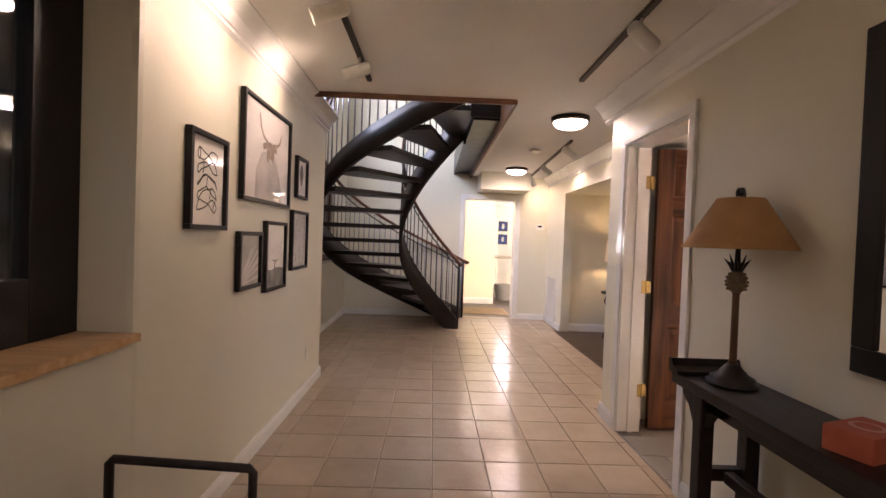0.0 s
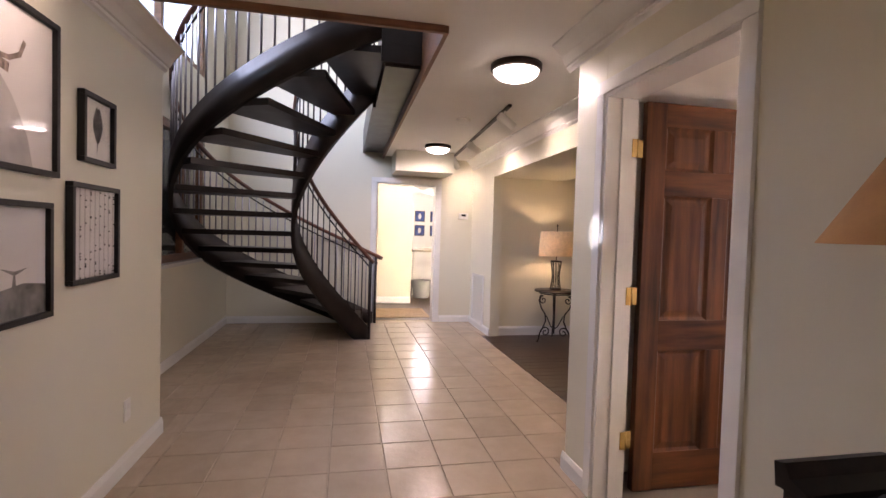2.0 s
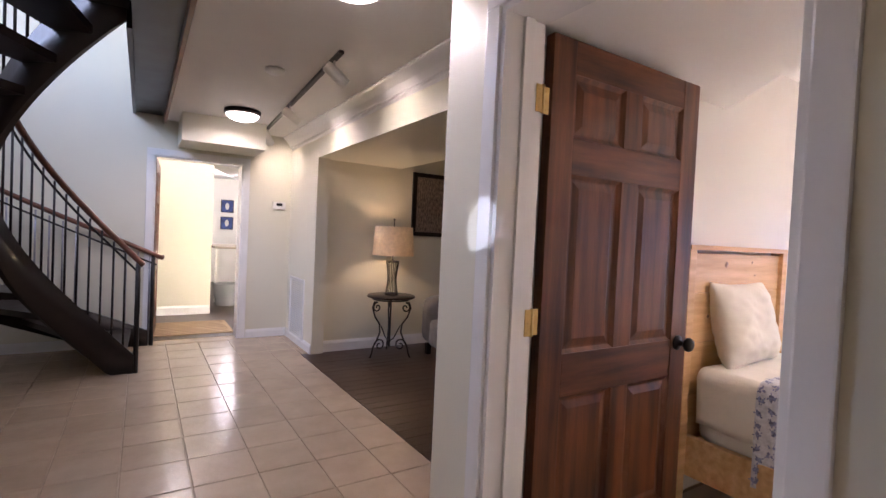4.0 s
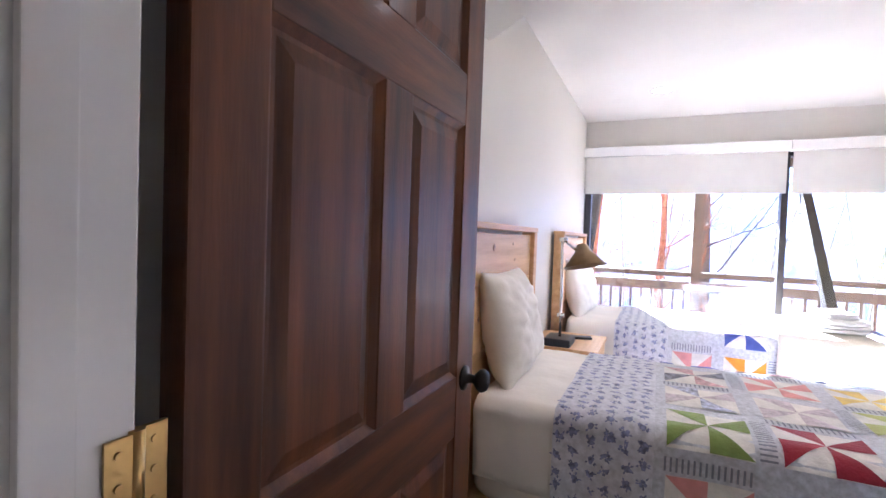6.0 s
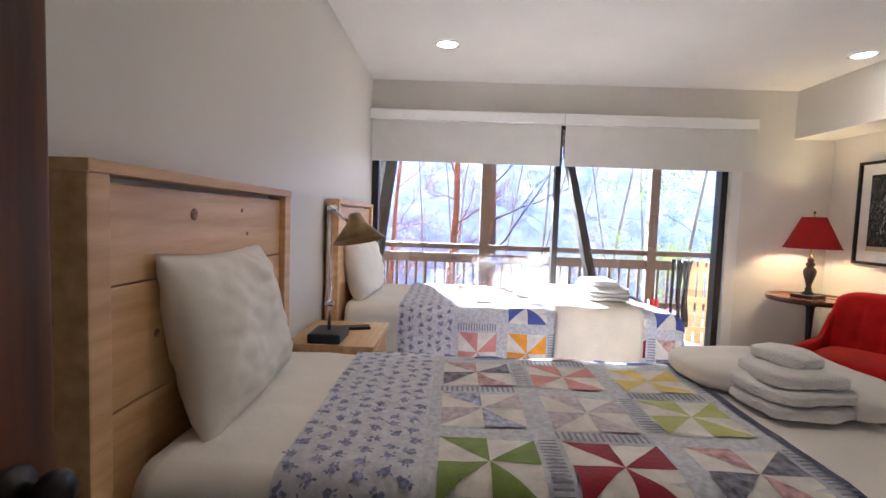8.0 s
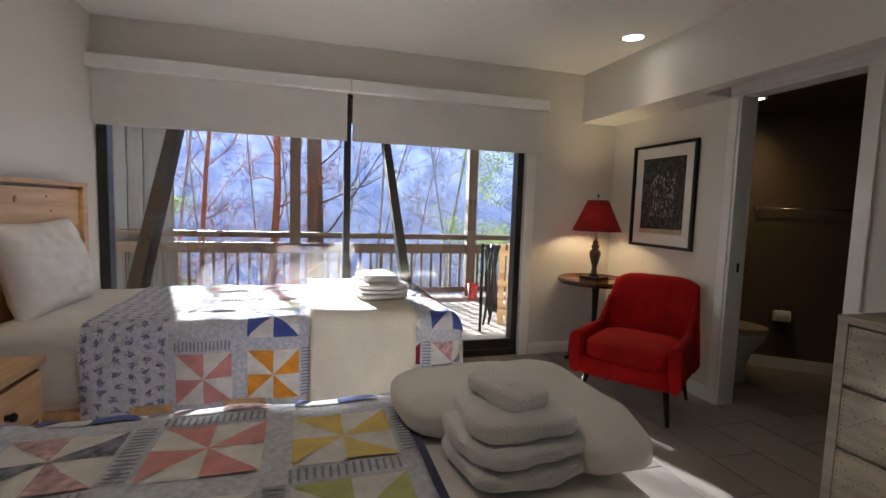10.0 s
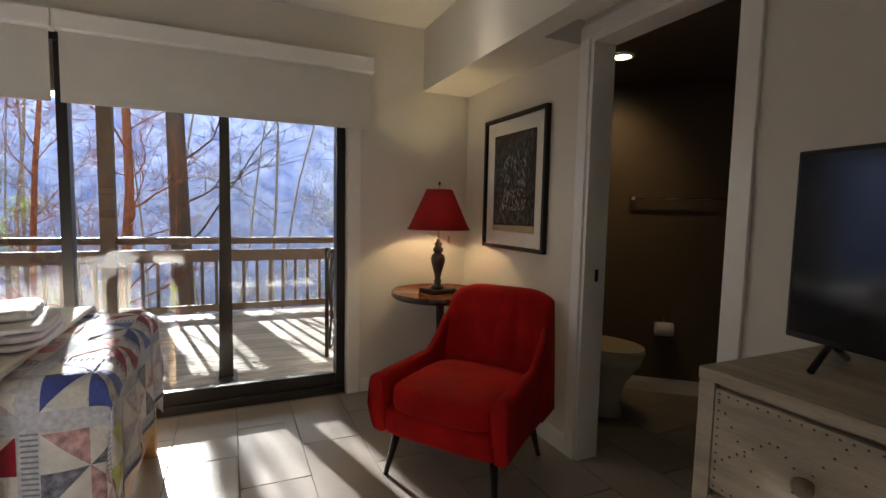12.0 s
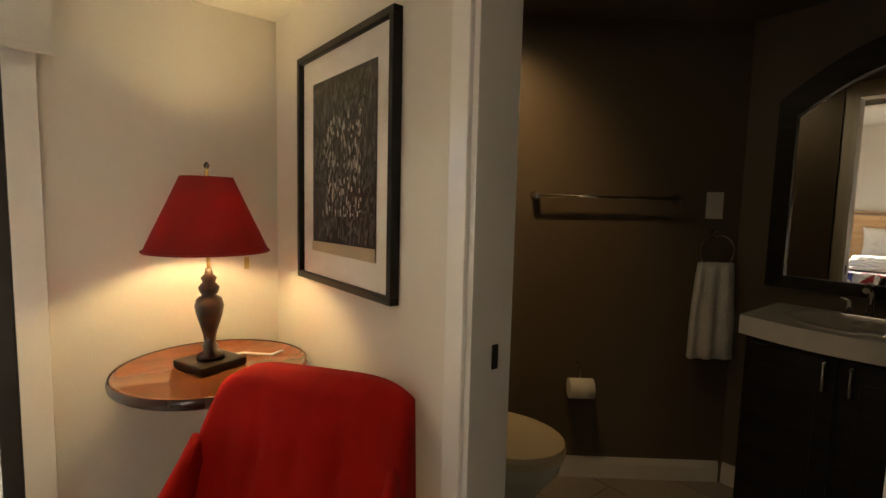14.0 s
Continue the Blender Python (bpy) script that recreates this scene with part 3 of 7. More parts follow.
# ---- doors ----
def six_panel_door(name, m, width, height, label, knob=True, hinges=True):
    """Leaf from x=0 (hinge edge) to x=width, thickness in y from 0 to 0.04; panels on both faces."""
    door = thing(name, m, label, "door")
    st, mid = 0.115, 0.105
    pw = (width - 2 * st - mid) / 2
    rails = [(0.0, 0.20), (0.74, 0.90), (1.55, 1.68), (height - 0.12, height)]
    for x0 in (0.0, width - st):
        part("stile", B(x0, x0 + st, 0, 0.042, 0, height, bevel=0.004), DOOR_WOOD, door)
    for z0, z1 in rails:
        part("rail", B(st, width - st, 0.001, 0.041, z0, z1, bevel=0.003), DOOR_WOOD_H, door)
    for (a, b) in zip(rails, rails[1:]):
        part("muntin", B(st + pw, st + pw + mid, 0.001, 0.041, a[1], b[0], bevel=0.003), DOOR_WOOD, door)
        for x0 in (st, st + pw + mid):
            z0, z1 = a[1], b[0]
            bm = bmesh.new()
            for y_edge, y_low, y_top in ((0.004, 0.015, 0.007), (0.038, 0.027, 0.035)):
                loops = []
                for inset, y in ((0.0, y_edge), (0.014, y_low), (0.022, y_low), (0.050, y_top)):
                    loops.append([bm.verts.new(p) for p in ((x0 + inset, y, z0 + inset), (x0 + pw - inset, y, z0 + inset), (x0 + pw - inset, y, z1 - inset), (x0 + inset, y, z1 - inset))])
                for l0, l1 in zip(loops, loops[1:]):
                    for i in range(4):
                        bm.faces.new((l0[i], l0[(i + 1) % 4], l1[(i + 1) % 4], l1[i]))
                bm.faces.new(loops[-1])
            bmesh.ops.recalc_face_normals(bm, faces=bm.faces)
            part("panel", bm, DOOR_WOOD, door)
    if knob:
        for s in (-1, 1):
            y0 = 0 if s < 0 else 0.042
            bm = bmesh.new()
            prof = [(0.033, 0.0), (0.033, 0.006), (0.014, 0.010), (0.011, 0.030), (0.018, 0.036), (0.029, 0.046), (0.031, 0.056), (0.025, 0.066), (0.010, 0.071)]
            lathe(bm, prof, n=20)
            bmesh.ops.transform(bm, matrix=pose(width - 0.065, y0, 0.885, 90 if s < 0 else -90), verts=bm.verts)
            part("knob", bm, BLACK, door, "round black door knob")
        part("latch_plate", B(width - 0.001, width + 0.002, 0.010, 0.032, 0.85, 0.92), BLACK, door)
    if hinges:
        for z in (0.287, 1.03, 1.776):
            bm = B(-0.100, -0.074, -0.031, -0.027, z - 0.045, z + 0.045, bevel=0.0015)
            box(bm, -0.064, -0.034, -0.022, -0.016, z - 0.045, z + 0.045, bevel=0.0015)
            tube(bm, [(-0.069, -0.026, z - 0.047), (-0.069, -0.026, z + 0.047)], 0.008, n=10)
            for dz in (-0.03, 0, 0.03):
                tube(bm, [(-0.088, -0.033, z + dz), (-0.088, -0.030, z + dz)], 0.004, n=8)
                tube(bm, [(-0.048, -0.024, z + dz), (-0.048, -0.021, z + dz)], 0.004, n=8)
            part("hinge", bm, BRASS, door, "worn brass butt hinge")
    return door


six_panel_door("panel_door", pose(1.765, 3.838, 0.012), 0.90, 2.025, "walnut-stained six-panel wooden door standing wide open")
six_panel_door("panel_door", pose(0.715, 8.80, 0.012, 0, 0, 86), 0.84, 2.02, "walnut-stained wooden door standing open beyond the hall", hinges=False)


# ---- pictures ----
def picture(m, w, h, label, art, border=0.0, rim=0.022, depth=0.030, frame_mat=None, glass=True, name="framed_picture", category="picture", group=""):
    """x to the right, z up from the picture's centre, front towards -y; the wall is at y=0."""
    p = thing(name, m, label, category, group)
    fm = frame_mat or BLACK
    bm = bmesh.new()
    box(bm, -w / 2, w / 2, -depth, 0, h / 2 - rim, h / 2, bevel=0.003)
    box(bm, -w / 2, w / 2, -depth, 0, -h / 2, -h / 2 + rim, bevel=0.003)
    box(bm, -w / 2, -w / 2 + rim, -depth, 0, -h / 2 + rim, h / 2 - rim, bevel=0.003)
    box(bm, w / 2 - rim, w / 2, -depth, 0, -h / 2 + rim, h / 2 - rim, bevel=0.003)
    part("frame", bm, fm, p)
    part("mat_board", B(-w / 2 + rim, w / 2 - rim, -0.010, -0.002, -h / 2 + rim, h / 2 - rim), PAPER, p)
    for i, (bm2, mt) in enumerate(art(w / 2 - rim - border, h / 2 - rim - border)):
        part("print", bm2, mt, p, at=pose(0, -0.0115 - 0.0012 * i, 0))
    if glass:
        g = part("pane", B(-w / 2 + rim, w / 2 - rim, -0.022, -0.020, -h / 2 + rim, h / 2 - rim), PIC_GLASS, p)
        g.visible_shadow = False
    return p


def flat(outline):
    bm = bmesh.new()
    f = bm.faces.new([bm.verts.new((u, 0, v)) for u, v in outline])
    bm.normal_update()
    if f.normal.y > 0:
        f.normal_flip()
    return bm


def ell(cx, cz, rx, rz, n=20):
    return [(cx + rx * math.cos(2 * math.pi * k / n), cz + rz * math.sin(2 * math.pi * k / n)) for k in range(n)]


def strokes(lines, width):
    """Flat ribbons along lines of (u, v)."""
    bm = bmesh.new()
    for ln in lines:
        for (a, b) in zip(ln, ln[1:]):
            d = Vector((b[0] - a[0], b[1] - a[1]))
            if d.length < 1e-6:
                continue
            s = Vector((-d.y, d.x)).normalized() * width / 2
            e = d.normalized() * width * 0.3
            bm.faces.new([bm.verts.new((x, 0, z)) for x, z in ((a[0] - s.x - e.x, a[1] - s.y - e.y), (b[0] - s.x + e.x, b[1] - s.y + e.y), (b[0] + s.x + e.x, b[1] + s.y + e.y), (a[0] + s.x - e.x, a[1] + s.y - e.y))])
    return bm


INK = mat("ink", (0.03, 0.028, 0.026), 0.8, var=0.3, scale=30, bump=0)
GREY_PRINT = mat("grey_print", (0.50, 0.47, 0.45), 0.8, var=0.15, scale=6, bump=0)
PALE_PRINT = mat("pale_print", (0.68, 0.65, 0.63), 0.8, var=0.05, scale=4, bump=0)
BROWN_PRINT = mat("umber_print", (0.30, 0.23, 0.19), 0.8, var=0.35, scale=22, bump=0, stretch=(3, 1, 1))
MID_PRINT = mat("mid_grey_print", (0.22, 0.21, 0.20), 0.8, var=0.3, scale=14, bump=0)
BLUE_PRINT = mat("navy_print", (0.05, 0.08, 0.25), 0.7, var=0.3, scale=10, bump=0)


def art_script(w, h):
    lines = []
    for row in range(5):
        z = h * (0.60 - row * 0.29)
        lines.append([(w * 0.58 * math.cos(t * 0.33 + row), z + 0.13 * h * math.sin(t * 0.66 + 1.3 * row) + 0.03 * h * math.cos(t * 1.7)) for t in range(20)])
        lines.append([(w * (-0.5 + 0.25 * row), z + 0.15 * h), (w * (-0.42 + 0.2 * row), z), (w * (-0.5 + 0.22 * row), z - 0.12 * h)])
    return [(strokes(lines, 0.0065), INK)]


def art_cow(w, h):
    back = flat([(-w, -h), (w, -h), (w, h), (-w, h)])
    body = flat([(-0.55 * w, -h), (-0.50 * w, -0.35 * h), (-0.30 * w, 0.0), (-0.02 * w, 0.10 * h), (0.22 * w, 0.12 * h), (0.42 * w, -0.15 * h), (0.62 * w, -0.6 * h), (0.70 * w, -h)])
    head = flat(ell(0.06 * w, 0.05 * h, 0.17 * w, 0.27 * h))
    horns = strokes([[(-0.06 * w, 0.28 * h), (-0.25 * w, 0.36 * h), (-0.36 * w, 0.52 * h), (-0.42 * w, 0.80 * h)], [(0.17 * w, 0.28 * h), (0.36 * w, 0.30 * h), (0.50 * w, 0.40 * h), (0.56 * w, 0.58 * h)]], 0.018)
    ears = strokes([[(-0.06 * w, 0.22 * h), (-0.22 * w, 0.16 * h)], [(0.18 * w, 0.22 * h), (0.34 * w, 0.18 * h)]], 0.035)
    muzzle = flat(ell(0.07 * w, -0.15 * h, 0.10 * w, 0.09 * h))
    return [(back, PALE_PRINT), (body, GREY_PRINT), (ears, BROWN_PRINT), (head, BROWN_PRINT), (horns, BROWN_PRINT), (muzzle, GREY_PRINT)]


def art_feather(w, h):
    lines = [[(0, -0.75 * h), (0.10 * w, 0.75 * h)]]
    for k in range(26):
        z = -0.45 * h + k * 0.045 * h
        r = 0.34 * w * math.sin(math.pi * (k + 3) / 31)
        lines += [[(0.05 * w, z), (0.05 * w - r, z + 0.10 * h)], [(0.05 * w, z), (0.05 * w + r, z + 0.10 * h)]]
    return [(strokes(lines, 0.006), MID_PRINT)]


def art_birch(w, h):
    rng = random.Random(5)
    lines, nicks = [], []
    for k in range(9):
        x = -w * 0.9 + k * w * 0.225
        lines.append([(x, -h), (x + rng.uniform(-.02, .02) * w, h)])
        nicks += [[(x, z), (x + 0.06 * w, z)] for z in [rng.uniform(-h, h) for _ in range(9)]]
    return [(flat([(-w, -h), (w, -h), (w, h), (-w, h)]), PALE_PRINT), (strokes(lines, 0.010), GREY_PRINT), (strokes(nicks, 0.006), INK)]


def art_palm(w, h):
    lines = [[(-1.0 * w + 0.1 * w, -0.95 * h), (min(w, r * math.cos(radians(a))), -0.95 * h + r * math.sin(radians(a)))] for a, r in ((8, 1.5 * w), (20, 1.7 * w), (32, 1.6 * w), (44, 1.4 * w), (56, 1.5 * w), (68, 1.6 * w), (80, 1.4 * w))]
    return [(flat([(-w, -h), (w, -h), (w, h), (-w, h)]), GREY_PRINT), (strokes(lines, 0.014), PALE_PRINT)]


def art_tail(w, h):
    sea = flat([(-w, -h), (w, -h), (w, -0.45 * h), (0.3 * w, -0.38 * h), (-0.4 * w, -0.46 * h), (-w, -0.40 * h)])
    tail = flat([(-0.07 * w, -0.42 * h), (0.05 * w, -0.42 * h), (0.03 * w, -0.22 * h), (0.42 * w, -0.10 * h), (0.02 * w, -0.15 * h), (-0.40 * w, -0.08 * h), (-0.03 * w, -0.22 * h)])
    return [(flat([(-w, -h), (w, -h), (w, h), (-w, h)]), PALE_PRINT), (sea, MID_PRINT), (tail, MID_PRINT)]


WALLX, GAL = -0.869, "pictures on the hall wall"
for yc, zc, w, h, art, txt in ((2.62, 1.55, 0.36, 0.43, art_script, "black-framed print of looping dark brush lettering"),
                               (3.39, 1.80, 0.82, 0.59, art_cow, "large black-framed print of a horned animal shape"),
                               (4.12, 1.755, 0.29, 0.31, art_feather, "small black-framed feather print"),
                               (4.10, 1.285, 0.42, 0.44, art_birch, "black-framed print of pale birch trunks"),
                               (3.13, 1.175, 0.33, 0.32, art_palm, "black-framed grey palm leaf print"),
                               (3.56, 1.185, 0.40, 0.44, art_tail, "black-framed grey print of a tail above water")):
    picture(pose(WALLX, yc, zc, 0, 0, 90), w, h, txt, art, group=GAL)


def art_forest(w, h):
    rng = random.Random(9)
    back = flat([(-w, -h), (w, -h), (w, h), (-w, h)])
    pale, mid = bmesh.new(), bmesh.new()
    for k in range(1100):
        x, z = rng.uniform(-.96, .96) * w, rng.uniform(-.82, .96) * h
        bm = pale if abs(x) < 0.6 * w and abs(z) < 0.55 * h and rng.random() < 0.45 else mid
        ww, hh = rng.uniform(.002, .009), rng.uniform(.004, .026)
        bm.faces.new([bm.verts.new((max(-w, min(w, x + a * ww)), 0, max(-h, min(h, z + b * hh)))) for a, b in ((-.5, -.6), (.4, -.5), (.6, .3), (0, .6), (-.6, .2))])
    foot = flat([(-w, -h), (w, -h), (w, -0.86 * h), (-w, -0.88 * h)])
    return [(back, INK), (mid, mat("dark_grey_print", (0.15, 0.14, 0.13), 0.8, var=0.3, scale=14, bump=0)), (pale, GREY_PRINT), (foot, mat("sand_print", (0.50, 0.40, 0.26), 0.8, var=0.1, bump=0))]


picture(pose(5.622, 0.071, 1.40, 0, 0, 180), 0.664, 0.80, "black-framed dark woodland print with a wide white mat", art_forest, border=0.085, rim=0.022)


# wall mirror over the console
pm = thing("wall_mirror", pose(1.529, 1.485, 1.50, 0, 0, -90), "large black-framed mirror above the console table", "mirror")
bm = bmesh.new()
for b in ((-0.45, 0.45, 0.46, 0.54), (-0.45, 0.45, -0.54, -0.46), (-0.45, -0.37, -0.46, 0.46), (0.37, 0.45, -0.46, 0.46)):
    box(bm, b[0], b[1], -0.026, 0, b[2], b[3], bevel=0.006)
part("frame", bm, BLACK, pm)
part("glass", B(-0.37, 0.37, -0.016, -0.004, -0.46, 0.46), MIRROR, pm, "silvered mirror glass")


# ---- hall furniture ----
def lathe_thing_lamp_pineapple(m):
    lampt = thing("table_lamp", m, "bronze pineapple table lamp with a tan cone shade, switched off", "lamp")
    part("base", LA([(0.092, 0), (0.095, 0.012), (0.080, 0.020), (0.082, 0.030), (0.055, 0.045), (0.030, 0.075), (0.022, 0.085)], n=24), IRON, lampt)
    part("stem", LA([(0.019, 0.08), (0.014, 0.10), (0.013, 0.36), (0.017, 0.375)], n=14), mat("bronze_brown", (0.14, 0.075, 0.04), 0.4, 0.5), lampt)
    bm = bmesh.new()
    lathe(bm, [(0.016, 0.37), (0.030, 0.385), (0.037, 0.41), (0.034, 0.435), (0.020, 0.455)], n=16)
    for r in range(5):
        for k in range(9):
            a = 2 * math.pi * (k + 0.5 * (r % 2)) / 9
            rad = (0.031, 0.036, 0.037, 0.034, 0.026)[r]
            z = 0.385 + r * 0.015
            box(bm, rad * math.cos(a) - 0.005, rad * math.cos(a) + 0.005, rad * math.sin(a) - 0.005, rad * math.sin(a) + 0.005, z - 0.005, z + 0.005, bevel=0.002, seg=1)
    part("pineapple", bm, mat("aged_gold", (0.20, 0.15, 0.09), 0.5, 0.5), lampt, "carved pineapple in aged gold")
    bm = bmesh.new()
    for k in range(8):
        a = 2 * math.pi * k / 8
        out = 0.052 if k % 2 else 0.03
        tube(bm, [(0.010 * math.cos(a), 0.010 * math.sin(a), 0.452), (out * 0.6 * math.cos(a), out * 0.6 * math.sin(a), 0.485), (out * math.cos(a), out * math.sin(a), 0.505 + (0 if k % 2 else 0.02))], [0.008, 0.007, 0.001], n=5)
    tube(bm, [(0, 0, 0.45), (0, 0, 0.58)], 0.010, n=8)
    part("leaves", bm, IRON, lampt)
    bm = bmesh.new()
    lathe(bm, [(0.205, 0.545), (0.085, 0.745), (0.083, 0.745), (0.203, 0.545)], n=40, cap=False)
    part("shade", bm, mat("tan_shade", (0.58, 0.32, 0.13), 0.8, var=0.08, scale=9, bump=0.1, fine=200, through_light=0.15), lampt, "tan fabric cone shade")
    bm = bmesh.new()
    tube(bm, [(0, 0, 0.57), (0, 0, 0.765)], 0.004, n=6)
    for s in (-1, 1):
        tube(bm, [(0, 0, 0.765), (0.020 * s, 0, 0.780), (0.036 * s, 0, 0.772), (0.042 * s, 0, 0.752)], [0.009, 0.010, 0.008, 0.005], n=6)
    box(bm, -0.012, 0.012, -0.012, 0.012, 0.757, 0.790, bevel=0.004)
    part("finial", bm, IRON, lampt)
    return lampt


lathe_thing_lamp_pineapple(pose(1.385, 2.33, 0.79, 0, 0, 40))


def console_table(m):
    """An altar table: long top with upturned ends; x runs along its length."""
    t = thing("console_table", m, "black altar-style console table with upturned ends", "table")
    ln, d, z = 1.70, 0.29, 0.79
    part("tabletop", B(-ln / 2, ln / 2, -d / 2, d / 2, z - 0.045, z, bevel=0.006), ESPRESSO, t)
    for s in (-1, 1):
        e = s * ln / 2
        out = [(e - s * 0.06, z + 0.001), (e + s * 0.015, z + 0.001), (e + s * 0.02, z + 0.055), (e - s * 0.005, z + 0.06), (e - s * 0.02, z + 0.03), (e - s * 0.06, z + 0.015)]
        part("upturned_end", P(out, "y", -d / 2 - 0.005, d / 2 + 0.005), ESPRESSO, t)
        for y in (-d / 2 + 0.05, d / 2 - 0.05):
            x = s * (ln / 2 - 0.17)
            part("leg", B(x - 0.03, x + 0.03, y - 0.028, y + 0.028, 0, z - 0.045, bevel=0.006), ESPRESSO, t)
            br = [(x + s * 0.03, z - 0.05), (x + s * 0.15, z - 0.05), (x + s * 0.14, z - 0.09), (x + s * 0.09, z - 0.12), (x + s * 0.05, z - 0.19), (x + s * 0.03, z - 0.30)]
            part("bracket", P(br, "y", y - 0.012, y + 0.012), ESPRESSO, t)
            br2 = [(x - s * 0.03, z - 0.05), (x - s * 0.22, z - 0.05), (x - s * 0.16, z - 0.09), (x - s * 0.08, z - 0.11), (x - s * 0.03, z - 0.17)]
            part("bracket", P(br2, "y", y - 0.012, y + 0.012), ESPRESSO, t)
        part("stretcher", B(s * (ln / 2 - 0.17) - 0.02, s * (ln / 2 - 0.17) + 0.02, -d / 2 + 0.08, d / 2 - 0.08, 0.40, 0.45, bevel=0.004), ESPRESSO, t)
    for y in (-d / 2 + 0.05, d / 2 - 0.05):
        part("apron", B(-ln / 2 + 0.20, ln / 2 - 0.20, y - 0.012, y + 0.012, z - 0.10, z - 0.046), ESPRESSO, t)
    part("stretcher", B(-ln / 2 + 0.2, ln / 2 - 0.2, -0.02, 0.02, 0.40, 0.445, bevel=0.004), ESPRESSO, t)
    return t


console_table(pose(1.378, 1.66, 0, 0, 0, 90))
book = thing("leaflet_box", pose(1.37, 1.72, 0.79, 0, 0, 20), "small orange box with a pale round mark on the console", "box")
part("body", B(-0.09, 0.09, -0.06, 0.06, 0, 0.07, bevel=0.004), mat("orange_card", (0.55, 0.13, 0.07), 0.6, var=0.1, scale=9), book)
part("mark", LA([(0.042, 0.0712), (0.030, 0.0722)], n=24, cap=False), mat("peach_card", (0.75, 0.42, 0.33), 0.6), book)


def bench(m):
    b = thing("bench", m, "black metal-framed bench with a dark padded seat", "bench")
    w, ln = 0.46, 0.95
    part("seat", SB(-w / 2, w / 2, -ln, -0.02, 0.40, 0.50, power=8, n=8), mat("dark_leather", (0.05, 0.04, 0.035), 0.5, var=0.2, scale=12, bump=0.2), b)
    for y in (-0.01, -ln - 0.01):
        loop = [(-w / 2, y, 0), (-w / 2, y, 0.60), (-w / 2 + 0.012, y, 0.612), (w / 2 - 0.012, y, 0.612), (w / 2, y, 0.60), (w / 2, y, 0)]
        part("end_frame", T(loop, 0.014, n=8), IRON, b)
    for x in (-w / 2 + 0.01, w / 2 - 0.01):
        part("side_rail", B(x - 0.012, x + 0.012, -ln, -0.02, 0.37, 0.40), IRON, b)
    return b


bench(pose(-0.585, 1.93, 0, 0, 0, -5))


# ---- niche window, stair windows ----
def window(name, plane, y0, y1, z0, z1, bars, material, label, fw=0.07, depth=0.06):
    w = tagged(new(name), label, "window", kind="structure")
    bm = bmesh.new()
    box(bm, plane - depth / 2, plane + depth / 2, y0, y0 + fw, z0, z1, bevel=0.004)
    box(bm, plane - depth / 2, plane + depth / 2, y1 - fw, y1, z0, z1, bevel=0.004)
    box(bm, plane - depth / 2, plane + depth / 2, y0 + fw, y1 - fw, z0, z0 + fw, bevel=0.004)
    box(bm, plane - depth / 2, plane + depth / 2, y0 + fw, y1 - fw, z1 - fw, z1, bevel=0.004)
    for b in bars:
        box(bm, plane - depth / 2, plane + depth / 2, b - fw / 2, b + fw / 2, z0 + fw, z1 - fw, bevel=0.004)
    part("window_frame", bm, material, w)
    edges = [y0 + fw] + [e for b in bars for e in (b - fw / 2, b + fw / 2)] + [y1 - fw]
    for a, b in zip(edges[0::2], edges[1::2]):
        g = part("pane", B(plane - 0.004, plane + 0.004, a, b, z0 + fw, z1 - fw), GLASS, w)
        g.visible_shadow = False
    return w


window("window_niche", -1.09, -0.9, 2.128, 0.965, 2.25, [0.6], BLACK, "dark-framed niche window onto an added dark enclosure", 0.20)
# area lamp added as a stand-in for sky light at the upper window
up = lamp("AREA", (-1.26, 6.3, 3.85), 8.0, (0.76, 0.84, 1.0), 1.5, (3, 6.3, 3.6))
up.data.shape, up.data.size, up.data.size_y = "RECTANGLE", 2.3, 1.5
structure("sill_niche", B(-1.12, -0.845, -0.9, 2.14, 0.935, 0.965, bevel=0.006), PINE, "pale wooden window sill in the niche", "sill")
window("window_stair", -1.38, 5.10, 7.55, 0.985, 2.30, [6.3, 6.9], WELL_TRIM, "brown-framed stairwell window", 0.07)
structure("sill_stair", B(-1.45, -1.27, 5.10, 7.56, 0.95, 0.985, bevel=0.005), TRIM, "white sill of the stairwell window", "sill")
# this upper window's place is guessed, to bring daylight into the stairwell
window("window_upper", -1.38, 5.10, 7.55, 3.0, 4.7, [6.3], WELL_TRIM, "brown-framed upper stairwell window", 0.07)
# made-up roofed enclosure that keeps daylight out of the west windows
bm = B(-2.6, -2.3, -2.0, 9.0, -0.3, 2.62)
box(bm, -2.3, -1.46, -2.0, 9.0, 2.50, 2.62)
box(bm, -2.3, -1.49, 8.86, 9.0, -0.3, 2.5)
box(bm, -2.3, -1.46, -2.0, -1.8, -0.3, 2.5)
structure("wall_retaining", bm, mat("daylight_blocker", (0.06, 0.06, 0.07), 0.9, var=0.5, scale=3, bump=0.9, fine=12), "dark rough enclosure added outside the hall windows to block daylight", "wall")


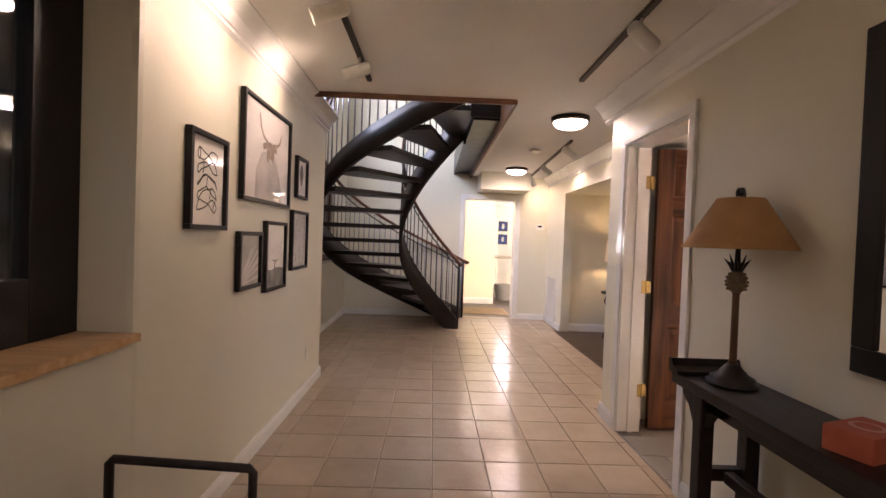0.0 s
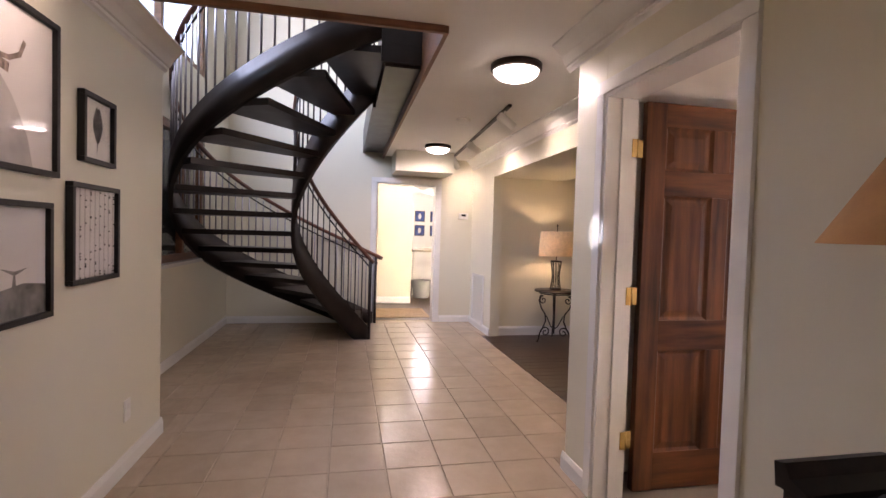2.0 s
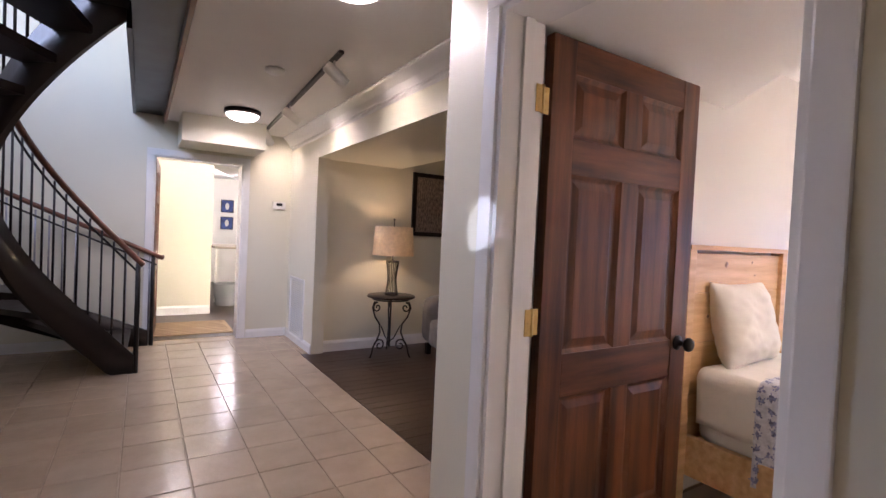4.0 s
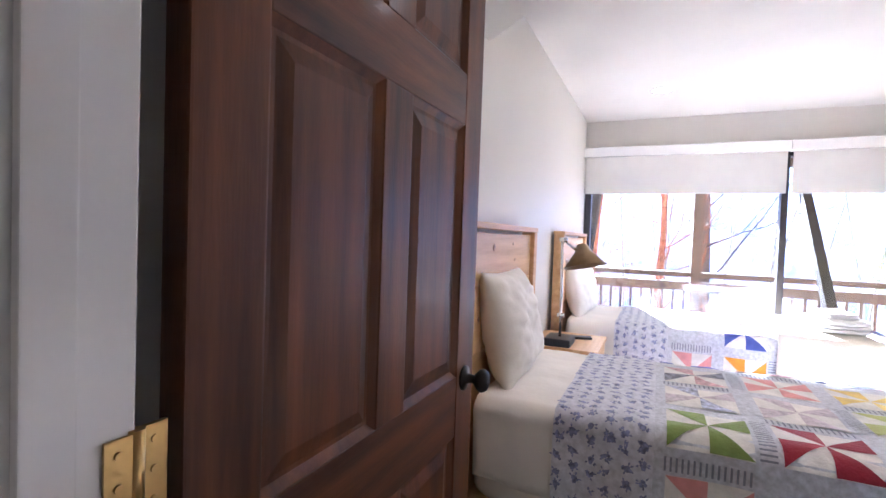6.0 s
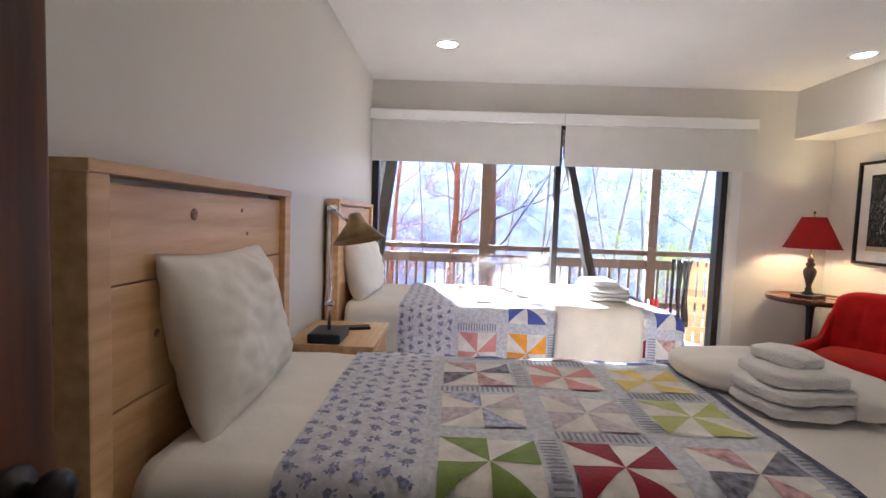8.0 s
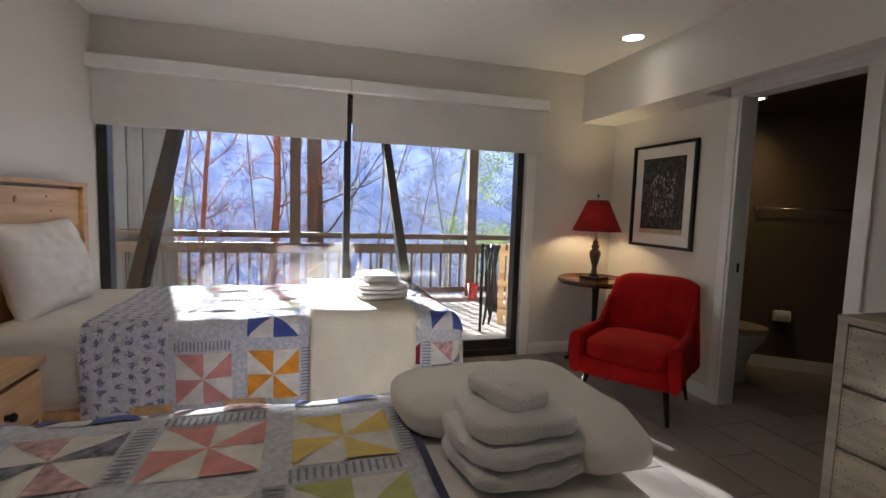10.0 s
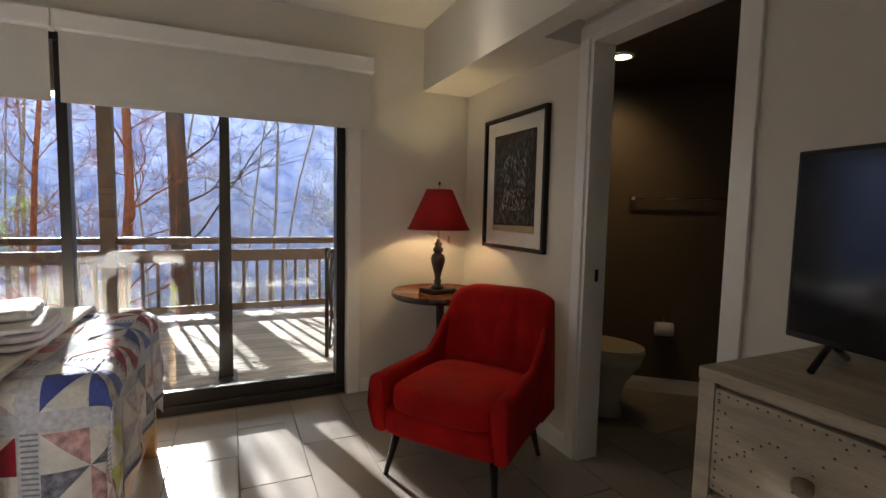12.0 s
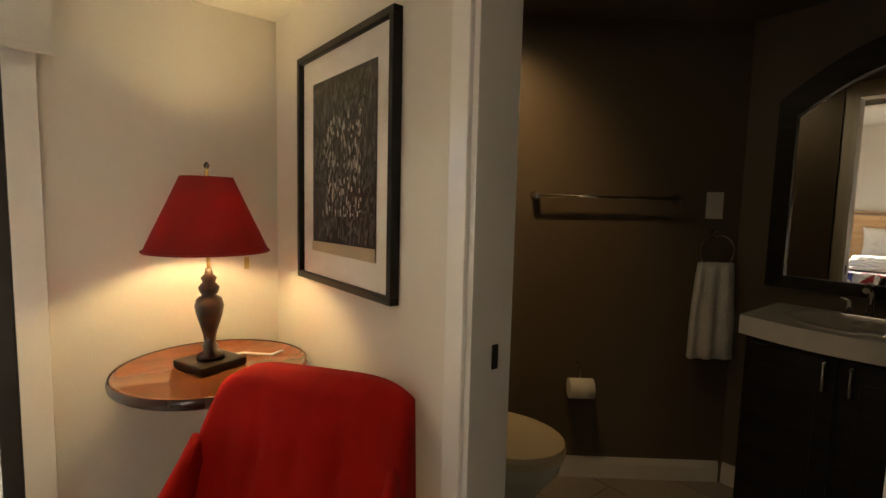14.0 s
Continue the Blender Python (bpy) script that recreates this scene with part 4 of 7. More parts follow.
# ---- lights of the hall ----
def track(m, length, heads, label):
    """A ceiling track along y from 0 to length; heads are (y, yaw, tilt, lit)."""
    t = thing("track_light", m, label, "track light")
    part("rail", B(-0.016, 0.016, 0, length, -0.022, 0, bevel=0.003), mat("track_black", (0.05, 0.04, 0.035), 0.4, 0.3), t)
    for y, yaw, tilt, lit in heads:
        part("stem", T([(0, y, -0.02), (0, y, -0.085)], 0.008, n=8), WHITE_METAL, t)
        hm = pose(0, y, -0.10, tilt, 0, yaw)
        bm = LA([(0.030, 0.07), (0.038, 0.055), (0.040, -0.10), (0.036, -0.10), (0.034, -0.06)], n=20, cap=False)
        lathe(bm, [(0.030, 0.0701), (0.001, 0.0702)], n=20, cap=False)
        hd = part("head", bm, WHITE_METAL, t, "cream metal cylinder head", at=hm)
        part("bulb", LA([(0.034, -0.070), (0.028, -0.078), (0.002, -0.080)], n=16, cap=False), BULB if lit else mat("bulb_off", (0.5, 0.5, 0.48), 0.2, bump=0), hd)
        if lit:
            w = m @ hm
            a = w @ Vector((0, 0, -0.115))
            lamp("SPOT", a, lit * HALL, WARM_HALL, 0.03, w @ Vector((0, 0, -1.2)), 120, 1.0)


HALL = 0.066
WARM_HALL = (1.0, 0.82, 0.66)
BULB = glow_mat("bulb_glow", (1.0, 0.88, 0.68), 3.5)
track(pose(-0.32, 1.2, 2.438), 2.62, [(0.25, 85, 50, 0), (1.42, 100, 66, 16), (2.18, 95, 66, 16)], "dark ceiling track with cream spot heads facing the pictures")
# added spot without a fixture: makes the reflected-sun patch beside the bedroom door
lamp("SPOT", (-0.30, 3.30, 2.33), 11, (0.84, 0.92, 1.0), 0.012, (1.53, 3.89, 1.355), 4.5, 0.15)
track(pose(1.12, 1.2, 2.438), 2.44, [(1.52, -60, 70, 0)], "dark ceiling track with one unlit cream head")
track(pose(1.60, 5.5, 2.438, 0, 0, -3), 2.9, [(0.15, -85, 55, 14), (1.5, -95, 55, 14), (2.7, -40, 50, 12)], "cream ceiling track with small spots by the living room opening")


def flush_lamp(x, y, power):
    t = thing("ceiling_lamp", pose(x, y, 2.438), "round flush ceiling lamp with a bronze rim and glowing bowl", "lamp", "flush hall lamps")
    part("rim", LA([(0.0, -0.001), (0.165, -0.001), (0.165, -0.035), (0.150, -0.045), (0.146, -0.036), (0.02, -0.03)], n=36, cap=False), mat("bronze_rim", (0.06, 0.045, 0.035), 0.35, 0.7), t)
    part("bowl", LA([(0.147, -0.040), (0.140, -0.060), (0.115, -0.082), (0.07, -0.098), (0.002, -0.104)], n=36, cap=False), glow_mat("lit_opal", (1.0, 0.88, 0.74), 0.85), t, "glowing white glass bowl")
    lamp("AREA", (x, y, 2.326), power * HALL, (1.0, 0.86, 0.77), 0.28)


flush_lamp(1.33, 4.62, 14)
flush_lamp(1.38, 7.58, 12)
# unseen third lamp, added behind the start to brighten the niche return
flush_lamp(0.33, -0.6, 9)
det = thing("smoke_detector", pose(1.35, 6.14, 2.438), "round white smoke detector on the ceiling", "smoke detector")
part("body", LA([(0.066, -0.001), (0.066, -0.018), (0.052, -0.034), (0.002, -0.036)], n=28), WHITE_METAL, det)


# ---- wall fittings of the hall ----
def plate(m, name, label, w, h, material=None, holes=()):
    p = thing(name, m, label, name.split("_")[-1])
    part("cover_plate", B(-w / 2, w / 2, -0.006, 0, -h / 2, h / 2, bevel=0.002), material or WHITE_METAL, p)
    for hx, hz, hw, hh in holes:
        part("insert", B(hx - hw / 2, hx + hw / 2, -0.009, -0.006, hz - hh / 2, hz + hh / 2, bevel=0.001), PAPER, p)
    return p


plate(pose(-0.869, 4.47, 0.33, 0, 0, 90), "wall_outlet", "ivory wall outlet low on the hall wall", 0.072, 0.115, None, ((0, 0.022, 0.03, 0.03), (0, -0.022, 0.03, 0.03)))
plate(pose(-0.20, 8.849, 1.95, 0, 0, 0), "wall_switch", "ivory switch plate on the stairwell wall", 0.075, 0.12)
th = thing("thermostat", pose(2.00, 8.649, 1.60), "white thermostat with a small dark display", "thermostat")
part("body", B(-0.075, 0.075, -0.028, 0, -0.045, 0.045, bevel=0.008), WHITE_METAL, th)
part("display", B(-0.035, 0.035, -0.030, -0.027, -0.002, 0.030), BLACK, th)
vent = thing("return_air_grille", pose(2.139, 8.20, 0.40, 0, 0, -90), "white louvred return air grille low on the wall", "grille")
bm = bmesh.new()
for b in ((-0.29, 0.29, 0.33, 0.36), (-0.29, 0.29, -0.36, -0.33), (-0.29, -0.26, -0.33, 0.33), (0.26, 0.29, -0.33, 0.33)):
    box(bm, b[0], b[1], -0.016, 0, b[2], b[3], bevel=0.003)
part("frame", bm, TRIM, vent)
slat_bm = B(-0.26, 0.26, -0.012, -0.001, -0.004, 0.004)
slat = part("slat", slat_bm, TRIM, vent, at=pose(0, 0, -0.32, 25))
for k in range(1, 28):
    share("slat", slat.data, vent, pose(0, 0, -0.32 + k * 0.0237, 25))


# ---- living room corner ----
def scroll(cx, cz, r, turns, start, sgn, n=22):
    return [(cx + r * (1 - 0.8 * k / n) * math.cos(start + sgn * 2 * math.pi * turns * k / n), 0, cz + r * (1 - 0.8 * k / n) * math.sin(start + sgn * 2 * math.pi * turns * k / n)) for k in range(n + 1)]


def scroll_table(m):
    t = thing("side_table", m, "round dark side table on scrolled iron legs", "table")
    part("tabletop", LA([(0.20, 0.635), (0.255, 0.640), (0.262, 0.650), (0.255, 0.664), (0.02, 0.666)], n=36), ESPRESSO, t)
    part("ring", T([(0.20 * math.cos(2 * math.pi * k / 28), 0.20 * math.sin(2 * math.pi * k / 28), 0.622) for k in range(28)], 0.008, closed=True), IRON, t)
    for k in range(3):
        bm = bmesh.new()
        tube(bm, scroll(0.175, 0.54, 0.055, 1.3, math.pi * 0.5, -1), 0.008, n=6)
        tube(bm, [(0.175, 0, 0.595), (0.215, 0, 0.60), (0.235, 0, 0.54), (0.20, 0, 0.44), (0.14, 0, 0.36), (0.13, 0, 0.27), (0.17, 0, 0.18), (0.21, 0, 0.12), (0.225, 0, 0.05), (0.25, 0, 0.0)], 0.009, n=6)
        tube(bm, scroll(0.13, 0.13, 0.07, 1.3, 0.2, 1), 0.008, n=6)
        tube(bm, [(0.12, 0, 0.34), (0.05, 0, 0.20), (0.0, 0, 0.16)], 0.007, n=6)
        part("leg", bm, IRON, t, at=pose(0, 0, 0, 0, 0, 120 * k + 190))
    part("post", T([(0, 0, 0.10), (0, 0, 0.62)], 0.010, n=8), IRON, t)
    return t


scroll_table(pose(2.90, 7.28, -0.008))


def drum_lamp(m, power):
    t = thing("table_lamp", m, "iron cage table lamp with a glowing linen drum shade", "lamp")
    part("base", LA([(0.075, 0), (0.075, 0.018), (0.070, 0.022), (0.002, 0.022)], n=28), IRON, t)
    for k in range(10):
        a = 2 * math.pi * k / 10
        pts = [(r * math.cos(a), r * math.sin(a), z) for r, z in ((0.065, 0.02), (0.050, 0.12), (0.046, 0.18), (0.052, 0.25), (0.068, 0.36))]
        part("bar", T(pts, 0.0045, n=6), IRON, t)
    part("collar", LA([(0.070, 0.355), (0.072, 0.372), (0.002, 0.374)], n=28), IRON, t)
    part("stem", T([(0, 0, 0.36), (0, 0, 0.82)], 0.006, n=8), IRON, t)
    part("shade", LA([(0.225, 0.43), (0.205, 0.74), (0.203, 0.74), (0.223, 0.43)], n=40, cap=False), mat("linen_shade", (0.72, 0.60, 0.42), 0.9, var=0.06, scale=30, bump=0.15, fine=200, through_light=0.25), t, "lit linen drum shade")
    part("finial", LA([(0.006, 0.80), (0.012, 0.815), (0.006, 0.83)], n=12), IRON, t)
    lamp("POINT", m @ Vector((0, 0, 0.58)), power * HALL, WARM, 0.045)


drum_lamp(pose(2.90, 7.28, 0.659), 10)
picture(pose(3.62, 7.659, 1.69), 0.62, 0.76, "dark framed picture on the living room wall", lambda w, h: [(flat([(-w, -h), (w, -h), (w, h), (-w, h)]), BROWN_PRINT)], frame_mat=ESPRESSO, rim=0.05, glass=False)
sofa = thing("sofa", pose(3.75, 6.75, -0.008), "grey upholstered sofa beside the side table", "sofa")
UPH = mat("grey_upholstery", (0.20, 0.18, 0.16), 0.9, var=0.1, scale=10, bump=0.3, fine=120, sheen=0.2)
part("base", SB(-0.48, 0.48, -0.95, 0.45, 0.10, 0.42, power=9, n=6), UPH, sofa)
part("armrest", SB(-0.48, 0.48, 0.32, 0.52, 0.12, 0.66, power=6, n=8), UPH, sofa)
part("backrest", SB(0.25, 0.52, -0.95, 0.45, 0.40, 0.92, power=6, n=8), UPH, sofa)
part("cushion", SB(-0.44, 0.24, -0.90, 0.30, 0.40, 0.55, power=5, n=8, rough=0.01), UPH, sofa)
for x in (-0.42, 0.42):
    for y in (-0.88, 0.42):
        part("leg", B(x - 0.025, x + 0.025, y - 0.025, y + 0.025, 0, 0.13), ESPRESSO, sofa)

# ---- beyond the far door ----
rug = thing("rug", pose(1.15, 9.45, -0.004), "tan rug with brown wavy stripes on the dark floor", "rug")
part("rug_body", B(-0.55, 0.45, -0.42, 0.42, 0, 0.012, bevel=0.004), mat("rug_tan", (0.52, 0.38, 0.24), 0.95, var=0.1, scale=30, bump=0.5, fine=200), rug)
for k in range(9):
    y = -0.36 + k * 0.09
    pts = [(-0.50 + i * 0.09, y + 0.018 * math.sin(i * 1.3 + k)) for i in range(11)]
    bm = strokes([pts], 0.028)
    bmesh.ops.rotate(bm, matrix=Euler((radians(-90), 0, 0)).to_matrix(), verts=bm.verts)
    for v in bm.verts:
        v.co.z = 0.0135
    part("stripe", bm, mat("rug_brown", (0.16, 0.09, 0.05), 0.95, var=0.1, scale=30, bump=0.3), rug)
for z in (1.80, 1.40):
    for x in (2.30, 2.74):
        picture(pose(x, 14.998, z), 0.28, 0.30, "small dark blue framed print on the white wall", lambda w, h: [(flat([(-w, -h), (w, -h), (w, h), (-w, h)]), BLUE_PRINT), (flat(ell(0, 0, w * .35, h * .6)), PALE_PRINT)], rim=0.015, glass=False, group="blue prints")
tb = thing("desk_table", pose(2.12, 12.3, -0.004), "pale table with slender legs in the far room", "table")
part("tabletop", B(-0.45, 0.45, -0.6, 0.6, 0.93, 0.97, bevel=0.005), DRESSER, tb)
for x in (-0.41, 0.41):
    for y in (-0.56, 0.56):
        part("leg", B(x - 0.025, x + 0.025, y - 0.025, y + 0.025, 0, 0.93), WHITE_METAL, tb)
bk = thing("storage_basket", pose(1.82, 11.35, -0.004), "grey bucket under the table", "basket")
part("body", LA([(0.16, 0), (0.21, 0.36), (0.20, 0.36), (0.15, 0.02)], n=20, cap=False), mat("grey_fabric", (0.25, 0.25, 0.26), 0.9), bk)
part("base", LA([(0.15, 0.0), (0.15, 0.02)], n=20), mat("grey_fabric_base", (0.2, 0.2, 0.2), 0.9), bk)
fl = thing("ceiling_lamp", pose(2.2, 13.4, 2.438), "round white ceiling lamp in the far room", "lamp")
part("bowl", LA([(0.14, -0.001), (0.13, -0.05), (0.07, -0.08), (0.002, -0.085)], n=28), glow_mat("far_opal", (1.0, 0.95, 0.88), 1.2), fl)
lamp("POINT", (2.2, 13.4, 2.1), 2.8, (1.0, 0.94, 0.86), 0.12)
# vestibule lamp is added, hidden by the door head, to light the wall
fl2 = thing("ceiling_lamp", pose(1.1, 9.6, 2.438), "unseen round white ceiling lamp added to light the vestibule", "lamp")
part("bowl", LA([(0.14, -0.001), (0.13, -0.05), (0.07, -0.08), (0.002, -0.085)], n=28), glow_mat("vestibule_opal", (1.0, 0.92, 0.80), 1.0), fl2)
lamp("POINT", (1.1, 9.6, 2.15), 0.75, (1.0, 0.93, 0.84), 0.12)


# ---- bedroom: window ----
win = tagged(new("window_bedroom"), "wide dark-framed sliding glass door onto the deck", "window", kind="structure")
X0 = 6.33
for nm, b in (("sill_track", (X0 - 0.05, X0 + 0.07, 0.935, 4.055, -0.004, 0.05)), ("head_track", (X0 - 0.05, X0 + 0.07, 0.935, 4.055, 2.05, 2.095)),
              ("jamb_frame", (X0 - 0.04, X0 + 0.06, 0.935, 0.99, 0.05, 2.05)), ("jamb_frame", (X0 - 0.04, X0 + 0.06, 3.995, 4.055, 0.05, 2.05)),
              ("meeting_stile", (X0 - 0.03, X0 + 0.05, 2.385, 2.435, 0.05, 2.05)), ("bottom_rail", (X0 - 0.02, X0 + 0.02, 0.99, 2.385, 0.05, 0.13)), ("bottom_rail", (X0, X0 + 0.04, 2.435, 3.995, 0.05, 0.13))):
    part(nm, B(*b, bevel=0.004), FRAME_METAL, win)
for a, b, x in ((0.99, 2.385, X0), (2.435, 3.995, X0 + 0.02)):
    g = part("pane", B(x - 0.003, x + 0.003, a, b, 0.13, 2.05), GLASS, win)
    g.visible_shadow = False
bm = B(6.242, 6.26, 0.845, 0.93, 0, 2.0, bevel=0.004)
structure("casing_window", bm, TRIM, "white painted casing beside the sliding door", "casing")
for a, b in ((2.425, 4.045), (0.80, 2.385)):
    sh = thing("roller_shade", pose(6.20, (a + b) / 2, 1.74), "half-lowered off-white roller shade over the sliding door", "shade", "window shades")
    h = (b - a) / 2
    part("fabric", B(0.0, 0.004, -h, h, 0.0, 0.40), SHADE_FABRIC, sh)
    part("hem_bar", B(-0.004, 0.009, -h, h, -0.014, 0.014, bevel=0.004), SHADE_FABRIC, sh)
    part("fascia", B(-0.045, 0.05, -h - 0.018, h + 0.018, 0.335, 0.425, bevel=0.012), TRIM, sh)


# ---- deck ----
deck = tagged(new("deck"), "weathered brown board deck outside the bedroom", "deck", kind="structure")
for k in range(22):
    x = 6.48 + k * 0.142
    part("board", B(x, x + 0.134, -1.6, 6.5, -0.135, -0.10, bevel=0.004), DECK, deck)
part("rim_joist", B(9.60, 9.64, -1.6, 6.5, -0.35, -0.10), DECK_POST, deck)


def deck_railing():
    r = thing("deck_railing", pose(9.5, 2.0, -0.10), "brown timber deck railing with square balusters", "railing")
    for y in (-3.3, -1.75, 0.84, 3.54):
        part("post", B(-0.07, 0.07, y - 0.07, y + 0.07, 0, 2.50, bevel=0.006), DECK_POST, r)
    ends = [(-3.23, -1.82), (-1.68, 0.77), (0.91, 3.47)]
    for a, b in ends:
        part("cap_rail", B(-0.075, 0.075, a, b, 0.91, 0.95, bevel=0.006), DECK_POST, r)
        part("top_rail", B(-0.02, 0.02, a, b, 0.87, 0.91), DECK_POST, r)
        part("mid_rail", B(-0.025, 0.025, a, b, 0.66, 0.80, bevel=0.004), DECK_POST, r)
        part("bottom_rail", B(-0.02, 0.02, a, b, 0.06, 0.14, bevel=0.004), DECK_POST, r)
        n = int((b - a) / 0.145)
        for k in range(n):
            y = a + (b - a) * (k + 0.5) / n
            part("baluster", B(0.025, 0.06, y - 0.018, y + 0.018, 0.04, 0.80), DECK_POST, r)
    side = [(-2.9, 0.0)]
    for a, b in side:
        part("cap_rail", B(a, b, -3.37, -3.23, 0.952, 0.985, bevel=0.006), DECK_POST, r)
        part("mid_rail", B(a, b, -3.33, -3.27, 0.62, 0.66), DECK_POST, r)
        for k in range(19):
            x = a + 0.1 + k * 0.145
            part("baluster", B(x - 0.018, x + 0.018, -3.318, -3.282, 0.02, 0.62), DECK_POST, r)


deck_railing()
# roof added out of view; its edge height is set to cut the sun
roof = tagged(new("unseen_deck_roof"), "unseen brown timber deck roof, placed to cut the sun", "roof", kind="structure")
part("edge_beam", B(9.43, 9.57, -1.6, 6.5, 2.40, 2.70, bevel=0.006), DECK_POST, roof)
part("fascia", B(9.70, 9.73, -1.6, 6.5, 2.43, 2.82), DECK_POST, roof)
part("decking", B(6.47, 9.70, -1.6, 6.5, 2.78, 2.82), DECK_POST, roof)
for k in range(14):
    part("rafter", B(6.47, 9.43, -1.5 + k * 0.6, -1.455 + k * 0.6, 2.62, 2.78), DECK_POST, roof)


def brace(y, x0, w, label, thk=0.07):
    """A timber leaning outward from the house foot."""
    t = thing("slanted_brace", pose(x0, y, -0.10), label, "timber brace", "slanted deck timbers")
    ln = 3.3
    part("timber", B(-thk, thk, -w / 2, w / 2, 0, ln, bevel=0.006), BRACE, t, at=pose(0, 0, 0, 0, 42, 0))
    part("foot_plate", B(-0.16, 0.16, -w / 2 - 0.03, w / 2 + 0.03, 0, 0.02, bevel=0.003), IRON, t)
    for s in (-1, 1):
        part("bolt", T([(0.12 * s, 0, 0.02), (0.12 * s, 0, 0.035)], 0.012, n=6), IRON, t)


brace(1.66, 7.12, 0.10, "dark timber brace leaning outward over the deck")
brace(4.30, 7.45, 0.12, "dark timber brace leaning outward beside the siding", 0.13)
sid = thing("siding_wall", pose(9.80, 4.42, -0.1), "dark grey vertical board screen wall at the deck's edge", "siding")
for k in range(11):
    part("board", B(0, 0.03, k * 0.19, 0.185 + k * 0.19, 0, 2.9, bevel=0.004), SIDING, sid)
    part("batten", B(-0.02, 0.0, k * 0.19 + (0.165 if k else 0.0), k * 0.19 + 0.21, 0, 2.9, bevel=0.003), SIDING, sid)

hose = thing("garden_hose", pose(7.36, 0.75, -0.10, 0, 0, 62), "black garden hose hanging in long coils from a stand", "hose")
rng = random.Random(4)
for k in range(6):
    w0, dn, ph = rng.uniform(0.085, 0.15), rng.uniform(0.36, 0.46), rng.uniform(0, 6)
    part("coil", T([(-0.05 + 0.02 * k + 0.02 * math.sin(a * 2 + ph), w0 * math.cos(a) * (1 + 0.25 * math.sin(a)) + 0.02 * math.sin(3 * a + ph), 0.97 - dn + dn * math.sin(a)) for a in [2 * math.pi * j / 26 for j in range(26)]], 0.010, n=6, closed=True), BLACK, hose)
part("hanger", T([(-0.09, 0, 0.955), (0.09, 0, 0.955)], 0.02, n=8), IRON, hose)
part("stand", B(0.09, 0.12, -0.015, 0.015, 0.0, 0.98), IRON, hose)
crate = thing("slatted_screen", pose(7.62, 0.37, -0.10, 0, 0, 64), "pale slatted wooden screen standing on the deck", "screen")
for k in range(4):
    part("slat", B(-0.17 + k * 0.09, -0.105 + k * 0.09, -0.012, 0.012, 0.0, 0.97 - 0.02 * (k % 2), bevel=0.003), PINE, crate)
for z in (0.12, 0.46, 0.82):
    part("crossbar", B(-0.18, 0.18, 0.012, 0.035, z, z + 0.06, bevel=0.003), PINE, crate)
bag = thing("bucket", pose(9.15, 0.30, -0.10), "small red bucket on the deck", "bucket")
part("body", LA([(0.06, 0), (0.08, 0.24), (0.075, 0.24), (0.055, 0.02)], n=18, cap=False), mat("red_plastic", (0.5, 0.04, 0.03), 0.4), bag)
part("base", LA([(0.055, 0.0), (0.055, 0.02)], n=18), mat("red_plastic_base", (0.4, 0.03, 0.02), 0.4), bag)

# ---- woods beyond the deck ----
bm = bmesh.new()
grid = []
for i in range(41):
    x = 6.47 + (i / 40) ** 2 * 160
    row = []
    for j in range(25):
        y = -90 + j * 7.5
        z = -1.6 - (x - 6.47) * 0.55 if x < 45 else -22.8
        row.append(bm.verts.new((x, y, z + 0.5 * noise.noise(Vector((x * 0.15, y * 0.15, 0))))))
    grid.append(row)
for a, b in zip(grid, grid[1:]):
    for j in range(24):
        bm.faces.new((a[j], b[j], b[j + 1], a[j + 1]))
structure("ground_slope", bm, GROUND, "leaf-strewn wooded slope below the deck", "ground")
structure("ground_west", B(-40, 6.46, -40, 40, -0.6, -0.21), GROUND, "leaf-strewn ground round the house", "ground")

# self-glowing backdrop: daylight and blue haze are put into the emission colour
hill = bpy.data.materials.new("painted_haze_hill")
hill.use_nodes = True
nt = hill.node_tree
nt.nodes.clear()
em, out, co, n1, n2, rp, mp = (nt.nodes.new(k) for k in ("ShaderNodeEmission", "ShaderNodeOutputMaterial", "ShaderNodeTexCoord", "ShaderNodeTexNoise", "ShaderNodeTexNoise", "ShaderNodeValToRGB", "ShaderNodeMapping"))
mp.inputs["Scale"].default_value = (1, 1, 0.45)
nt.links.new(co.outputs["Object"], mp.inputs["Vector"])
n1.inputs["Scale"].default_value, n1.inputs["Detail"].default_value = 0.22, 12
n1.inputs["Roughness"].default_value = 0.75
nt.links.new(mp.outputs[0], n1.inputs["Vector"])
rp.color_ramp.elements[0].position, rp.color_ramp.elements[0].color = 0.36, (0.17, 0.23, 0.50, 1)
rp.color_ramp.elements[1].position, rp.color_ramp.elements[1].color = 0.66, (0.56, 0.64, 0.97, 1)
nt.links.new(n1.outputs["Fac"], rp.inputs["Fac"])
# painted haze: glow grows brighter with height
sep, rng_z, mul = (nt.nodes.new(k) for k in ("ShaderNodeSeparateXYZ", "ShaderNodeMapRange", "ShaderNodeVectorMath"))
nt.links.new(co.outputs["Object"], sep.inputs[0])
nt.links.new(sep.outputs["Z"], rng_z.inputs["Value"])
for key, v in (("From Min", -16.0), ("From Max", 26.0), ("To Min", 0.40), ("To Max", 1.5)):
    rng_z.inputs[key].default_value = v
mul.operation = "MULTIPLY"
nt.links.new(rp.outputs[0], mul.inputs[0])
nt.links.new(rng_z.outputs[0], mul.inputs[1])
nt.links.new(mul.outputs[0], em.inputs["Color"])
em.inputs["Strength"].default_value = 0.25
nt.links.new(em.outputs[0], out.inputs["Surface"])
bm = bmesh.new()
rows = []
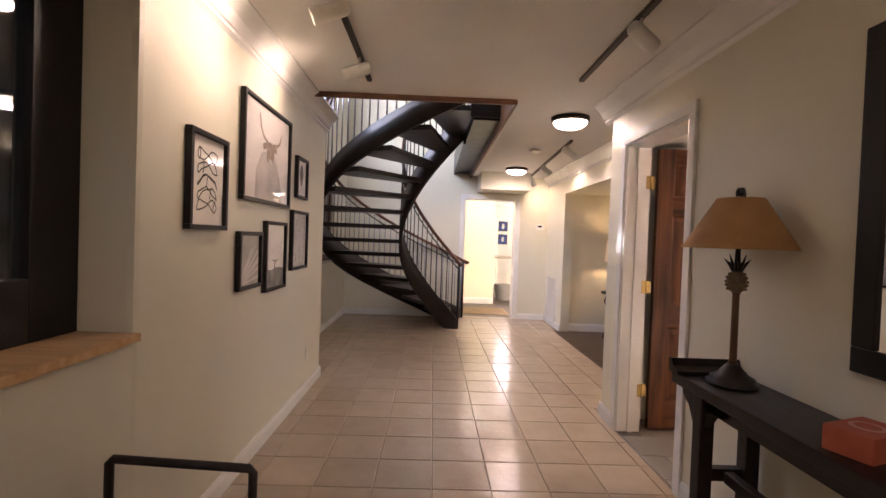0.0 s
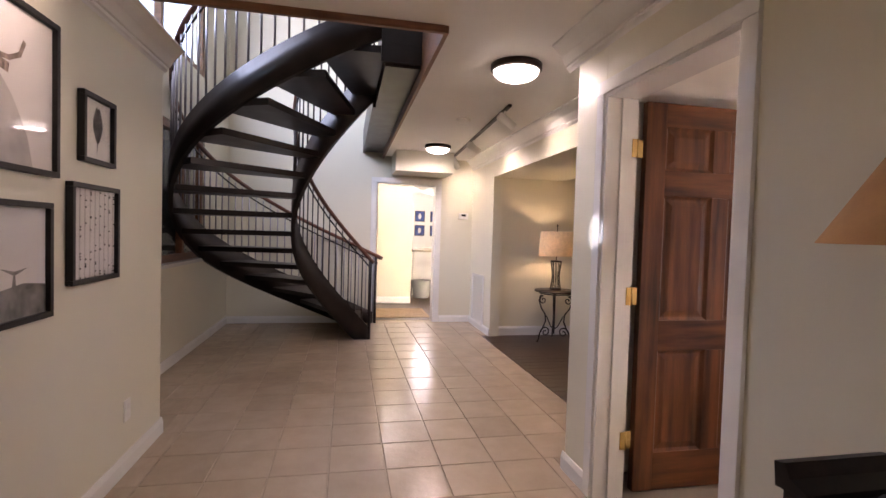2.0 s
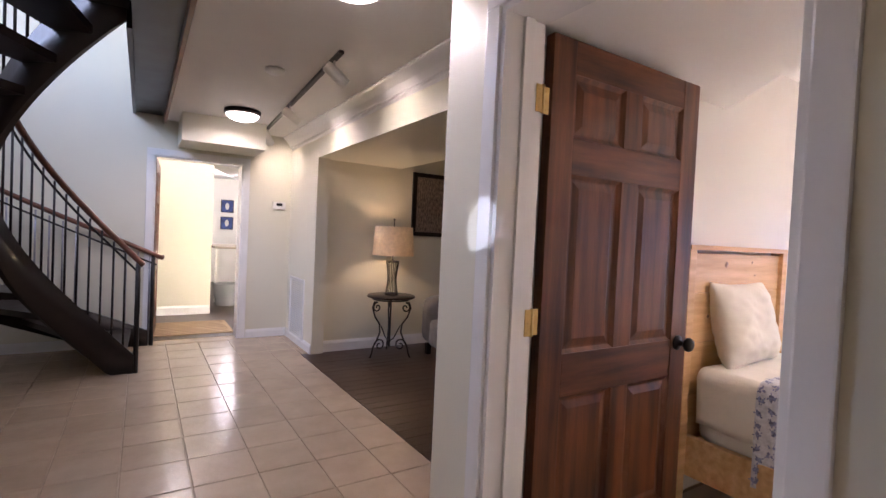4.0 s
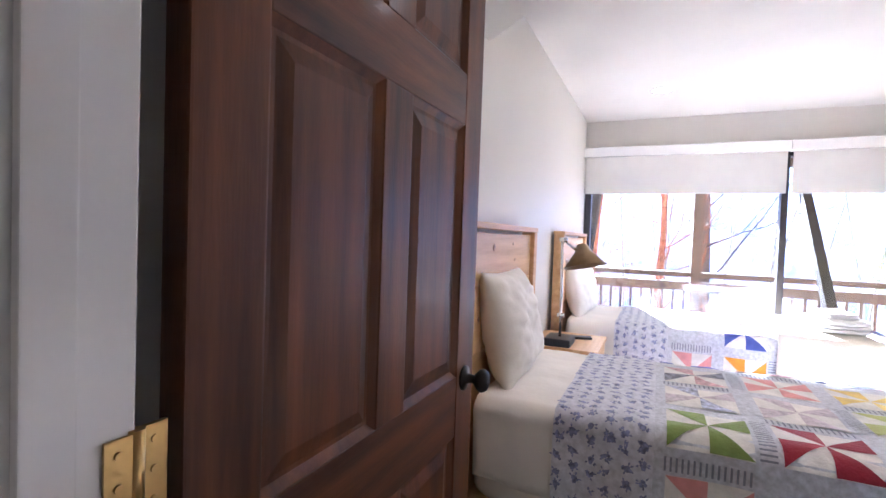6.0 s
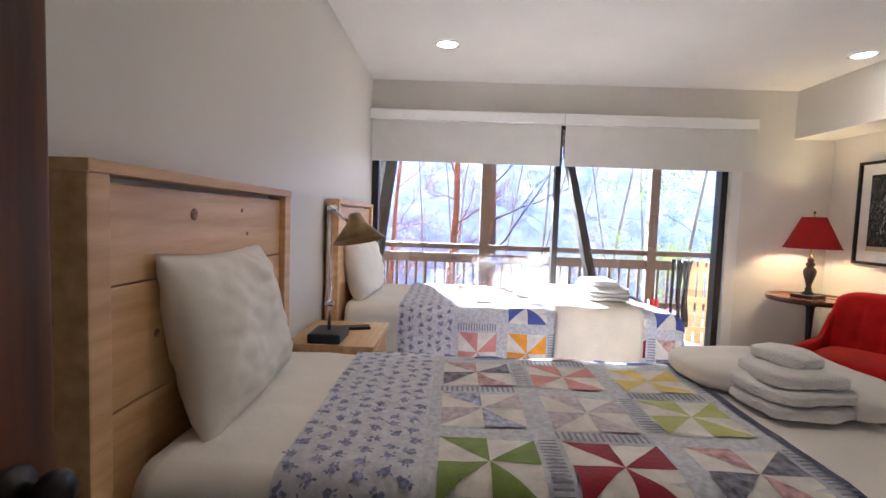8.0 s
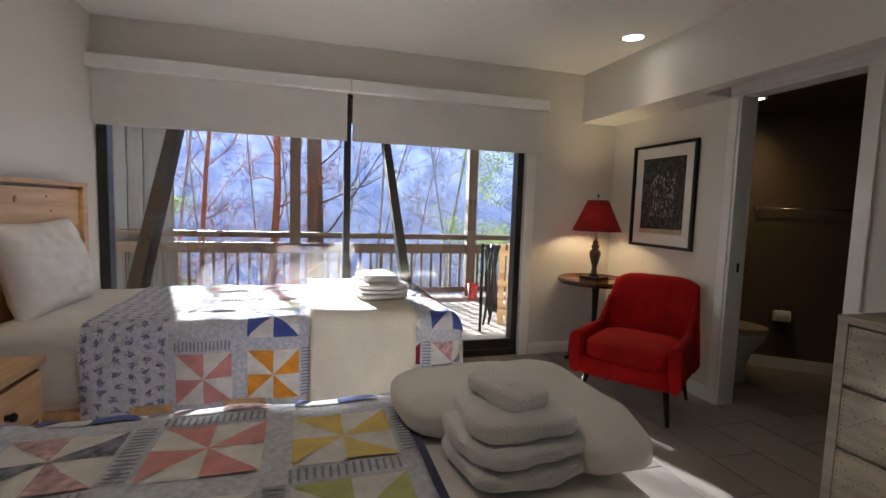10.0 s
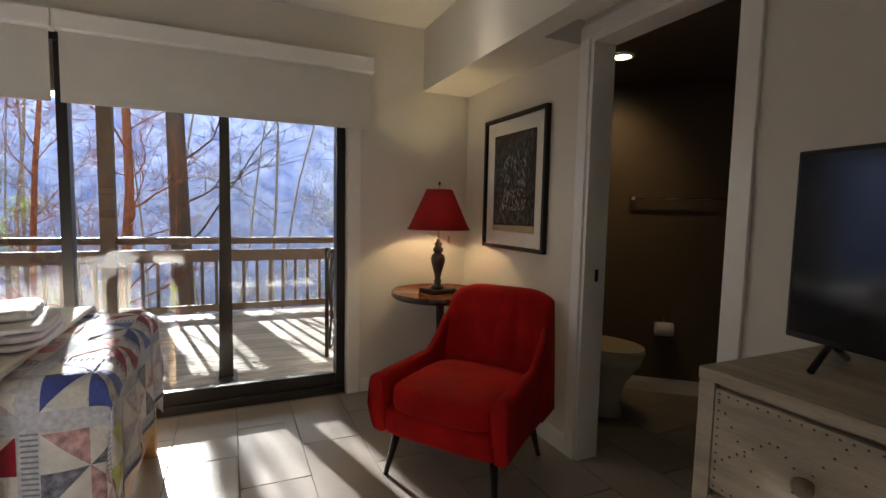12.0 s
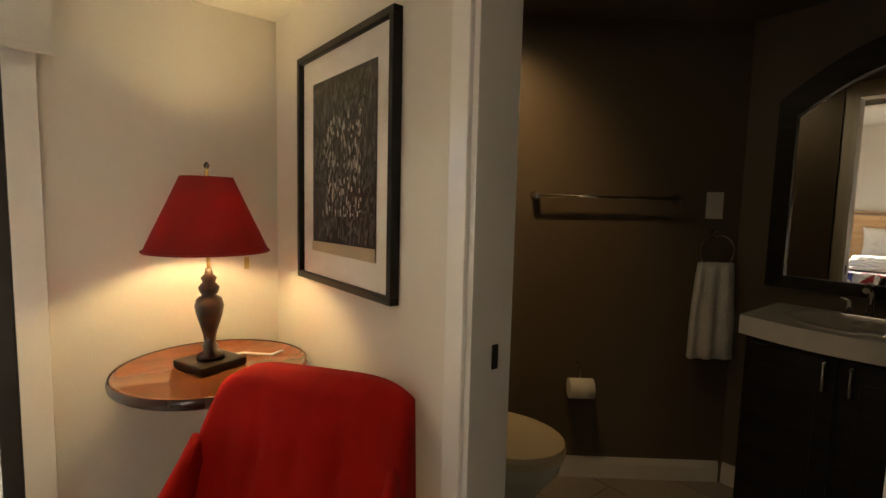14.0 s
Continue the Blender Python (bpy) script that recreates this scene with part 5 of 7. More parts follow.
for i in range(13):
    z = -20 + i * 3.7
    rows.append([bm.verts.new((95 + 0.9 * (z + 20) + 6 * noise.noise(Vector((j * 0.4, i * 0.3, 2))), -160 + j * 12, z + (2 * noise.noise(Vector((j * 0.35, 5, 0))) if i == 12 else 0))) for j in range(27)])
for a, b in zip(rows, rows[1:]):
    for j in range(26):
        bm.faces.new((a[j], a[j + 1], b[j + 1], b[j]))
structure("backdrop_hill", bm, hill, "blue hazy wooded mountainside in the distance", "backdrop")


def bare_tree(x, y, z, height, r, bark, seed, limbs=16, low=0.12, lean=(0, 0), leaves=0, top=0.95, sway=0.11, label="bare grey tree with fine spreading twigs"):
    rng = random.Random(seed)
    t = thing("tree", pose(x, y, z), label, "tree", "trees below the deck")

    def path(p, d, ln, n, wob):
        pts = [p.copy()]
        for _ in range(n):
            d = (d + Vector((rng.uniform(-wob, wob), rng.uniform(-wob, wob), rng.uniform(-wob, wob) * 0.7 + 0.04))).normalized()
            pts.append(pts[-1] + d * ln / n)
        return pts, d

    trunk, _ = path(Vector((0, 0, 0)), Vector((lean[0], lean[1], 1)).normalized(), height, 9, sway)
    bm = bmesh.new()
    tube(bm, trunk, [r * (1 - 0.85 * (i / 9) ** 0.9) for i in range(10)], n=9)
    part("trunk", bm, bark, t)
    crown, leaf = bmesh.new(), bmesh.new()
    for k in range(limbs):
        f = low + (top - low) * (k + rng.random()) / limbs
        i = min(8, int(f * 9))
        p = trunk[i].lerp(trunk[i + 1], f * 9 - i)
        a = rng.uniform(0, 2 * math.pi)
        d = Vector((math.cos(a), math.sin(a), rng.uniform(0.2, 0.9))).normalized()
        ln = height * (1 - 0.75 * f) * rng.uniform(0.14, 0.30)
        rr = min(0.028, r * (1 - 0.8 * f) * rng.uniform(0.14, 0.28))
        pts, _ = path(p, d, ln, 6, 0.36)
        tube(crown, pts, [rr * (1 - 0.85 * q / 6) for q in range(7)], n=5)
        for m in range(12):
            q = rng.uniform(0.25, 1.0) * 6
            qi = min(5, int(q))
            p2 = pts[qi].lerp(pts[qi + 1], q - qi)
            d2 = ((pts[qi + 1] - pts[qi]).normalized() + Vector((rng.uniform(-1, 1), rng.uniform(-1, 1), rng.uniform(-0.5, 0.9)))).normalized()
            tw, _ = path(p2, d2, ln * rng.uniform(0.3, 0.55), 4, 0.35)
            tube(crown, tw, [max(0.004, rr * 0.30 * (1 - 0.8 * e / 4)) for e in range(5)], n=3)
            for s in range(6):
                e = rng.randint(1, 4)
                d3 = Vector((rng.uniform(-1, 1), rng.uniform(-1, 1), rng.uniform(-0.3, 1))).normalized()
                fine, _ = path(tw[e], d3, ln * rng.uniform(0.10, 0.24), 2, 0.3)
                tube(crown, fine, [max(0.003, rr * 0.12), 0.003, 0.002], n=3)
                for _ in range(leaves):
                    c = fine[-1] + Vector((rng.gauss(0, .12), rng.gauss(0, .12), rng.gauss(0, .12)))
                    u = Vector((rng.uniform(-1, 1), rng.uniform(-1, 1), rng.uniform(-1, 1))).normalized() * 0.032
                    w = u.orthogonal().normalized() * 0.016
                    leaf.faces.new([leaf.verts.new(c + e2) for e2 in (u, w, -u, -w)])
    part("crown", crown, bark, t)
    if leaves:
        part("foliage", leaf, LEAF, t, "small fresh green leaves")
    else:
        leaf.free()


bare_tree(13.6, 2.43, -5.8, 19, 0.27, BARK_DARK, 3, 3, 0.30, top=0.44, sway=0.012, label="thick grey tree trunk with few low limbs")
bare_tree(13.3, 3.25, -5.6, 16, 0.13, BARK_RED, 8, 11, 0.28, top=0.52, label="slender rust-barked tree with forked limbs")
bare_tree(13.8, 4.75, -5.9, 14, 0.09, BARK_RED, 14, 13, 0.30, top=0.60, label="slender rust-barked tree with fine twigs")
for k, (x, y, hgt, r) in enumerate(((17, 0.9, 14, .08), (19, -1.2, 15, .10), (16.5, 6.0, 13, .07), (21, 3.0, 16, .09), (24, 7.5, 17, .11), (23, -4, 16, .10), (28, 1.5, 18, .12), (30, 11, 18, .12), (27, 5.0, 17, .10), (33, -3, 19, .12), (36, 7, 20, .13), (20, 9.5, 15, .09), (31, 16, 18, .12), (18, -3.2, 14, .07), (22, 0.4, 16, .08), (25, 2.6, 17, .09))):
    bare_tree(x, y, -1.6 - (x - 6.47) * 0.55 - 0.3, hgt + (x - 6.47) * 0.2, r, BARK, 30 + k, 18, 0.18)
# hidden trunk added only to throw a shadow band into the bedroom
bare_tree(17.2, 7.52, -7.8, 30, 0.56, BARK_DARK, 91, 8, 0.66, top=0.9, sway=0.01, label="unseen tall dark trunk added behind the screen wall to cast shade")
bare_tree(14.2, -2.6, -6.2, 11.5, 0.10, BARK, 71, 16, 0.25, leaves=9, label="young tree in fresh green leaf")
bare_tree(18.0, 7.4, -8.2, 10.5, 0.08, BARK, 77, 14, 0.25, leaves=8, label="young tree in fresh green leaf")


# ---- beds ----
def fab(name, c, **k):
    return mat(name, c, 0.9, var=k.get("var", 0.08), scale=k.get("scale", 20), bump=0.3, fine=90, sheen=0.2)


FAB = {"white": fab("quilt_white", (0.78, 0.75, 0.70)), "grey": fab("quilt_grey_print", (0.60, 0.61, 0.66), var=0.12, scale=60), "green": fab("quilt_green", (0.22, 0.30, 0.07)),
       "olive": fab("quilt_olive", (0.50, 0.52, 0.17)), "red": fab("quilt_red", (0.30, 0.012, 0.03)), "pink": fab("quilt_pink", (0.70, 0.30, 0.28)), "rose": fab("quilt_rose", (0.62, 0.38, 0.38), var=0.25, scale=40),
       "yellow": fab("quilt_yellow", (0.78, 0.58, 0.14)), "lilac": fab("quilt_lilac", (0.60, 0.52, 0.56), var=0.15, scale=50), "blue": fab("quilt_blue", (0.07, 0.10, 0.38)), "orange": fab("quilt_orange", (0.85, 0.36, 0.03)),
       "slate": fab("quilt_slate_print", (0.24, 0.24, 0.30), var=0.35, scale=50), "sky": fab("quilt_blue_print", (0.50, 0.53, 0.68), var=0.3, scale=45), "navy": fab("quilt_navy", (0.05, 0.055, 0.12)), "floral": fab("quilt_floral_ground", (0.66, 0.66, 0.72), var=0.10, scale=50), "bloom": fab("quilt_bloom", (0.28, 0.30, 0.50), var=0.3, scale=80), "stripe": fab("quilt_stripe_dark", (0.25, 0.26, 0.32))}


class Cloth:
    """A cloth over a bed: u runs across from the edge x0, negative down that side; v is y on the top, past the foot it hangs."""

    def __init__(self, x0, x1, foot, z, seed, sag=0.0):
        self.x0, self.x1, self.foot, self.z, self.seed, self.r = x0, x1, foot, z, seed, 0.06

    def fold(self, a):
        r = self.r
        if a <= 0:
            return 0.0, 0.0
        if a < r * math.pi / 2:
            return r * math.sin(a / r), r * (1 - math.cos(a / r))
        return r, r + a - r * math.pi / 2

    def at(self, u, v, lift=0.0):
        w = self.x1 - self.x0
        r = self.r
        x, z, down = self.x0 + u, self.z, 0.0
        nx, ny = 0.0, 0.0
        if u < r:
            o, down = self.fold(r - u)
            x, nx = self.x0 + r - o, -1
        elif u > w - r:
            o, down = self.fold(u - w + r)
            x, nx = self.x1 - r + o, 1
        y, dv = v, 0.0
        if v < self.foot + r:
            o, dv = self.fold(self.foot + r - v)
            y, ny = self.foot + r - o, -1
        n = noise.noise(Vector((u * 5, v * 5, self.seed))) * 0.006 + noise.noise(Vector((u * 14, v * 14, self.seed))) * 0.003
        side = min(1.0, down / 0.25)
        wave = 0.016 * side * math.sin(v * 17 + self.seed) + 0.012 * side * noise.noise(Vector((v * 6, u * 2, self.seed)))
        waf = 0.014 * min(1, dv / 0.25) * math.sin(u * 19 + 1)
        zz = z - max(down, dv) - 0.25 * min(down, dv)
        if down > 0.06:
            x += nx * (wave + lift)
        elif dv > 0.06:
            y += ny * (lift)
        if dv > 0.06:
            y += ny * waf
        if down <= 0.06 and dv <= 0.06:
            zz += n + lift
            if nx:
                x += nx * lift * 0.7
        return Vector((x, y, zz))

    def sheet(self, u0, u1, v0, v1, step=0.03, lift=0.0, thick=0.012):
        bm = bmesh.new()
        nu, nv = max(2, int((u1 - u0) / step)), max(2, int((v1 - v0) / step))
        top = [[bm.verts.new(self.at(u0 + (u1 - u0) * i / nu, v0 + (v1 - v0) * j / nv, lift)) for j in range(nv + 1)] for i in range(nu + 1)]
        low = [[bm.verts.new(self.at(u0 + (u1 - u0) * i / nu, v0 + (v1 - v0) * j / nv, lift - thick)) for j in range(nv + 1)] for i in range(nu + 1)]
        for i in range(nu):
            for j in range(nv):
                for s, g in ((1, top), (-1, low)):
                    q = (g[i][j], g[i + 1][j], g[i + 1][j + 1], g[i][j + 1])
                    f = bm.faces.new(q if s > 0 else q[::-1])
                    f.smooth = True
        for i in range(nu):
            bm.faces.new((top[i][0], low[i][0], low[i + 1][0], top[i + 1][0]))
            bm.faces.new((top[i + 1][nv], low[i + 1][nv], low[i][nv], top[i][nv]))
        for j in range(nv):
            bm.faces.new((top[0][j + 1], low[0][j + 1], low[0][j], top[0][j]))
            bm.faces.new((top[nu][j], low[nu][j], low[nu][j + 1], top[nu][j + 1]))
        return bm

    def patch(self, bm, corners, lift=0.003, n=6):
        """A stitched patch with three or four corners in (u, v)."""
        if len(corners) == 3:
            a, b, c = [Vector(p) for p in corners]
            vs = {}
            for i in range(n + 1):
                for j in range(n + 1 - i):
                    p = a + (b - a) * (i / n) + (c - a) * (j / n)
                    rim = 0 in (i, j) or i + j == n
                    vs[i, j] = bm.verts.new(self.at(p.x, p.y, lift if rim else lift + 0.0012))
            for i in range(n):
                for j in range(n - i):
                    bm.faces.new((vs[i, j], vs[i + 1, j], vs[i, j + 1])).smooth = True
                    if i + j < n - 1:
                        bm.faces.new((vs[i + 1, j], vs[i + 1, j + 1], vs[i, j + 1])).smooth = True
        else:
            a, b, c, d = [Vector(p) for p in corners]
            m = max(1, int((b - a).length / 0.04)), max(1, int((d - a).length / 0.04))
            vs = [[None] * (m[1] + 1) for _ in range(m[0] + 1)]
            for i in range(m[0] + 1):
                for j in range(m[1] + 1):
                    p = a.lerp(b, i / m[0]).lerp(d.lerp(c, i / m[0]), j / m[1])
                    rim = i in (0, m[0]) or j in (0, m[1])
                    vs[i][j] = bm.verts.new(self.at(p.x, p.y, lift if rim else lift + 0.002))
            for i in range(m[0]):
                for j in range(m[1]):
                    bm.faces.new((vs[i][j], vs[i + 1][j], vs[i + 1][j + 1], vs[i][j + 1])).smooth = True
        return bm


def recalc(bm):
    bmesh.ops.recalc_face_normals(bm, faces=bm.faces)
    return bm


def make_quilt(name, cl, u0, u1, v0, v1, band, cols, rows, label):
    """cols: y of block centres; rows: list of (u centre, colours per column). band: (v0, v1) of the floral strip."""
    off = Vector(((cl.x0 + cl.x1) / 2, (v0 + v1) / 2, 0))
    q = thing(name, Matrix.Translation(off), label, "quilt", "patchwork quilts")

    def put(nm, bm, m, lab=""):
        bmesh.ops.translate(bm, vec=-off, verts=bm.verts)
        return part(nm, bm, m, q, lab)

    put("backing", cl.sheet(u0, u1, v0, v1, 0.025), FAB["grey"])
    put("floral_strip", recalc(cl.patch(bmesh.new(), [(u0, band[0]), (u1, band[0]), (u1, band[1]), (u0, band[1])])), FAB["floral"], "pale strip printed with small blue flowers")
    rng = random.Random(len(name) + int(cl.x0 * 10))
    fl = bmesh.new()
    nu = int((u1 - u0) / 0.052) - 1
    for i in range(nu):
        for j in range(6):
            cu, cv = u0 + 0.03 + i * 0.052 + (0.0 if j % 2 else 0.026) + rng.uniform(-.008, .008), band[0] + 0.03 + j * (band[1] - band[0] - 0.05) / 5 + rng.uniform(-.008, .008)
            for k in range(5):
                a = 2 * math.pi * k / 5 + rng.random()
                q5 = rng.uniform(0.003, 0.011)
                pu, pv = cu + q5 * math.cos(a), cv + q5 * math.sin(a)
                rr = rng.uniform(0.005, 0.009)
                c = [fl.verts.new(cl.at(pu + rr * math.cos(b), pv + rr * math.sin(b), 0.0062)) for b in (0, 1.26, 2.51, 3.77, 5.03)]
                fl.faces.new(c)
            for sp in range(4):
                a = rng.uniform(0, 6.28)
                du, dv = 0.020 * math.cos(a), 0.020 * math.sin(a)
                c = [fl.verts.new(cl.at(cu + du * p - dv * q, cv + dv * p + du * q, 0.006)) for p, q in ((0.5, 0), (0.85, 0.16), (1.15, 0), (0.85, -0.16))]
                fl.faces.new(c)
    tagged(put("blossom_print", recalc(fl), FAB["bloom"], "small blue printed flowers"), kind="stuff")
    hs = 0.112
    st = bmesh.new()
    for ui, (uc, colours) in enumerate(rows):
        for vc, cname in zip(cols, colours):
            if not cname:
                continue
            main, other = cname if isinstance(cname, tuple) else (cname, cname)
            cn = [(uc - hs, vc - hs), (uc + hs, vc - hs), (uc + hs, vc + hs), (uc - hs, vc + hs)]
            md = [(uc, vc - hs), (uc + hs, vc), (uc, vc + hs), (uc - hs, vc)]
            put("block", recalc(cl.patch(bmesh.new(), cn, 0.002)), FAB["white"])
            for k in range(4):
                put("patch", recalc(cl.patch(bmesh.new(), [(uc, vc), md[k], cn[(k + 1) % 4]], 0.0052)), FAB[main if k % 2 else other])
            if (ui + int(vc * 10)) % 2 == 0:
                for k in range(15):
                    s = uc - hs + 0.006 + k * 0.0155
                    cl.patch(st, [(s, vc - hs - 0.052), (s + 0.006, vc - hs - 0.052), (s + 0.006, vc - hs - 0.010), (s, vc - hs - 0.010)], 0.005)
            else:
                for k in range(15):
                    s = vc - hs + 0.006 + k * 0.0155
                    cl.patch(st, [(uc + hs + 0.012, s), (uc + hs + 0.055, s), (uc + hs + 0.055, s + 0.006), (uc + hs + 0.012, s + 0.006)], 0.005)
    tagged(put("striped_sashing", recalc(st), FAB["stripe"], "narrow dark stripes between the blocks"), kind="stuff")
    e = bmesh.new()
    cl.patch(e, [(u0, v0), (u1, v0), (u1, v0 + 0.018), (u0, v0 + 0.018)], 0.006)
    put("binding", recalc(e), FAB["navy"], "dark navy quilt edge")
    return q


def make_bed(x0, x1, foot, name_label):
    xc = (x0 + x1) / 2
    b = thing("bed", pose(xc, 3.98, 0), name_label, "bed", "pine twin beds")
    w, ln = x1 - x0, 3.98 - foot
    for s in (-1, 1):
        part("side_rail", B(s * w / 2 - 0.02, s * w / 2 + 0.02, -ln + 0.03, 0, 0.16, 0.36, bevel=0.004), PINE, b)
    part("foot_rail", B(-w / 2 - 0.02, w / 2 + 0.02, -ln - 0.01, -ln + 0.03, 0.16, 0.36, bevel=0.004), PINE, b)
    for s in (-1, 1):
        part("leg", B(s * w / 2 - 0.035, s * w / 2 + 0.035, -ln - 0.012, -ln + 0.06, 0, 0.36, bevel=0.006), PINE, b)
    part("slat_base", B(-w / 2 + 0.02, w / 2 - 0.02, -ln + 0.03, 0, 0.30, 0.33), PINE, b)
    hx = w / 2 + 0.05
    for s in (-1, 1):
        part("headboard_post", B(s * hx - 0.03, s * hx + 0.03, -0.01, 0.06, 0, 1.31, bevel=0.005), PINE, b)
    for z0, z1 in ((0.30, 0.565), (0.568, 0.825), (0.828, 1.085), (1.088, 1.295)):
        part("headboard_plank", B(-hx + 0.03, hx - 0.03, 0.012, 0.045, z0, z1, bevel=0.005), PINE, b)
    for kx, kz, kr in ((-0.14, 1.235, 0.016), (0.14, 1.25, 0.007), (0.18, 1.175, 0.006), (-0.30, 0.96, 0.010), (0.27, 0.90, 0.012), (-0.05, 1.01, 0.007)):
        part("knot", LA([(0.0, 0), (kr, 0), (kr, 0.0015), (0.0, 0.0015)], n=12), KNOT, b, at=pose(kx, 0.012, kz, 90, 0, 0))
    part("headboard_cap", B(-hx - 0.03, hx + 0.03, -0.014, 0.064, 1.31, 1.335, bevel=0.005), PINE, b)
    part("mattress", SB(-w / 2 + 0.012, w / 2 - 0.012, -ln + 0.02, -0.012, 0.33, 0.70, power=14, n=16, rough=0.006), LINEN, b)
    return b


def pillow(m, label, w=0.66, h=0.47, t=0.20, seed=0):
    p = thing("pillow", m, label, "pillow", "white bed pillows")
    bm = bmesh.new()
    n = 40
    for s in (1, -1):
        g = []
        for i in range(n + 1):
            row = []
            for j in range(n + 1):
                u, v = 2 * i / n - 1, 2 * j / n - 1
                k = max(0.0, (1 - abs(u) ** 3.2) * (1 - abs(v) ** 3.2)) ** 0.62
                pinch = 1 - 0.09 * (1 - v * v) * abs(u) ** 3
                pin2 = 1 - 0.09 * (1 - u * u) * abs(v) ** 3
                f = noise.noise(Vector((u * 2.2, v * 2.2, seed + s))) * 0.02 * k + 0.012 * k * noise.noise(Vector((u * 5 + v * 2, v * 6, seed))) + 0.005 * noise.noise(Vector((u * 9 - v * 5, v * 4, seed + 3))) * k - 0.007 * k * max(0.0, math.sin(4 * u - 3 * v + seed + 2 * noise.noise(Vector((u * 2, v * 2, seed))))) ** 8
                row.append(bm.verts.new((u * w / 2 * pinch, s * (t / 2 * k + f), h / 2 + v * h / 2 * pin2)))
            g.append(row)
        for i in range(n):
            for j in range(n):
                bm.faces.new((g[i][j], g[i + 1][j], g[i + 1][j + 1], g[i][j + 1])).smooth = True
    bmesh.ops.remove_doubles(bm, verts=bm.verts, dist=0.0005)
    recalc(bm)
    part("pillowcase", bm, LINEN, p)
    return p


make_bed(2.975, 3.88, 2.07, "pine twin bed with a planked headboard and white sheets")
make_bed(4.84, 5.82, 1.98, "pine twin bed by the window with white sheets")
pillow(pose(3.43, 3.885, 0.69, -14, 0, 4), "plump white pillow leaning on the pine headboard", seed=1)
pillow(pose(5.30, 3.87, 0.685, -14, 0, -3), "plump white pillow leaning on the far headboard", seed=5)

cl1 = Cloth(2.955, 3.90, 2.045, 0.722, 1.0)
make_quilt("quilt", cl1, -0.45, 1.25, 2.47, 3.66, (3.36, 3.66), [3.215, 2.925, 2.64],
           [(0.685, [("rose", "slate"), "pink", "yellow"]), (0.39, [("sky", "lilac"), "lilac", "olive"]), (0.095, ["green", "red", ("rose", "slate")]), (-0.21, ["pink", "blue", "olive"]), (0.985, ["blue", "rose", "blue"])],
           "patchwork quilt of colourful pinwheel blocks on the nearer bed")
sheet = thing("bed_sheet", pose(3.375, 3.0, 0), "white bed sheet tucked over the mattress", "sheet")
for v0, v1 in ((3.64, 3.94), (2.03, 2.50)):
    bm = cl1.sheet(-0.26 if v0 > 3 else -0.02, 1.18, v0, v1, 0.03, lift=-0.008)
    bmesh.ops.translate(bm, vec=(-3.375, -3.0, 0), verts=bm.verts)
    part("cloth", bm, LINEN, sheet)
cl2 = Cloth(4.82, 5.84, 1.95, 0.722, 4.0)
make_quilt("quilt", cl2, -0.42, 1.35, 1.55, 3.62, (3.29, 3.62), [3.15, 2.86, 2.57, 2.28, 2.0, 1.72],
           [(0.87, ["pink", "red", "rose", "blue", "red", "lilac"]), (0.60, ["lilac", "pink", "olive", "rose", "blue", ("rose", "slate")]), (0.33, ["sky", "olive", "red", "pink", "red", "lilac"]), (0.06, [None, "blue", "green", "lilac", "blue", "olive"]), (-0.225, ["pink", "orange", "sky", "red", ("rose", "slate"), "rose"]), (1.13, ["blue", "rose", "blue", "pink", "olive", "red"])],
           "patchwork quilt of pinwheel blocks hanging over the far bed")
sheet2 = thing("bed_sheet", pose(5.33, 3.7, 0), "white bed sheet turned back at the pillow", "sheet")
bm = cl2.sheet(-0.30, 1.25, 3.60, 3.94, 0.03, lift=-0.008)
bmesh.ops.translate(bm, vec=(-5.33, -3.7, 0), verts=bm.verts)
part("cloth", bm, LINEN, sheet2)
thr = thing("throw_blanket", pose(5.33, 2.45, 0), "cream knitted throw draped over the far bed", "blanket")
cl3 = Cloth(4.79, 5.87, 1.9, 0.748, 9.0)
bm = cl3.sheet(-0.48, 1.35, 2.20, 2.70, 0.025, lift=0.008, thick=0.016)
bmesh.ops.translate(bm, vec=(-5.33, -2.45, 0), verts=bm.verts)
part("knit", bm, THROW, thr)


def folded_towel(m, w, d, h, label, seed, layers=2):
    t = thing("folded_towel", m, label, "towel", "folded white towels")
    for k in range(layers):
        z = h / layers * k
        part("fold", SB(-w / 2 + 0.006 * k, w / 2 - 0.004 * k, -d / 2, d / 2 - 0.004 * k, z, z + h / layers + 0.004, power=4.6, n=20, rough=0.009, seed=seed + k, freq=11), TOWEL, t)


comf = thing("folded_comforter", pose(3.60, 2.135, 0.722), "thick white comforter folded at the bed's foot", "comforter")
part("fold", SB(-0.06, 0.28, -0.12, 0.37, -0.006, 0.085, power=3.6, n=22, rough=0.012, seed=2, freq=5), LINEN, comf)
part("upper_fold", SB(-0.29, 0.27, -0.14, 0.08, -0.006, 0.095, power=3.4, n=22, rough=0.012, seed=8, freq=5), LINEN, comf)
folded_towel(pose(3.45, 2.30, 0.726, 0, 0, 8), 0.25, 0.27, 0.080, "thick folded white bath towel beside the comforter", 3, 2)
folded_towel(pose(3.46, 2.30, 0.806, 0, 0, 2), 0.22, 0.23, 0.046, "folded white hand towel on the stack", 7, 1)
folded_towel(pose(3.47, 2.31, 0.852, 0, 0, 20), 0.17, 0.11, 0.040, "rolled white washcloth on the stack", 12, 1)
folded_towel(pose(5.22, 2.32, 0.760, 0, 0, 4), 0.40, 0.28, 0.075, "folded white bath towel on the cream throw", 17, 3)
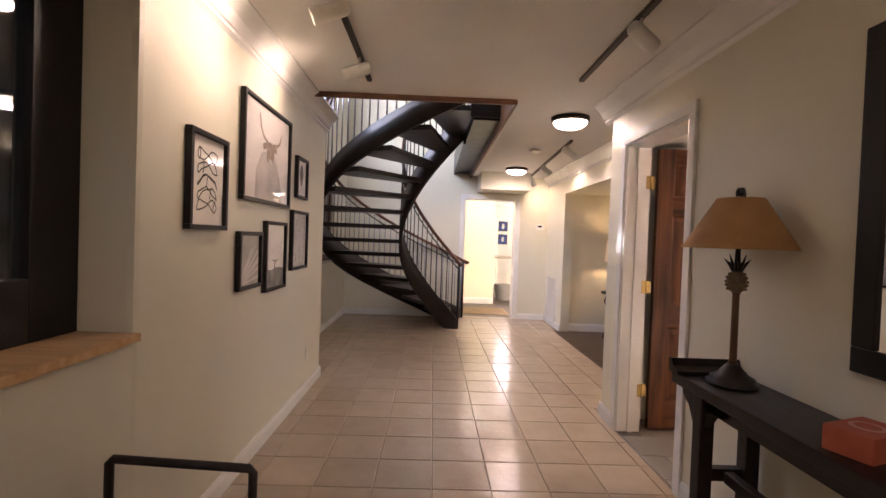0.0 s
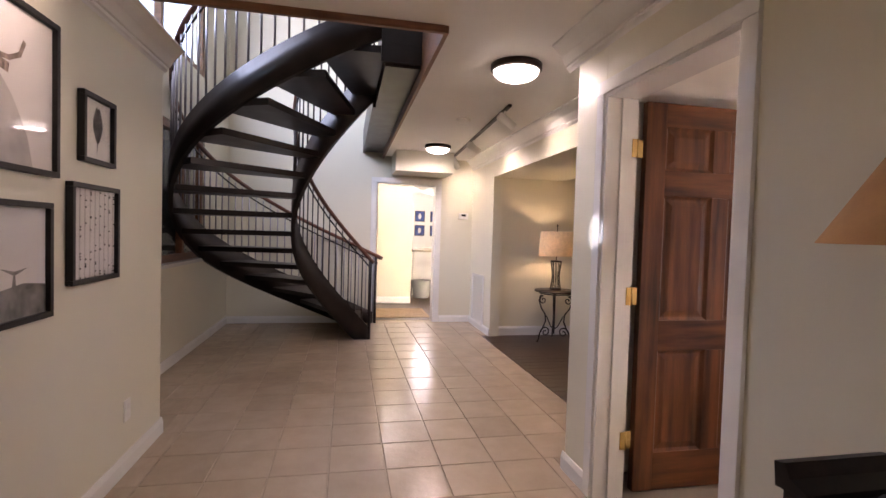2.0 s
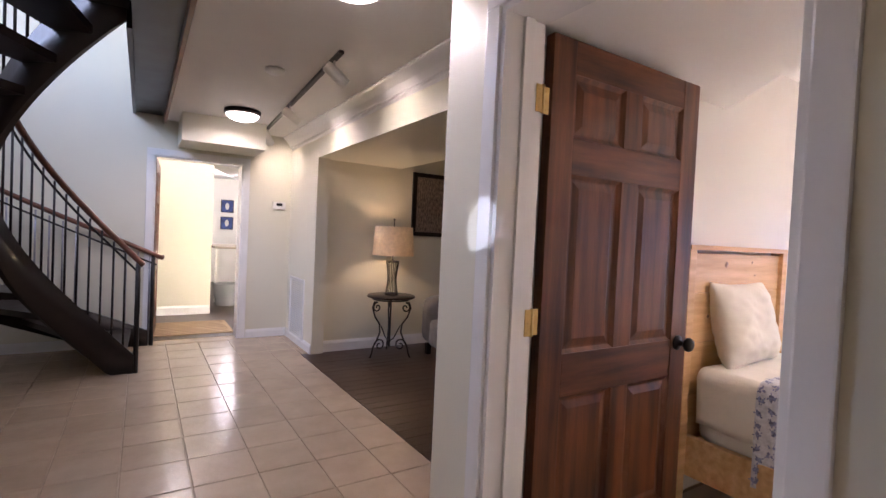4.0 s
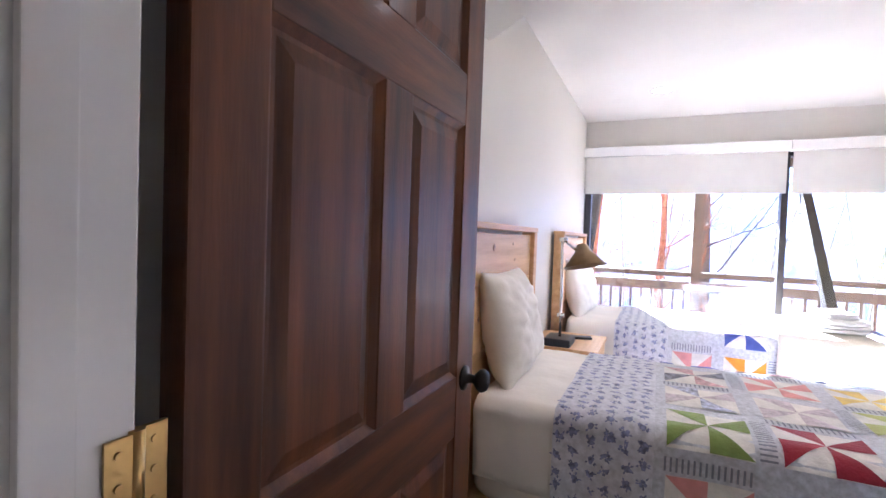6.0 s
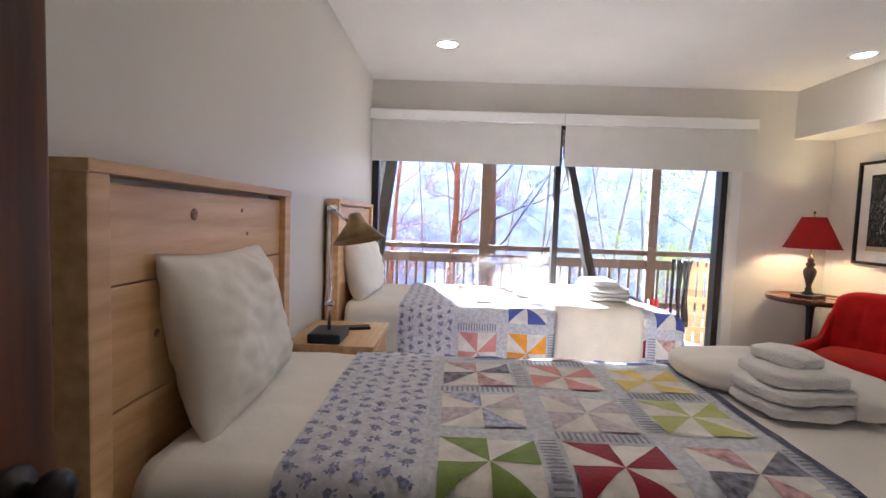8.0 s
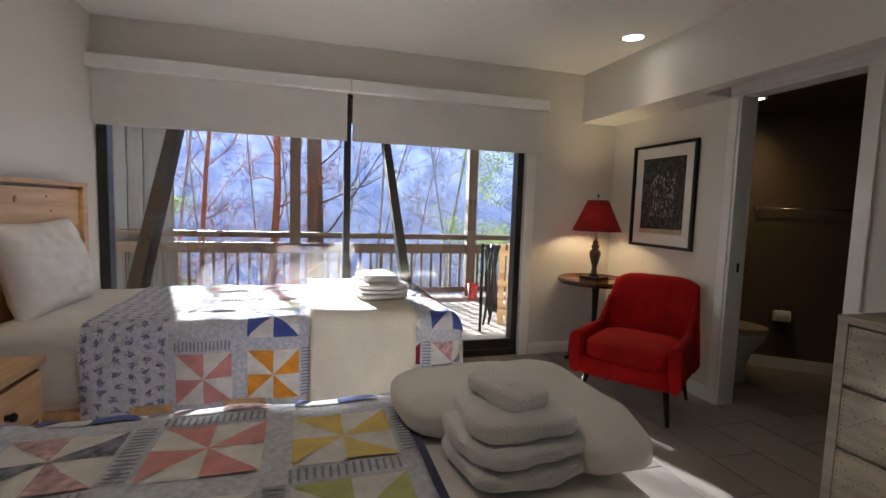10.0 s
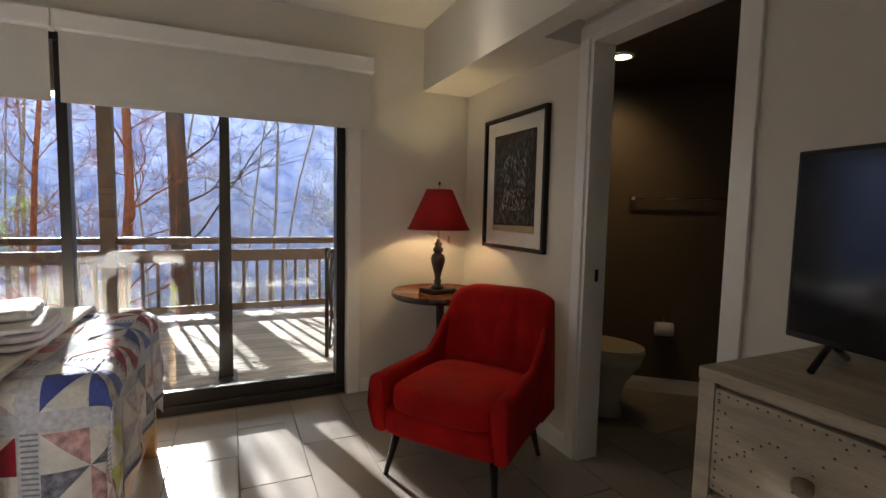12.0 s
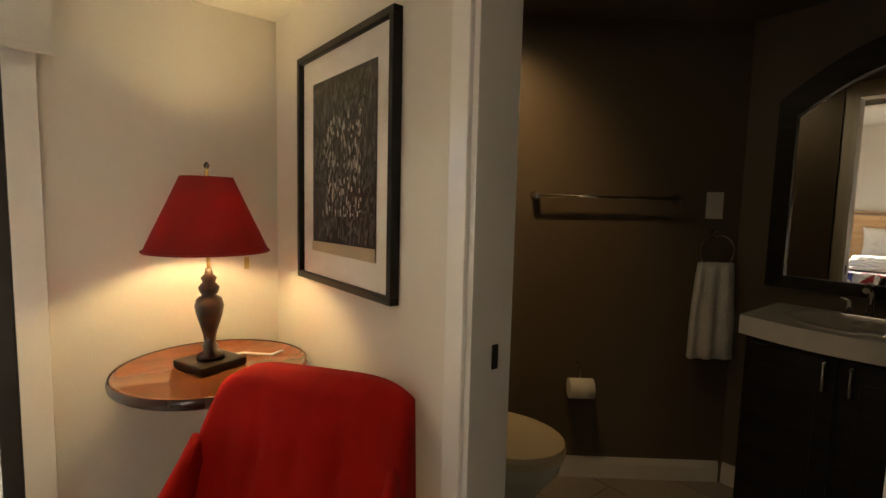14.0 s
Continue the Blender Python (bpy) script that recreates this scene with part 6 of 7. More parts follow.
folded_towel(pose(5.25, 2.33, 0.835, 0, 0, 10), 0.28, 0.20, 0.04, "folded white hand towel on the far bed", 21, 1)


# ---- nightstand ----
ns = thing("nightstand", pose(4.385, 3.85, 0), "pine nightstand with one drawer between the beds", "nightstand")
part("tabletop", B(-0.25, 0.25, -0.20, 0.20, 0.635, 0.662, bevel=0.004), PINE, ns)
part("drawer", B(-0.225, 0.225, -0.192, -0.172, 0.44, 0.615, bevel=0.004), PINE, ns)
part("knob", LA([(0.010, 0), (0.010, 0.012), (0.016, 0.02), (0.012, 0.028)], n=14), BLACK, ns, at=pose(0, -0.192, 0.53, 90))
for x0, x1 in ((-0.24, -0.222), (0.222, 0.24)):
    part("side_panel", B(x0, x1, -0.18, 0.19, 0.0, 0.635), PINE, ns)
part("shelf", B(-0.222, 0.222, -0.17, 0.19, 0.14, 0.16), PINE, ns)
part("back_panel", B(-0.222, 0.222, 0.175, 0.19, 0.16, 0.635), PINE, ns)
tl = thing("desk_lamp", pose(4.245, 3.88, 0.662, 0, 0, 0), "brass-shaded reading lamp with a dark square base", "lamp")
part("base", B(-0.10, 0.10, -0.075, 0.075, 0, 0.045, bevel=0.012), mat("dark_blue_metal", (0.03, 0.04, 0.06), 0.35, 0.3), tl)
part("stem", T([(0, 0, 0.04), (0.0, 0.0, 0.20), (0.01, 0.01, 0.62)], 0.008, n=8), CHROME, tl)
part("joint", T([(0, -0.02, 0.17), (0, 0.02, 0.17)], 0.014, n=10), CHROME, tl)
part("joint", T([(0.01, -0.02, 0.615), (0.01, 0.025, 0.615)], 0.014, n=10), CHROME, tl)
part("arm", T([(0.01, 0.01, 0.615), (0.04, -0.04, 0.575), (0.07, -0.09, 0.535)], 0.007, n=8), CHROME, tl)
bm = LA([(0.022, 0.05), (0.030, 0.045), (0.050, 0.0), (0.125, -0.085), (0.122, -0.085), (0.047, -0.002), (0.02, 0.04)], n=28, cap=False)
part("shade", bm, mat("aged_brass_shade", (0.30, 0.21, 0.11), 0.35, 0.85, var=0.15, scale=12), tl, "aged brass cone shade", at=pose(0.08, -0.10, 0.545, -12, 8, 0))
ph = thing("remote_control", pose(4.46, 3.80, 0.662, 0, 0, 20), "flat black remote on the nightstand", "remote")
part("body", B(-0.03, 0.03, -0.075, 0.075, 0, 0.016, bevel=0.005), BLACK, ph)


# ---- armchair ----
def armchair(m):
    c = thing("armchair", m, "red velvet mid-century armchair on black tapered legs", "chair")
    part("seat_base", SB(-0.32, 0.32, -0.33, 0.28, 0.20, 0.34, power=7, n=10), RED, c)
    part("seat_cushion", SB(-0.265, 0.265, -0.345, 0.22, 0.315, 0.45, power=5, n=12, rough=0.004), RED, c)
    bm = bmesh.new()
    n, mrow = 40, 28
    for s in (0, 1):
        g = []
        for i in range(n + 1):
            row = []
            for j in range(mrow + 1):
                u, v = 2 * i / n - 1, j / mrow
                half = 0.335 - 0.055 * v
                z = 0.24 + v * 0.58 - 0.055 * abs(u) ** 5 * v ** 3
                y = 0.20 + 0.16 * v + (0.10 * (1 - 0.4 * v) if s else 0.0)
                k = (1 - abs(u) ** 7) ** 0.5 * (1 - abs(2 * v - 1) ** 12) ** 0.5
                y -= (0.035 * k * (1 - u * u * 0.8) if not s else -0.02 * k)
                if not s:
                    for tu, tv in ((-0.4, 0.66), (0.0, 0.66), (0.4, 0.66), (-0.4, 0.40), (0, 0.40), (0.4, 0.40)):
                        d2 = ((u - tu) / 0.10) ** 2 + ((v - tv) / 0.055) ** 2
                        y += 0.016 * math.exp(-d2)
                    for tu in (-0.4, 0.0, 0.4):
                        y += 0.011 * math.exp(-((u - tu) / 0.05) ** 2) * max(0.0, math.sin(math.pi * v)) ** 0.5
                if not s:
                    y -= 0.10 * max(0.0, abs(u) - 0.72) / 0.28 * (1 - v) ** 0.8
                row.append(bm.verts.new((u * half, y, z)))
            g.append(row)
        for i in range(n):
            for j in range(mrow):
                bm.faces.new((g[i][j], g[i + 1][j], g[i + 1][j + 1], g[i][j + 1])).smooth = True
    bmesh.ops.bridge_loops(bm, edges=[e for e in bm.edges if e.is_boundary])
    recalc(bm)
    for f in bm.faces:
        f.smooth = True
    part("backrest", bm, RED, c, "tufted red velvet backrest")
    for s in (-1, 1):
        bm = bmesh.new()
        rows = []
        for k in range(15):
            f = k / 14
            y = -0.34 + 0.60 * f
            top = 0.485 + 0.02 * f + 0.20 * max(0, f - 0.72) ** 1.2 / 0.28
            low = 0.21
            x0, x1 = 0.262, 0.338 - 0.035 * f
            ring = []
            for q in range(16):
                a = 2 * math.pi * q / 16
                ca, sa = math.cos(a), math.sin(a)
                px = (x0 + x1) / 2 + (x1 - x0) / 2 * math.copysign(abs(ca) ** 0.55, ca)
                pz = (top + low) / 2 + (top - low) / 2 * math.copysign(abs(sa) ** 0.35, sa)
                yy = y - 0.03 * (1 - f) * (0.5 - abs((pz - low) / (top - low) - 0.5)) + 0.06 * (1 - f) * max(0, 0.45 - (pz - low) / (top - low))
                ring.append(bm.verts.new((s * px, yy, pz)))
            rows.append(ring)
        for a, b in zip(rows, rows[1:]):
            for q in range(16):
                bm.faces.new((a[q], a[(q + 1) % 16], b[(q + 1) % 16], b[q])).smooth = True
        bm.faces.new(rows[0])
        bm.faces.new(rows[-1])
        recalc(bm)
        part("armrest", bm, RED, c)
    for sx, sy in ((-1, -1), (1, -1), (-1, 1), (1, 1)):
        part("leg", T([(sx * 0.24, sy * 0.22 - 0.02, 0.22), (sx * 0.275, sy * 0.275 - 0.02, 0.0)], [0.020, 0.011], n=12), BLACK, c)
    return c


armchair(pose(5.175, 0.58, 0, 0, 0, 216))


# ---- round table and red lamp ----
CHERRY = mat("cherry_wood", (0.20, 0.060, 0.020), 0.19, var=0.14, scale=5, bump=0.02, stretch=(6, 1, 1), coat=0.35)
CHERRY_EDGE = mat("dark_cherry_edge", (0.055, 0.018, 0.010), 0.3, var=0.2, scale=6, coat=0.3)
rt = thing("side_table", pose(5.94, 0.40, 0), "round polished wooden pedestal table with a raised rim", "table")
part("tabletop", LA([(0.28, 0.672), (0.300, 0.680), (0.308, 0.695), (0.305, 0.712), (0.295, 0.712), (0.288, 0.702), (0.002, 0.700)], n=48), CHERRY, rt)
part("edge_band", LA([(0.300, 0.676), (0.311, 0.684), (0.313, 0.698), (0.308, 0.7135)], n=48, cap=False), CHERRY_EDGE, rt)
part("pedestal", LA([(0.030, 0.03), (0.034, 0.06), (0.022, 0.10), (0.020, 0.40), (0.028, 0.62), (0.060, 0.672)], n=20), BLACK, rt)
for k in range(3):
    part("foot", T([(0.02, 0, 0.09), (0.12, 0, 0.06), (0.22, 0, 0.015)], [0.022, 0.018, 0.013], n=8), BLACK, rt, at=pose(0, 0, 0, 0, 0, 120 * k + 60))
rl = thing("table_lamp", pose(5.965, 0.41, 0.702), "turned dark wood lamp with a lit red cone shade", "lamp")
part("plinth", B(-0.085, 0.085, -0.085, 0.085, 0, 0.028, bevel=0.008), ESPRESSO, rl, at=pose(0, 0, 0, 0, 0, 20))
part("column", LA([(0.045, 0.028), (0.040, 0.045), (0.022, 0.055), (0.026, 0.075), (0.018, 0.085), (0.022, 0.115), (0.042, 0.185), (0.047, 0.215), (0.040, 0.240), (0.024, 0.252), (0.032, 0.268), (0.034, 0.280), (0.020, 0.296), (0.026, 0.312), (0.014, 0.325), (0.010, 0.345)], n=24), mat("dark_turned_wood", (0.06, 0.035, 0.022), 0.35, var=0.3, scale=10, coat=0.3), rl)
part("stem", T([(0, 0, 0.34), (0, 0, 0.69)], 0.006, n=8), BRASS, rl)
part("shade", LA([(0.195, 0.405), (0.082, 0.655), (0.080, 0.655), (0.193, 0.405)], n=40, cap=False), mat("red_shade", (0.22, 0.007, 0.006), 0.8, var=0.06, scale=14, bump=0.1, fine=200, through_light=0.36), rl, "glowing red fabric cone shade")
part("shade_trim", T([(0.196 * math.cos(2 * math.pi * k / 36), 0.196 * math.sin(2 * math.pi * k / 36), 0.406) for k in range(36)], 0.004, n=6, closed=True), mat("red_trim", (0.25, 0.01, 0.01), 0.8), rl)
part("finial", LA([(0.005, 0.68), (0.010, 0.692), (0.004, 0.705)], n=10), IRON, rl)
part("bulb", LA([(0.012, 0.46), (0.028, 0.50), (0.026, 0.53), (0.004, 0.545)], n=14), BULB, rl)
lamp("POINT", (5.965, 0.41, 0.702 + 0.52), 7.5, (1.0, 0.76, 0.36), 0.04)
cord = thing("lamp_cord", pose(6.0, 0.3, 0.702), "pale lamp cord trailing across the table", "cord")
part("cable", T([(0.02, 0.04, 0.01), (0.03, -0.02, 0.006), (-0.04, -0.10, 0.004), (-0.02, -0.15, 0.006)], 0.004, n=6), PAPER, cord)
plate(pose(6.258, 0.20, 1.02, 0, 0, 90), "door_stop", "small brass hook on the wall beside the lamp", 0.02, 0.05, BRASS)
part("hook", T([(0, -0.005, 0), (0, -0.05, 0.005), (0.0, -0.06, -0.01)], 0.004, n=6), BRASS, bpy.data.objects["door_stop"])


# ---- dresser and television ----
def dresser(m):
    d = thing("dresser", m, "whitewashed dresser with nailhead-patterned drawer fronts", "dresser")
    w, dp, h = 1.10, 0.51, 0.87
    part("carcass", B(-w / 2 + 0.01, w / 2 - 0.01, -dp / 2 + 0.02, dp / 2, 0.06, h - 0.03, bevel=0.004), DRESSER, d)
    part("tabletop", B(-w / 2, w / 2, -dp / 2 - 0.004, dp / 2, h - 0.03, h, bevel=0.005), DRESSER, d)
    for s in (-1, 1):
        part("stile", B(s * (w / 2 - 0.02) - 0.02, s * (w / 2 - 0.02) + 0.02, -dp / 2, -dp / 2 + 0.02, 0.0, h - 0.03, bevel=0.003), DRESSER, d)
    for k in range(3):
        z0, z1 = 0.075 + k * 0.257, 0.315 + k * 0.257
        dr = part("drawer", B(-w / 2 + 0.045, w / 2 - 0.045, -dp / 2 - 0.002, -dp / 2 + 0.02, z0, z1, bevel=0.003), DRESSER, d)
        nails = bmesh.new()
        x0, x1 = -w / 2 + 0.055, w / 2 - 0.055
        pts = []
        n = 46
        for i in range(n + 1):
            x = x0 + (x1 - x0) * i / n
            pts += [(x, z0 + 0.010), (x, z1 - 0.010)]
        for i in range(1, 11):
            z = z0 + 0.010 + (z1 - z0 - 0.02) * i / 11
            pts += [(x0, z), (x1, z)]
        for i in range(60):
            a = i / 60
            x = x0 + (x1 - x0) * a
            zm, amp = (z0 + z1) / 2, (z1 - z0) * 0.40
            pts += [(x, zm + amp * (2 * abs((a * 4) % 1 * 2 - 1) - 1)), (x, zm - amp * (2 * abs((a * 4) % 1 * 2 - 1) - 1) * 0.55)]
        for x, z in pts:
            lathe_at = [nails.verts.new((x + 0.003 * math.cos(q), -dp / 2 - 0.002, z + 0.003 * math.sin(q))) for q in (0, 1.05, 2.09, 3.14, 4.19, 5.24)]
            tip = nails.verts.new((x, -dp / 2 - 0.0055, z))
            for q in range(6):
                nails.faces.new((lathe_at[q], lathe_at[(q + 1) % 6], tip))
        recalc(nails)
        tagged(part("nailhead_pattern", nails, NAIL, d, "rows of antique nailheads"), kind="stuff")
        for s in (-1, 1):
            part("knob", LA([(0.008, 0), (0.008, 0.012), (0.019, 0.020), (0.021, 0.028), (0.012, 0.036)], n=16), NAIL, dr, "dark round knob", at=pose(s * 0.30, -dp / 2 - 0.002, (z0 + z1) / 2, 90))
    return d


dresser(pose(3.405, 0.348, 0, 0, 0, 180))
tv = thing("television", pose(3.53, 0.37, 0.87, 0, 0, 171), "black flat television on splayed feet on the dresser", "television")
part("case", B(-0.40, 0.40, -0.02, 0.03, 0.055, 0.52, bevel=0.006), BLACK, tv)
part("screen", B(-0.390, 0.390, -0.0235, -0.019, 0.072, 0.508), SCREEN, tv, "glossy dark screen")
for s in (-1, 1):
    part("foot", T([(s * 0.30, 0, 0.06), (s * 0.27, -0.10, 0.008)], 0.008, n=8), BLACK, tv)
    part("foot", T([(s * 0.30, 0, 0.06), (s * 0.33, 0.10, 0.008)], 0.008, n=8), BLACK, tv)


# ---- recessed lights ----
# the third one (3.5, 3.0) is unseen, added to brighten the nearer bed
for x, y, watts, cone in ((5.37, 3.40, 2.0, 110), (5.36, 0.63, 2.6, 100), (3.5, 3.0, 3.5, 125)):
    d = thing("recessed_light", pose(x, y, 2.43), "lit round recessed ceiling light with a white trim", "light", "recessed lights")
    part("trim_ring", LA([(0.085, -0.001), (0.085, -0.006), (0.068, -0.009), (0.064, -0.002)], n=32, cap=False), TRIM, d)
    part("lens", LA([(0.066, -0.003), (0.002, -0.004)], n=32, cap=False), glow_mat("downlight_glow", (1.0, 0.90, 0.74), 4.0), d)
    lamp("SPOT", (x, y, 2.41), watts, (1.0, 0.80, 0.55), 0.05, None, cone, 0.9)


# ---- bathroom ----
def toilet(m):
    t = thing("toilet", m, "white porcelain toilet with a closed seat", "toilet")
    bm = bmesh.new()
    rows = []
    for rx, ry, yo, z in ((0.11, 0.22, 0.05, 0.0), (0.10, 0.20, 0.05, 0.10), (0.12, 0.20, 0.02, 0.22), (0.17, 0.24, -0.02, 0.33), (0.185, 0.255, -0.02, 0.385), (0.17, 0.24, -0.02, 0.392)):
        rows.append([bm.verts.new((rx * math.cos(2 * math.pi * k / 28), yo + ry * math.sin(2 * math.pi * k / 28), z)) for k in range(28)])
    for a, b in zip(rows, rows[1:]):
        for k in range(28):
            bm.faces.new((a[k], a[(k + 1) % 28], b[(k + 1) % 28], b[k])).smooth = True
    bm.faces.new(rows[0][::-1])
    bm.faces.new(rows[-1])
    part("bowl", bm, PORCELAIN, t)
    for nm, z0, z1, s in (("seat", 0.393, 0.412, 1.0), ("lid", 0.413, 0.432, 0.985)):
        part(nm, P([(0.19 * s * math.cos(2 * math.pi * k / 32), -0.02 + 0.262 * s * math.sin(2 * math.pi * k / 32)) for k in range(32)], "z", z0, z1), mat("cream_seat", (0.74, 0.64, 0.46), 0.25, var=0.03, bump=0), t)
    part("tank", SB(-0.21, 0.21, 0.24, 0.44, 0.36, 0.74, power=8, n=8), PORCELAIN, t)
    part("tank_lid", B(-0.225, 0.225, 0.225, 0.45, 0.74, 0.775, bevel=0.01), PORCELAIN, t)
    part("flush_lever", T([(-0.16, 0.235, 0.66), (-0.16, 0.215, 0.66), (-0.09, 0.212, 0.655)], 0.007, n=8), CHROME, t)


toilet(pose(5.44, -0.456, 0, 0, 0, -65))


def on_diagonal(s, z):
    """A place s metres along the angled wall, y pointing into the room."""
    return pose(5.06 + 0.639 * s, -1.62 + 0.769 * s, z, 0, 0, 50.3)


def towel_bar():
    t = thing("towel_bar", on_diagonal(0.614, 1.335), "brushed metal towel bar on the dark wall", "towel bar")
    part("bar", T([(-0.32, 0.06, 0), (0.32, 0.06, 0)], 0.008, n=10), CHROME, t)
    for s in (-1, 1):
        part("bracket", T([(s * 0.32, 0.0, 0), (s * 0.32, 0.07, 0)], [0.022, 0.012], n=14), CHROME, t)


towel_bar()
plate(on_diagonal(0.12, 1.31) @ pose(0, 0, 0, 0, 0, 180), "wall_outlet", "ivory outlet above the towel ring", 0.075, 0.12, None, ((0, 0, 0.03, 0.06),))
tr = thing("towel_ring", on_diagonal(0.115, 1.18), "round metal towel ring on the dark wall", "towel ring")
part("bracket", T([(0, 0, 0), (0, 0.05, 0)], [0.020, 0.012], n=14), CHROME, tr)
part("ring", T([(0.075 * math.sin(2 * math.pi * k / 28), 0.045, -0.075 + 0.075 * math.cos(2 * math.pi * k / 28)) for k in range(28)], 0.005, n=8, closed=True), CHROME, tr)
ht = thing("hand_towel", on_diagonal(0.12, 0.615) @ pose(0, 0.045, 0), "white hand towel hanging from the ring", "towel", "folded white towels")
bm = bmesh.new()
g = []
for i in range(13):
    row = []
    for j in range(17):
        u, v = i / 12 - 0.5, j / 16
        wdt = 0.20 - 0.05 * v ** 2
        row.append(bm.verts.new((u * wdt, 0.022 + 0.010 * math.sin(u * 16) * (1 - 0.3 * v) + 0.008 * noise.noise(Vector((u * 4, v * 4, 3))), v * 0.44)))
    g.append(row)
for i in range(12):
    for j in range(16):
        bm.faces.new((g[i][j], g[i + 1][j], g[i + 1][j + 1], g[i][j + 1])).smooth = True
ex = bmesh.ops.extrude_face_region(bm, geom=list(bm.faces))
bmesh.ops.translate(bm, vec=(0, -0.035, 0.0), verts=[e for e in ex["geom"] if isinstance(e, bmesh.types.BMVert)])
recalc(bm)
part("terry", bm, TOWEL, ht)
tp = thing("toilet_roll", on_diagonal(0.70, 0.46), "white paper roll on a metal holder", "toilet paper")
part("holder", T([(0.0, 0, 0.10), (0.0, 0.05, 0.10), (0.0, 0.06, 0.02), (-0.03, 0.065, 0.0)], 0.007, n=8), CHROME, tp)
part("roll", T([(-0.055, 0.07, 0), (0.055, 0.07, 0)], 0.046, n=24), PAPER, tp)
van = thing("vanity", pose(4.57, -1.61, 0), "espresso bathroom vanity with two doors", "vanity")
part("body", B(-0.28, 0.28, 0.01, 0.43, 0.08, 0.83, bevel=0.004), ESPRESSO, van)
part("plinth", B(-0.26, 0.26, 0.01, 0.39, 0, 0.08), ESPRESSO, van)
for s in (-1, 1):
    dd = part("door", B(min(0.006 * s, 0.262 * s), max(0.006 * s, 0.262 * s), 0.43, 0.448, 0.12, 0.81, bevel=0.004), ESPRESSO, van)
    part("inset", B(min(0.055 * s, 0.215 * s), max(0.055 * s, 0.215 * s), 0.448, 0.452, 0.18, 0.75, bevel=0.003), ESPRESSO, dd)
    part("handle", T([(0.035 * s, 0.447, 0.70), (0.035 * s, 0.475, 0.705), (0.035 * s, 0.475, 0.795), (0.035 * s, 0.447, 0.80)], 0.006, n=8), CHROME, dd, "chrome bar handle")
sk = thing("sink_top", pose(4.57, -1.61, 0.83), "cream ceramic sink top with a bowed front", "sink")
out = [(-0.31, 0.005), (0.31, 0.005), (0.31, 0.42)] + [(0.31 - 0.62 * k / 12, 0.42 + 0.07 * math.sin(math.pi * k / 12)) for k in range(1, 12)] + [(-0.31, 0.42)]
bm = bmesh.new()
prism(bm, out, "z", 0.0, 0.07)
part("counter", bm, PORCELAIN, sk)
part("basin", LA([(0.215, 0.073), (0.200, 0.078), (0.185, 0.0735), (0.12, 0.0722), (0.02, 0.0715)], cx=0, cy=0.24, n=36, cap=False), PORCELAIN, sk)
part("drain", LA([(0.022, 0.0725), (0.020, 0.076), (0.002, 0.076)], cx=0, cy=0.24, n=18), CHROME, sk)
fc = thing("faucet", pose(4.57, -1.53, 0.90), "dark two-handled faucet on the sink", "faucet")
part("spout", T([(0, 0, 0), (0, 0.0, 0.10), (0, 0.04, 0.13), (0, 0.10, 0.115)], 0.011, n=10), CHROME, fc)
part("base_plate", B(-0.08, 0.08, -0.022, 0.022, 0, 0.012, bevel=0.004), CHROME, fc)
for s in (-1, 1):
    part("handle", T([(s * 0.06, 0, 0.01), (s * 0.06, 0, 0.06), (s * 0.085, 0.01, 0.075)], 0.009, n=10), CHROME, fc)
mm = thing("vanity_mirror", pose(4.53, -1.615, 0.97), "dark arched-top framed mirror above the vanity", "mirror")
arch = [(-0.40 + 0.80 * k / 20, 0.78 + 0.20 * math.sin(math.pi * k / 20)) for k in range(21)]
inner = [(-0.335 + 0.67 * k / 20, 0.71 + 0.16 * math.sin(math.pi * k / 20)) for k in range(21)]
bm = bmesh.new()
ol = [(-0.40, 0.0)] + arch + [(0.40, 0.0)]
il = [(-0.335, 0.05)] + inner + [(0.335, 0.05)]
lay = {}
for y in (0.002, 0.035):
    lay[y] = ([bm.verts.new((u, y, v)) for u, v in ol], [bm.verts.new((u, y, v)) for u, v in il])
n = len(ol)
for i in range(n):
    j = (i + 1) % n
    bm.faces.new((lay[0.035][0][i], lay[0.035][0][j], lay[0.035][1][j], lay[0.035][1][i]))
    bm.faces.new((lay[0.002][0][i], lay[0.002][0][j], lay[0.035][0][j], lay[0.035][0][i]))
    bm.faces.new((lay[0.002][1][i], lay[0.002][1][j], lay[0.035][1][j], lay[0.035][1][i]))
recalc(bm)
part("frame", bm, ESPRESSO, mm)
part("glass", P([(u, v) for u, v in il], "y", 0.006, 0.014), MIRROR, mm, "silvered mirror glass")
bl = thing("recessed_light", pose(5.32, -0.42, 2.12), "lit recessed light in the dark bathroom ceiling", "light", "recessed lights")
part("trim_ring", LA([(0.07, -0.001), (0.07, -0.006), (0.052, -0.009), (0.05, -0.002)], n=28, cap=False), WHITE_METAL, bl)
part("lens", LA([(0.052, -0.003), (0.002, -0.004)], n=28, cap=False), glow_mat("bath_glow", (1.0, 0.80, 0.50), 10.0), bl)
lamp("SPOT", (5.32, -0.42, 2.10), 4.5, (1.0, 0.62, 0.26), 0.04, (5.80, -0.72, 1.35), 95, 0.9)


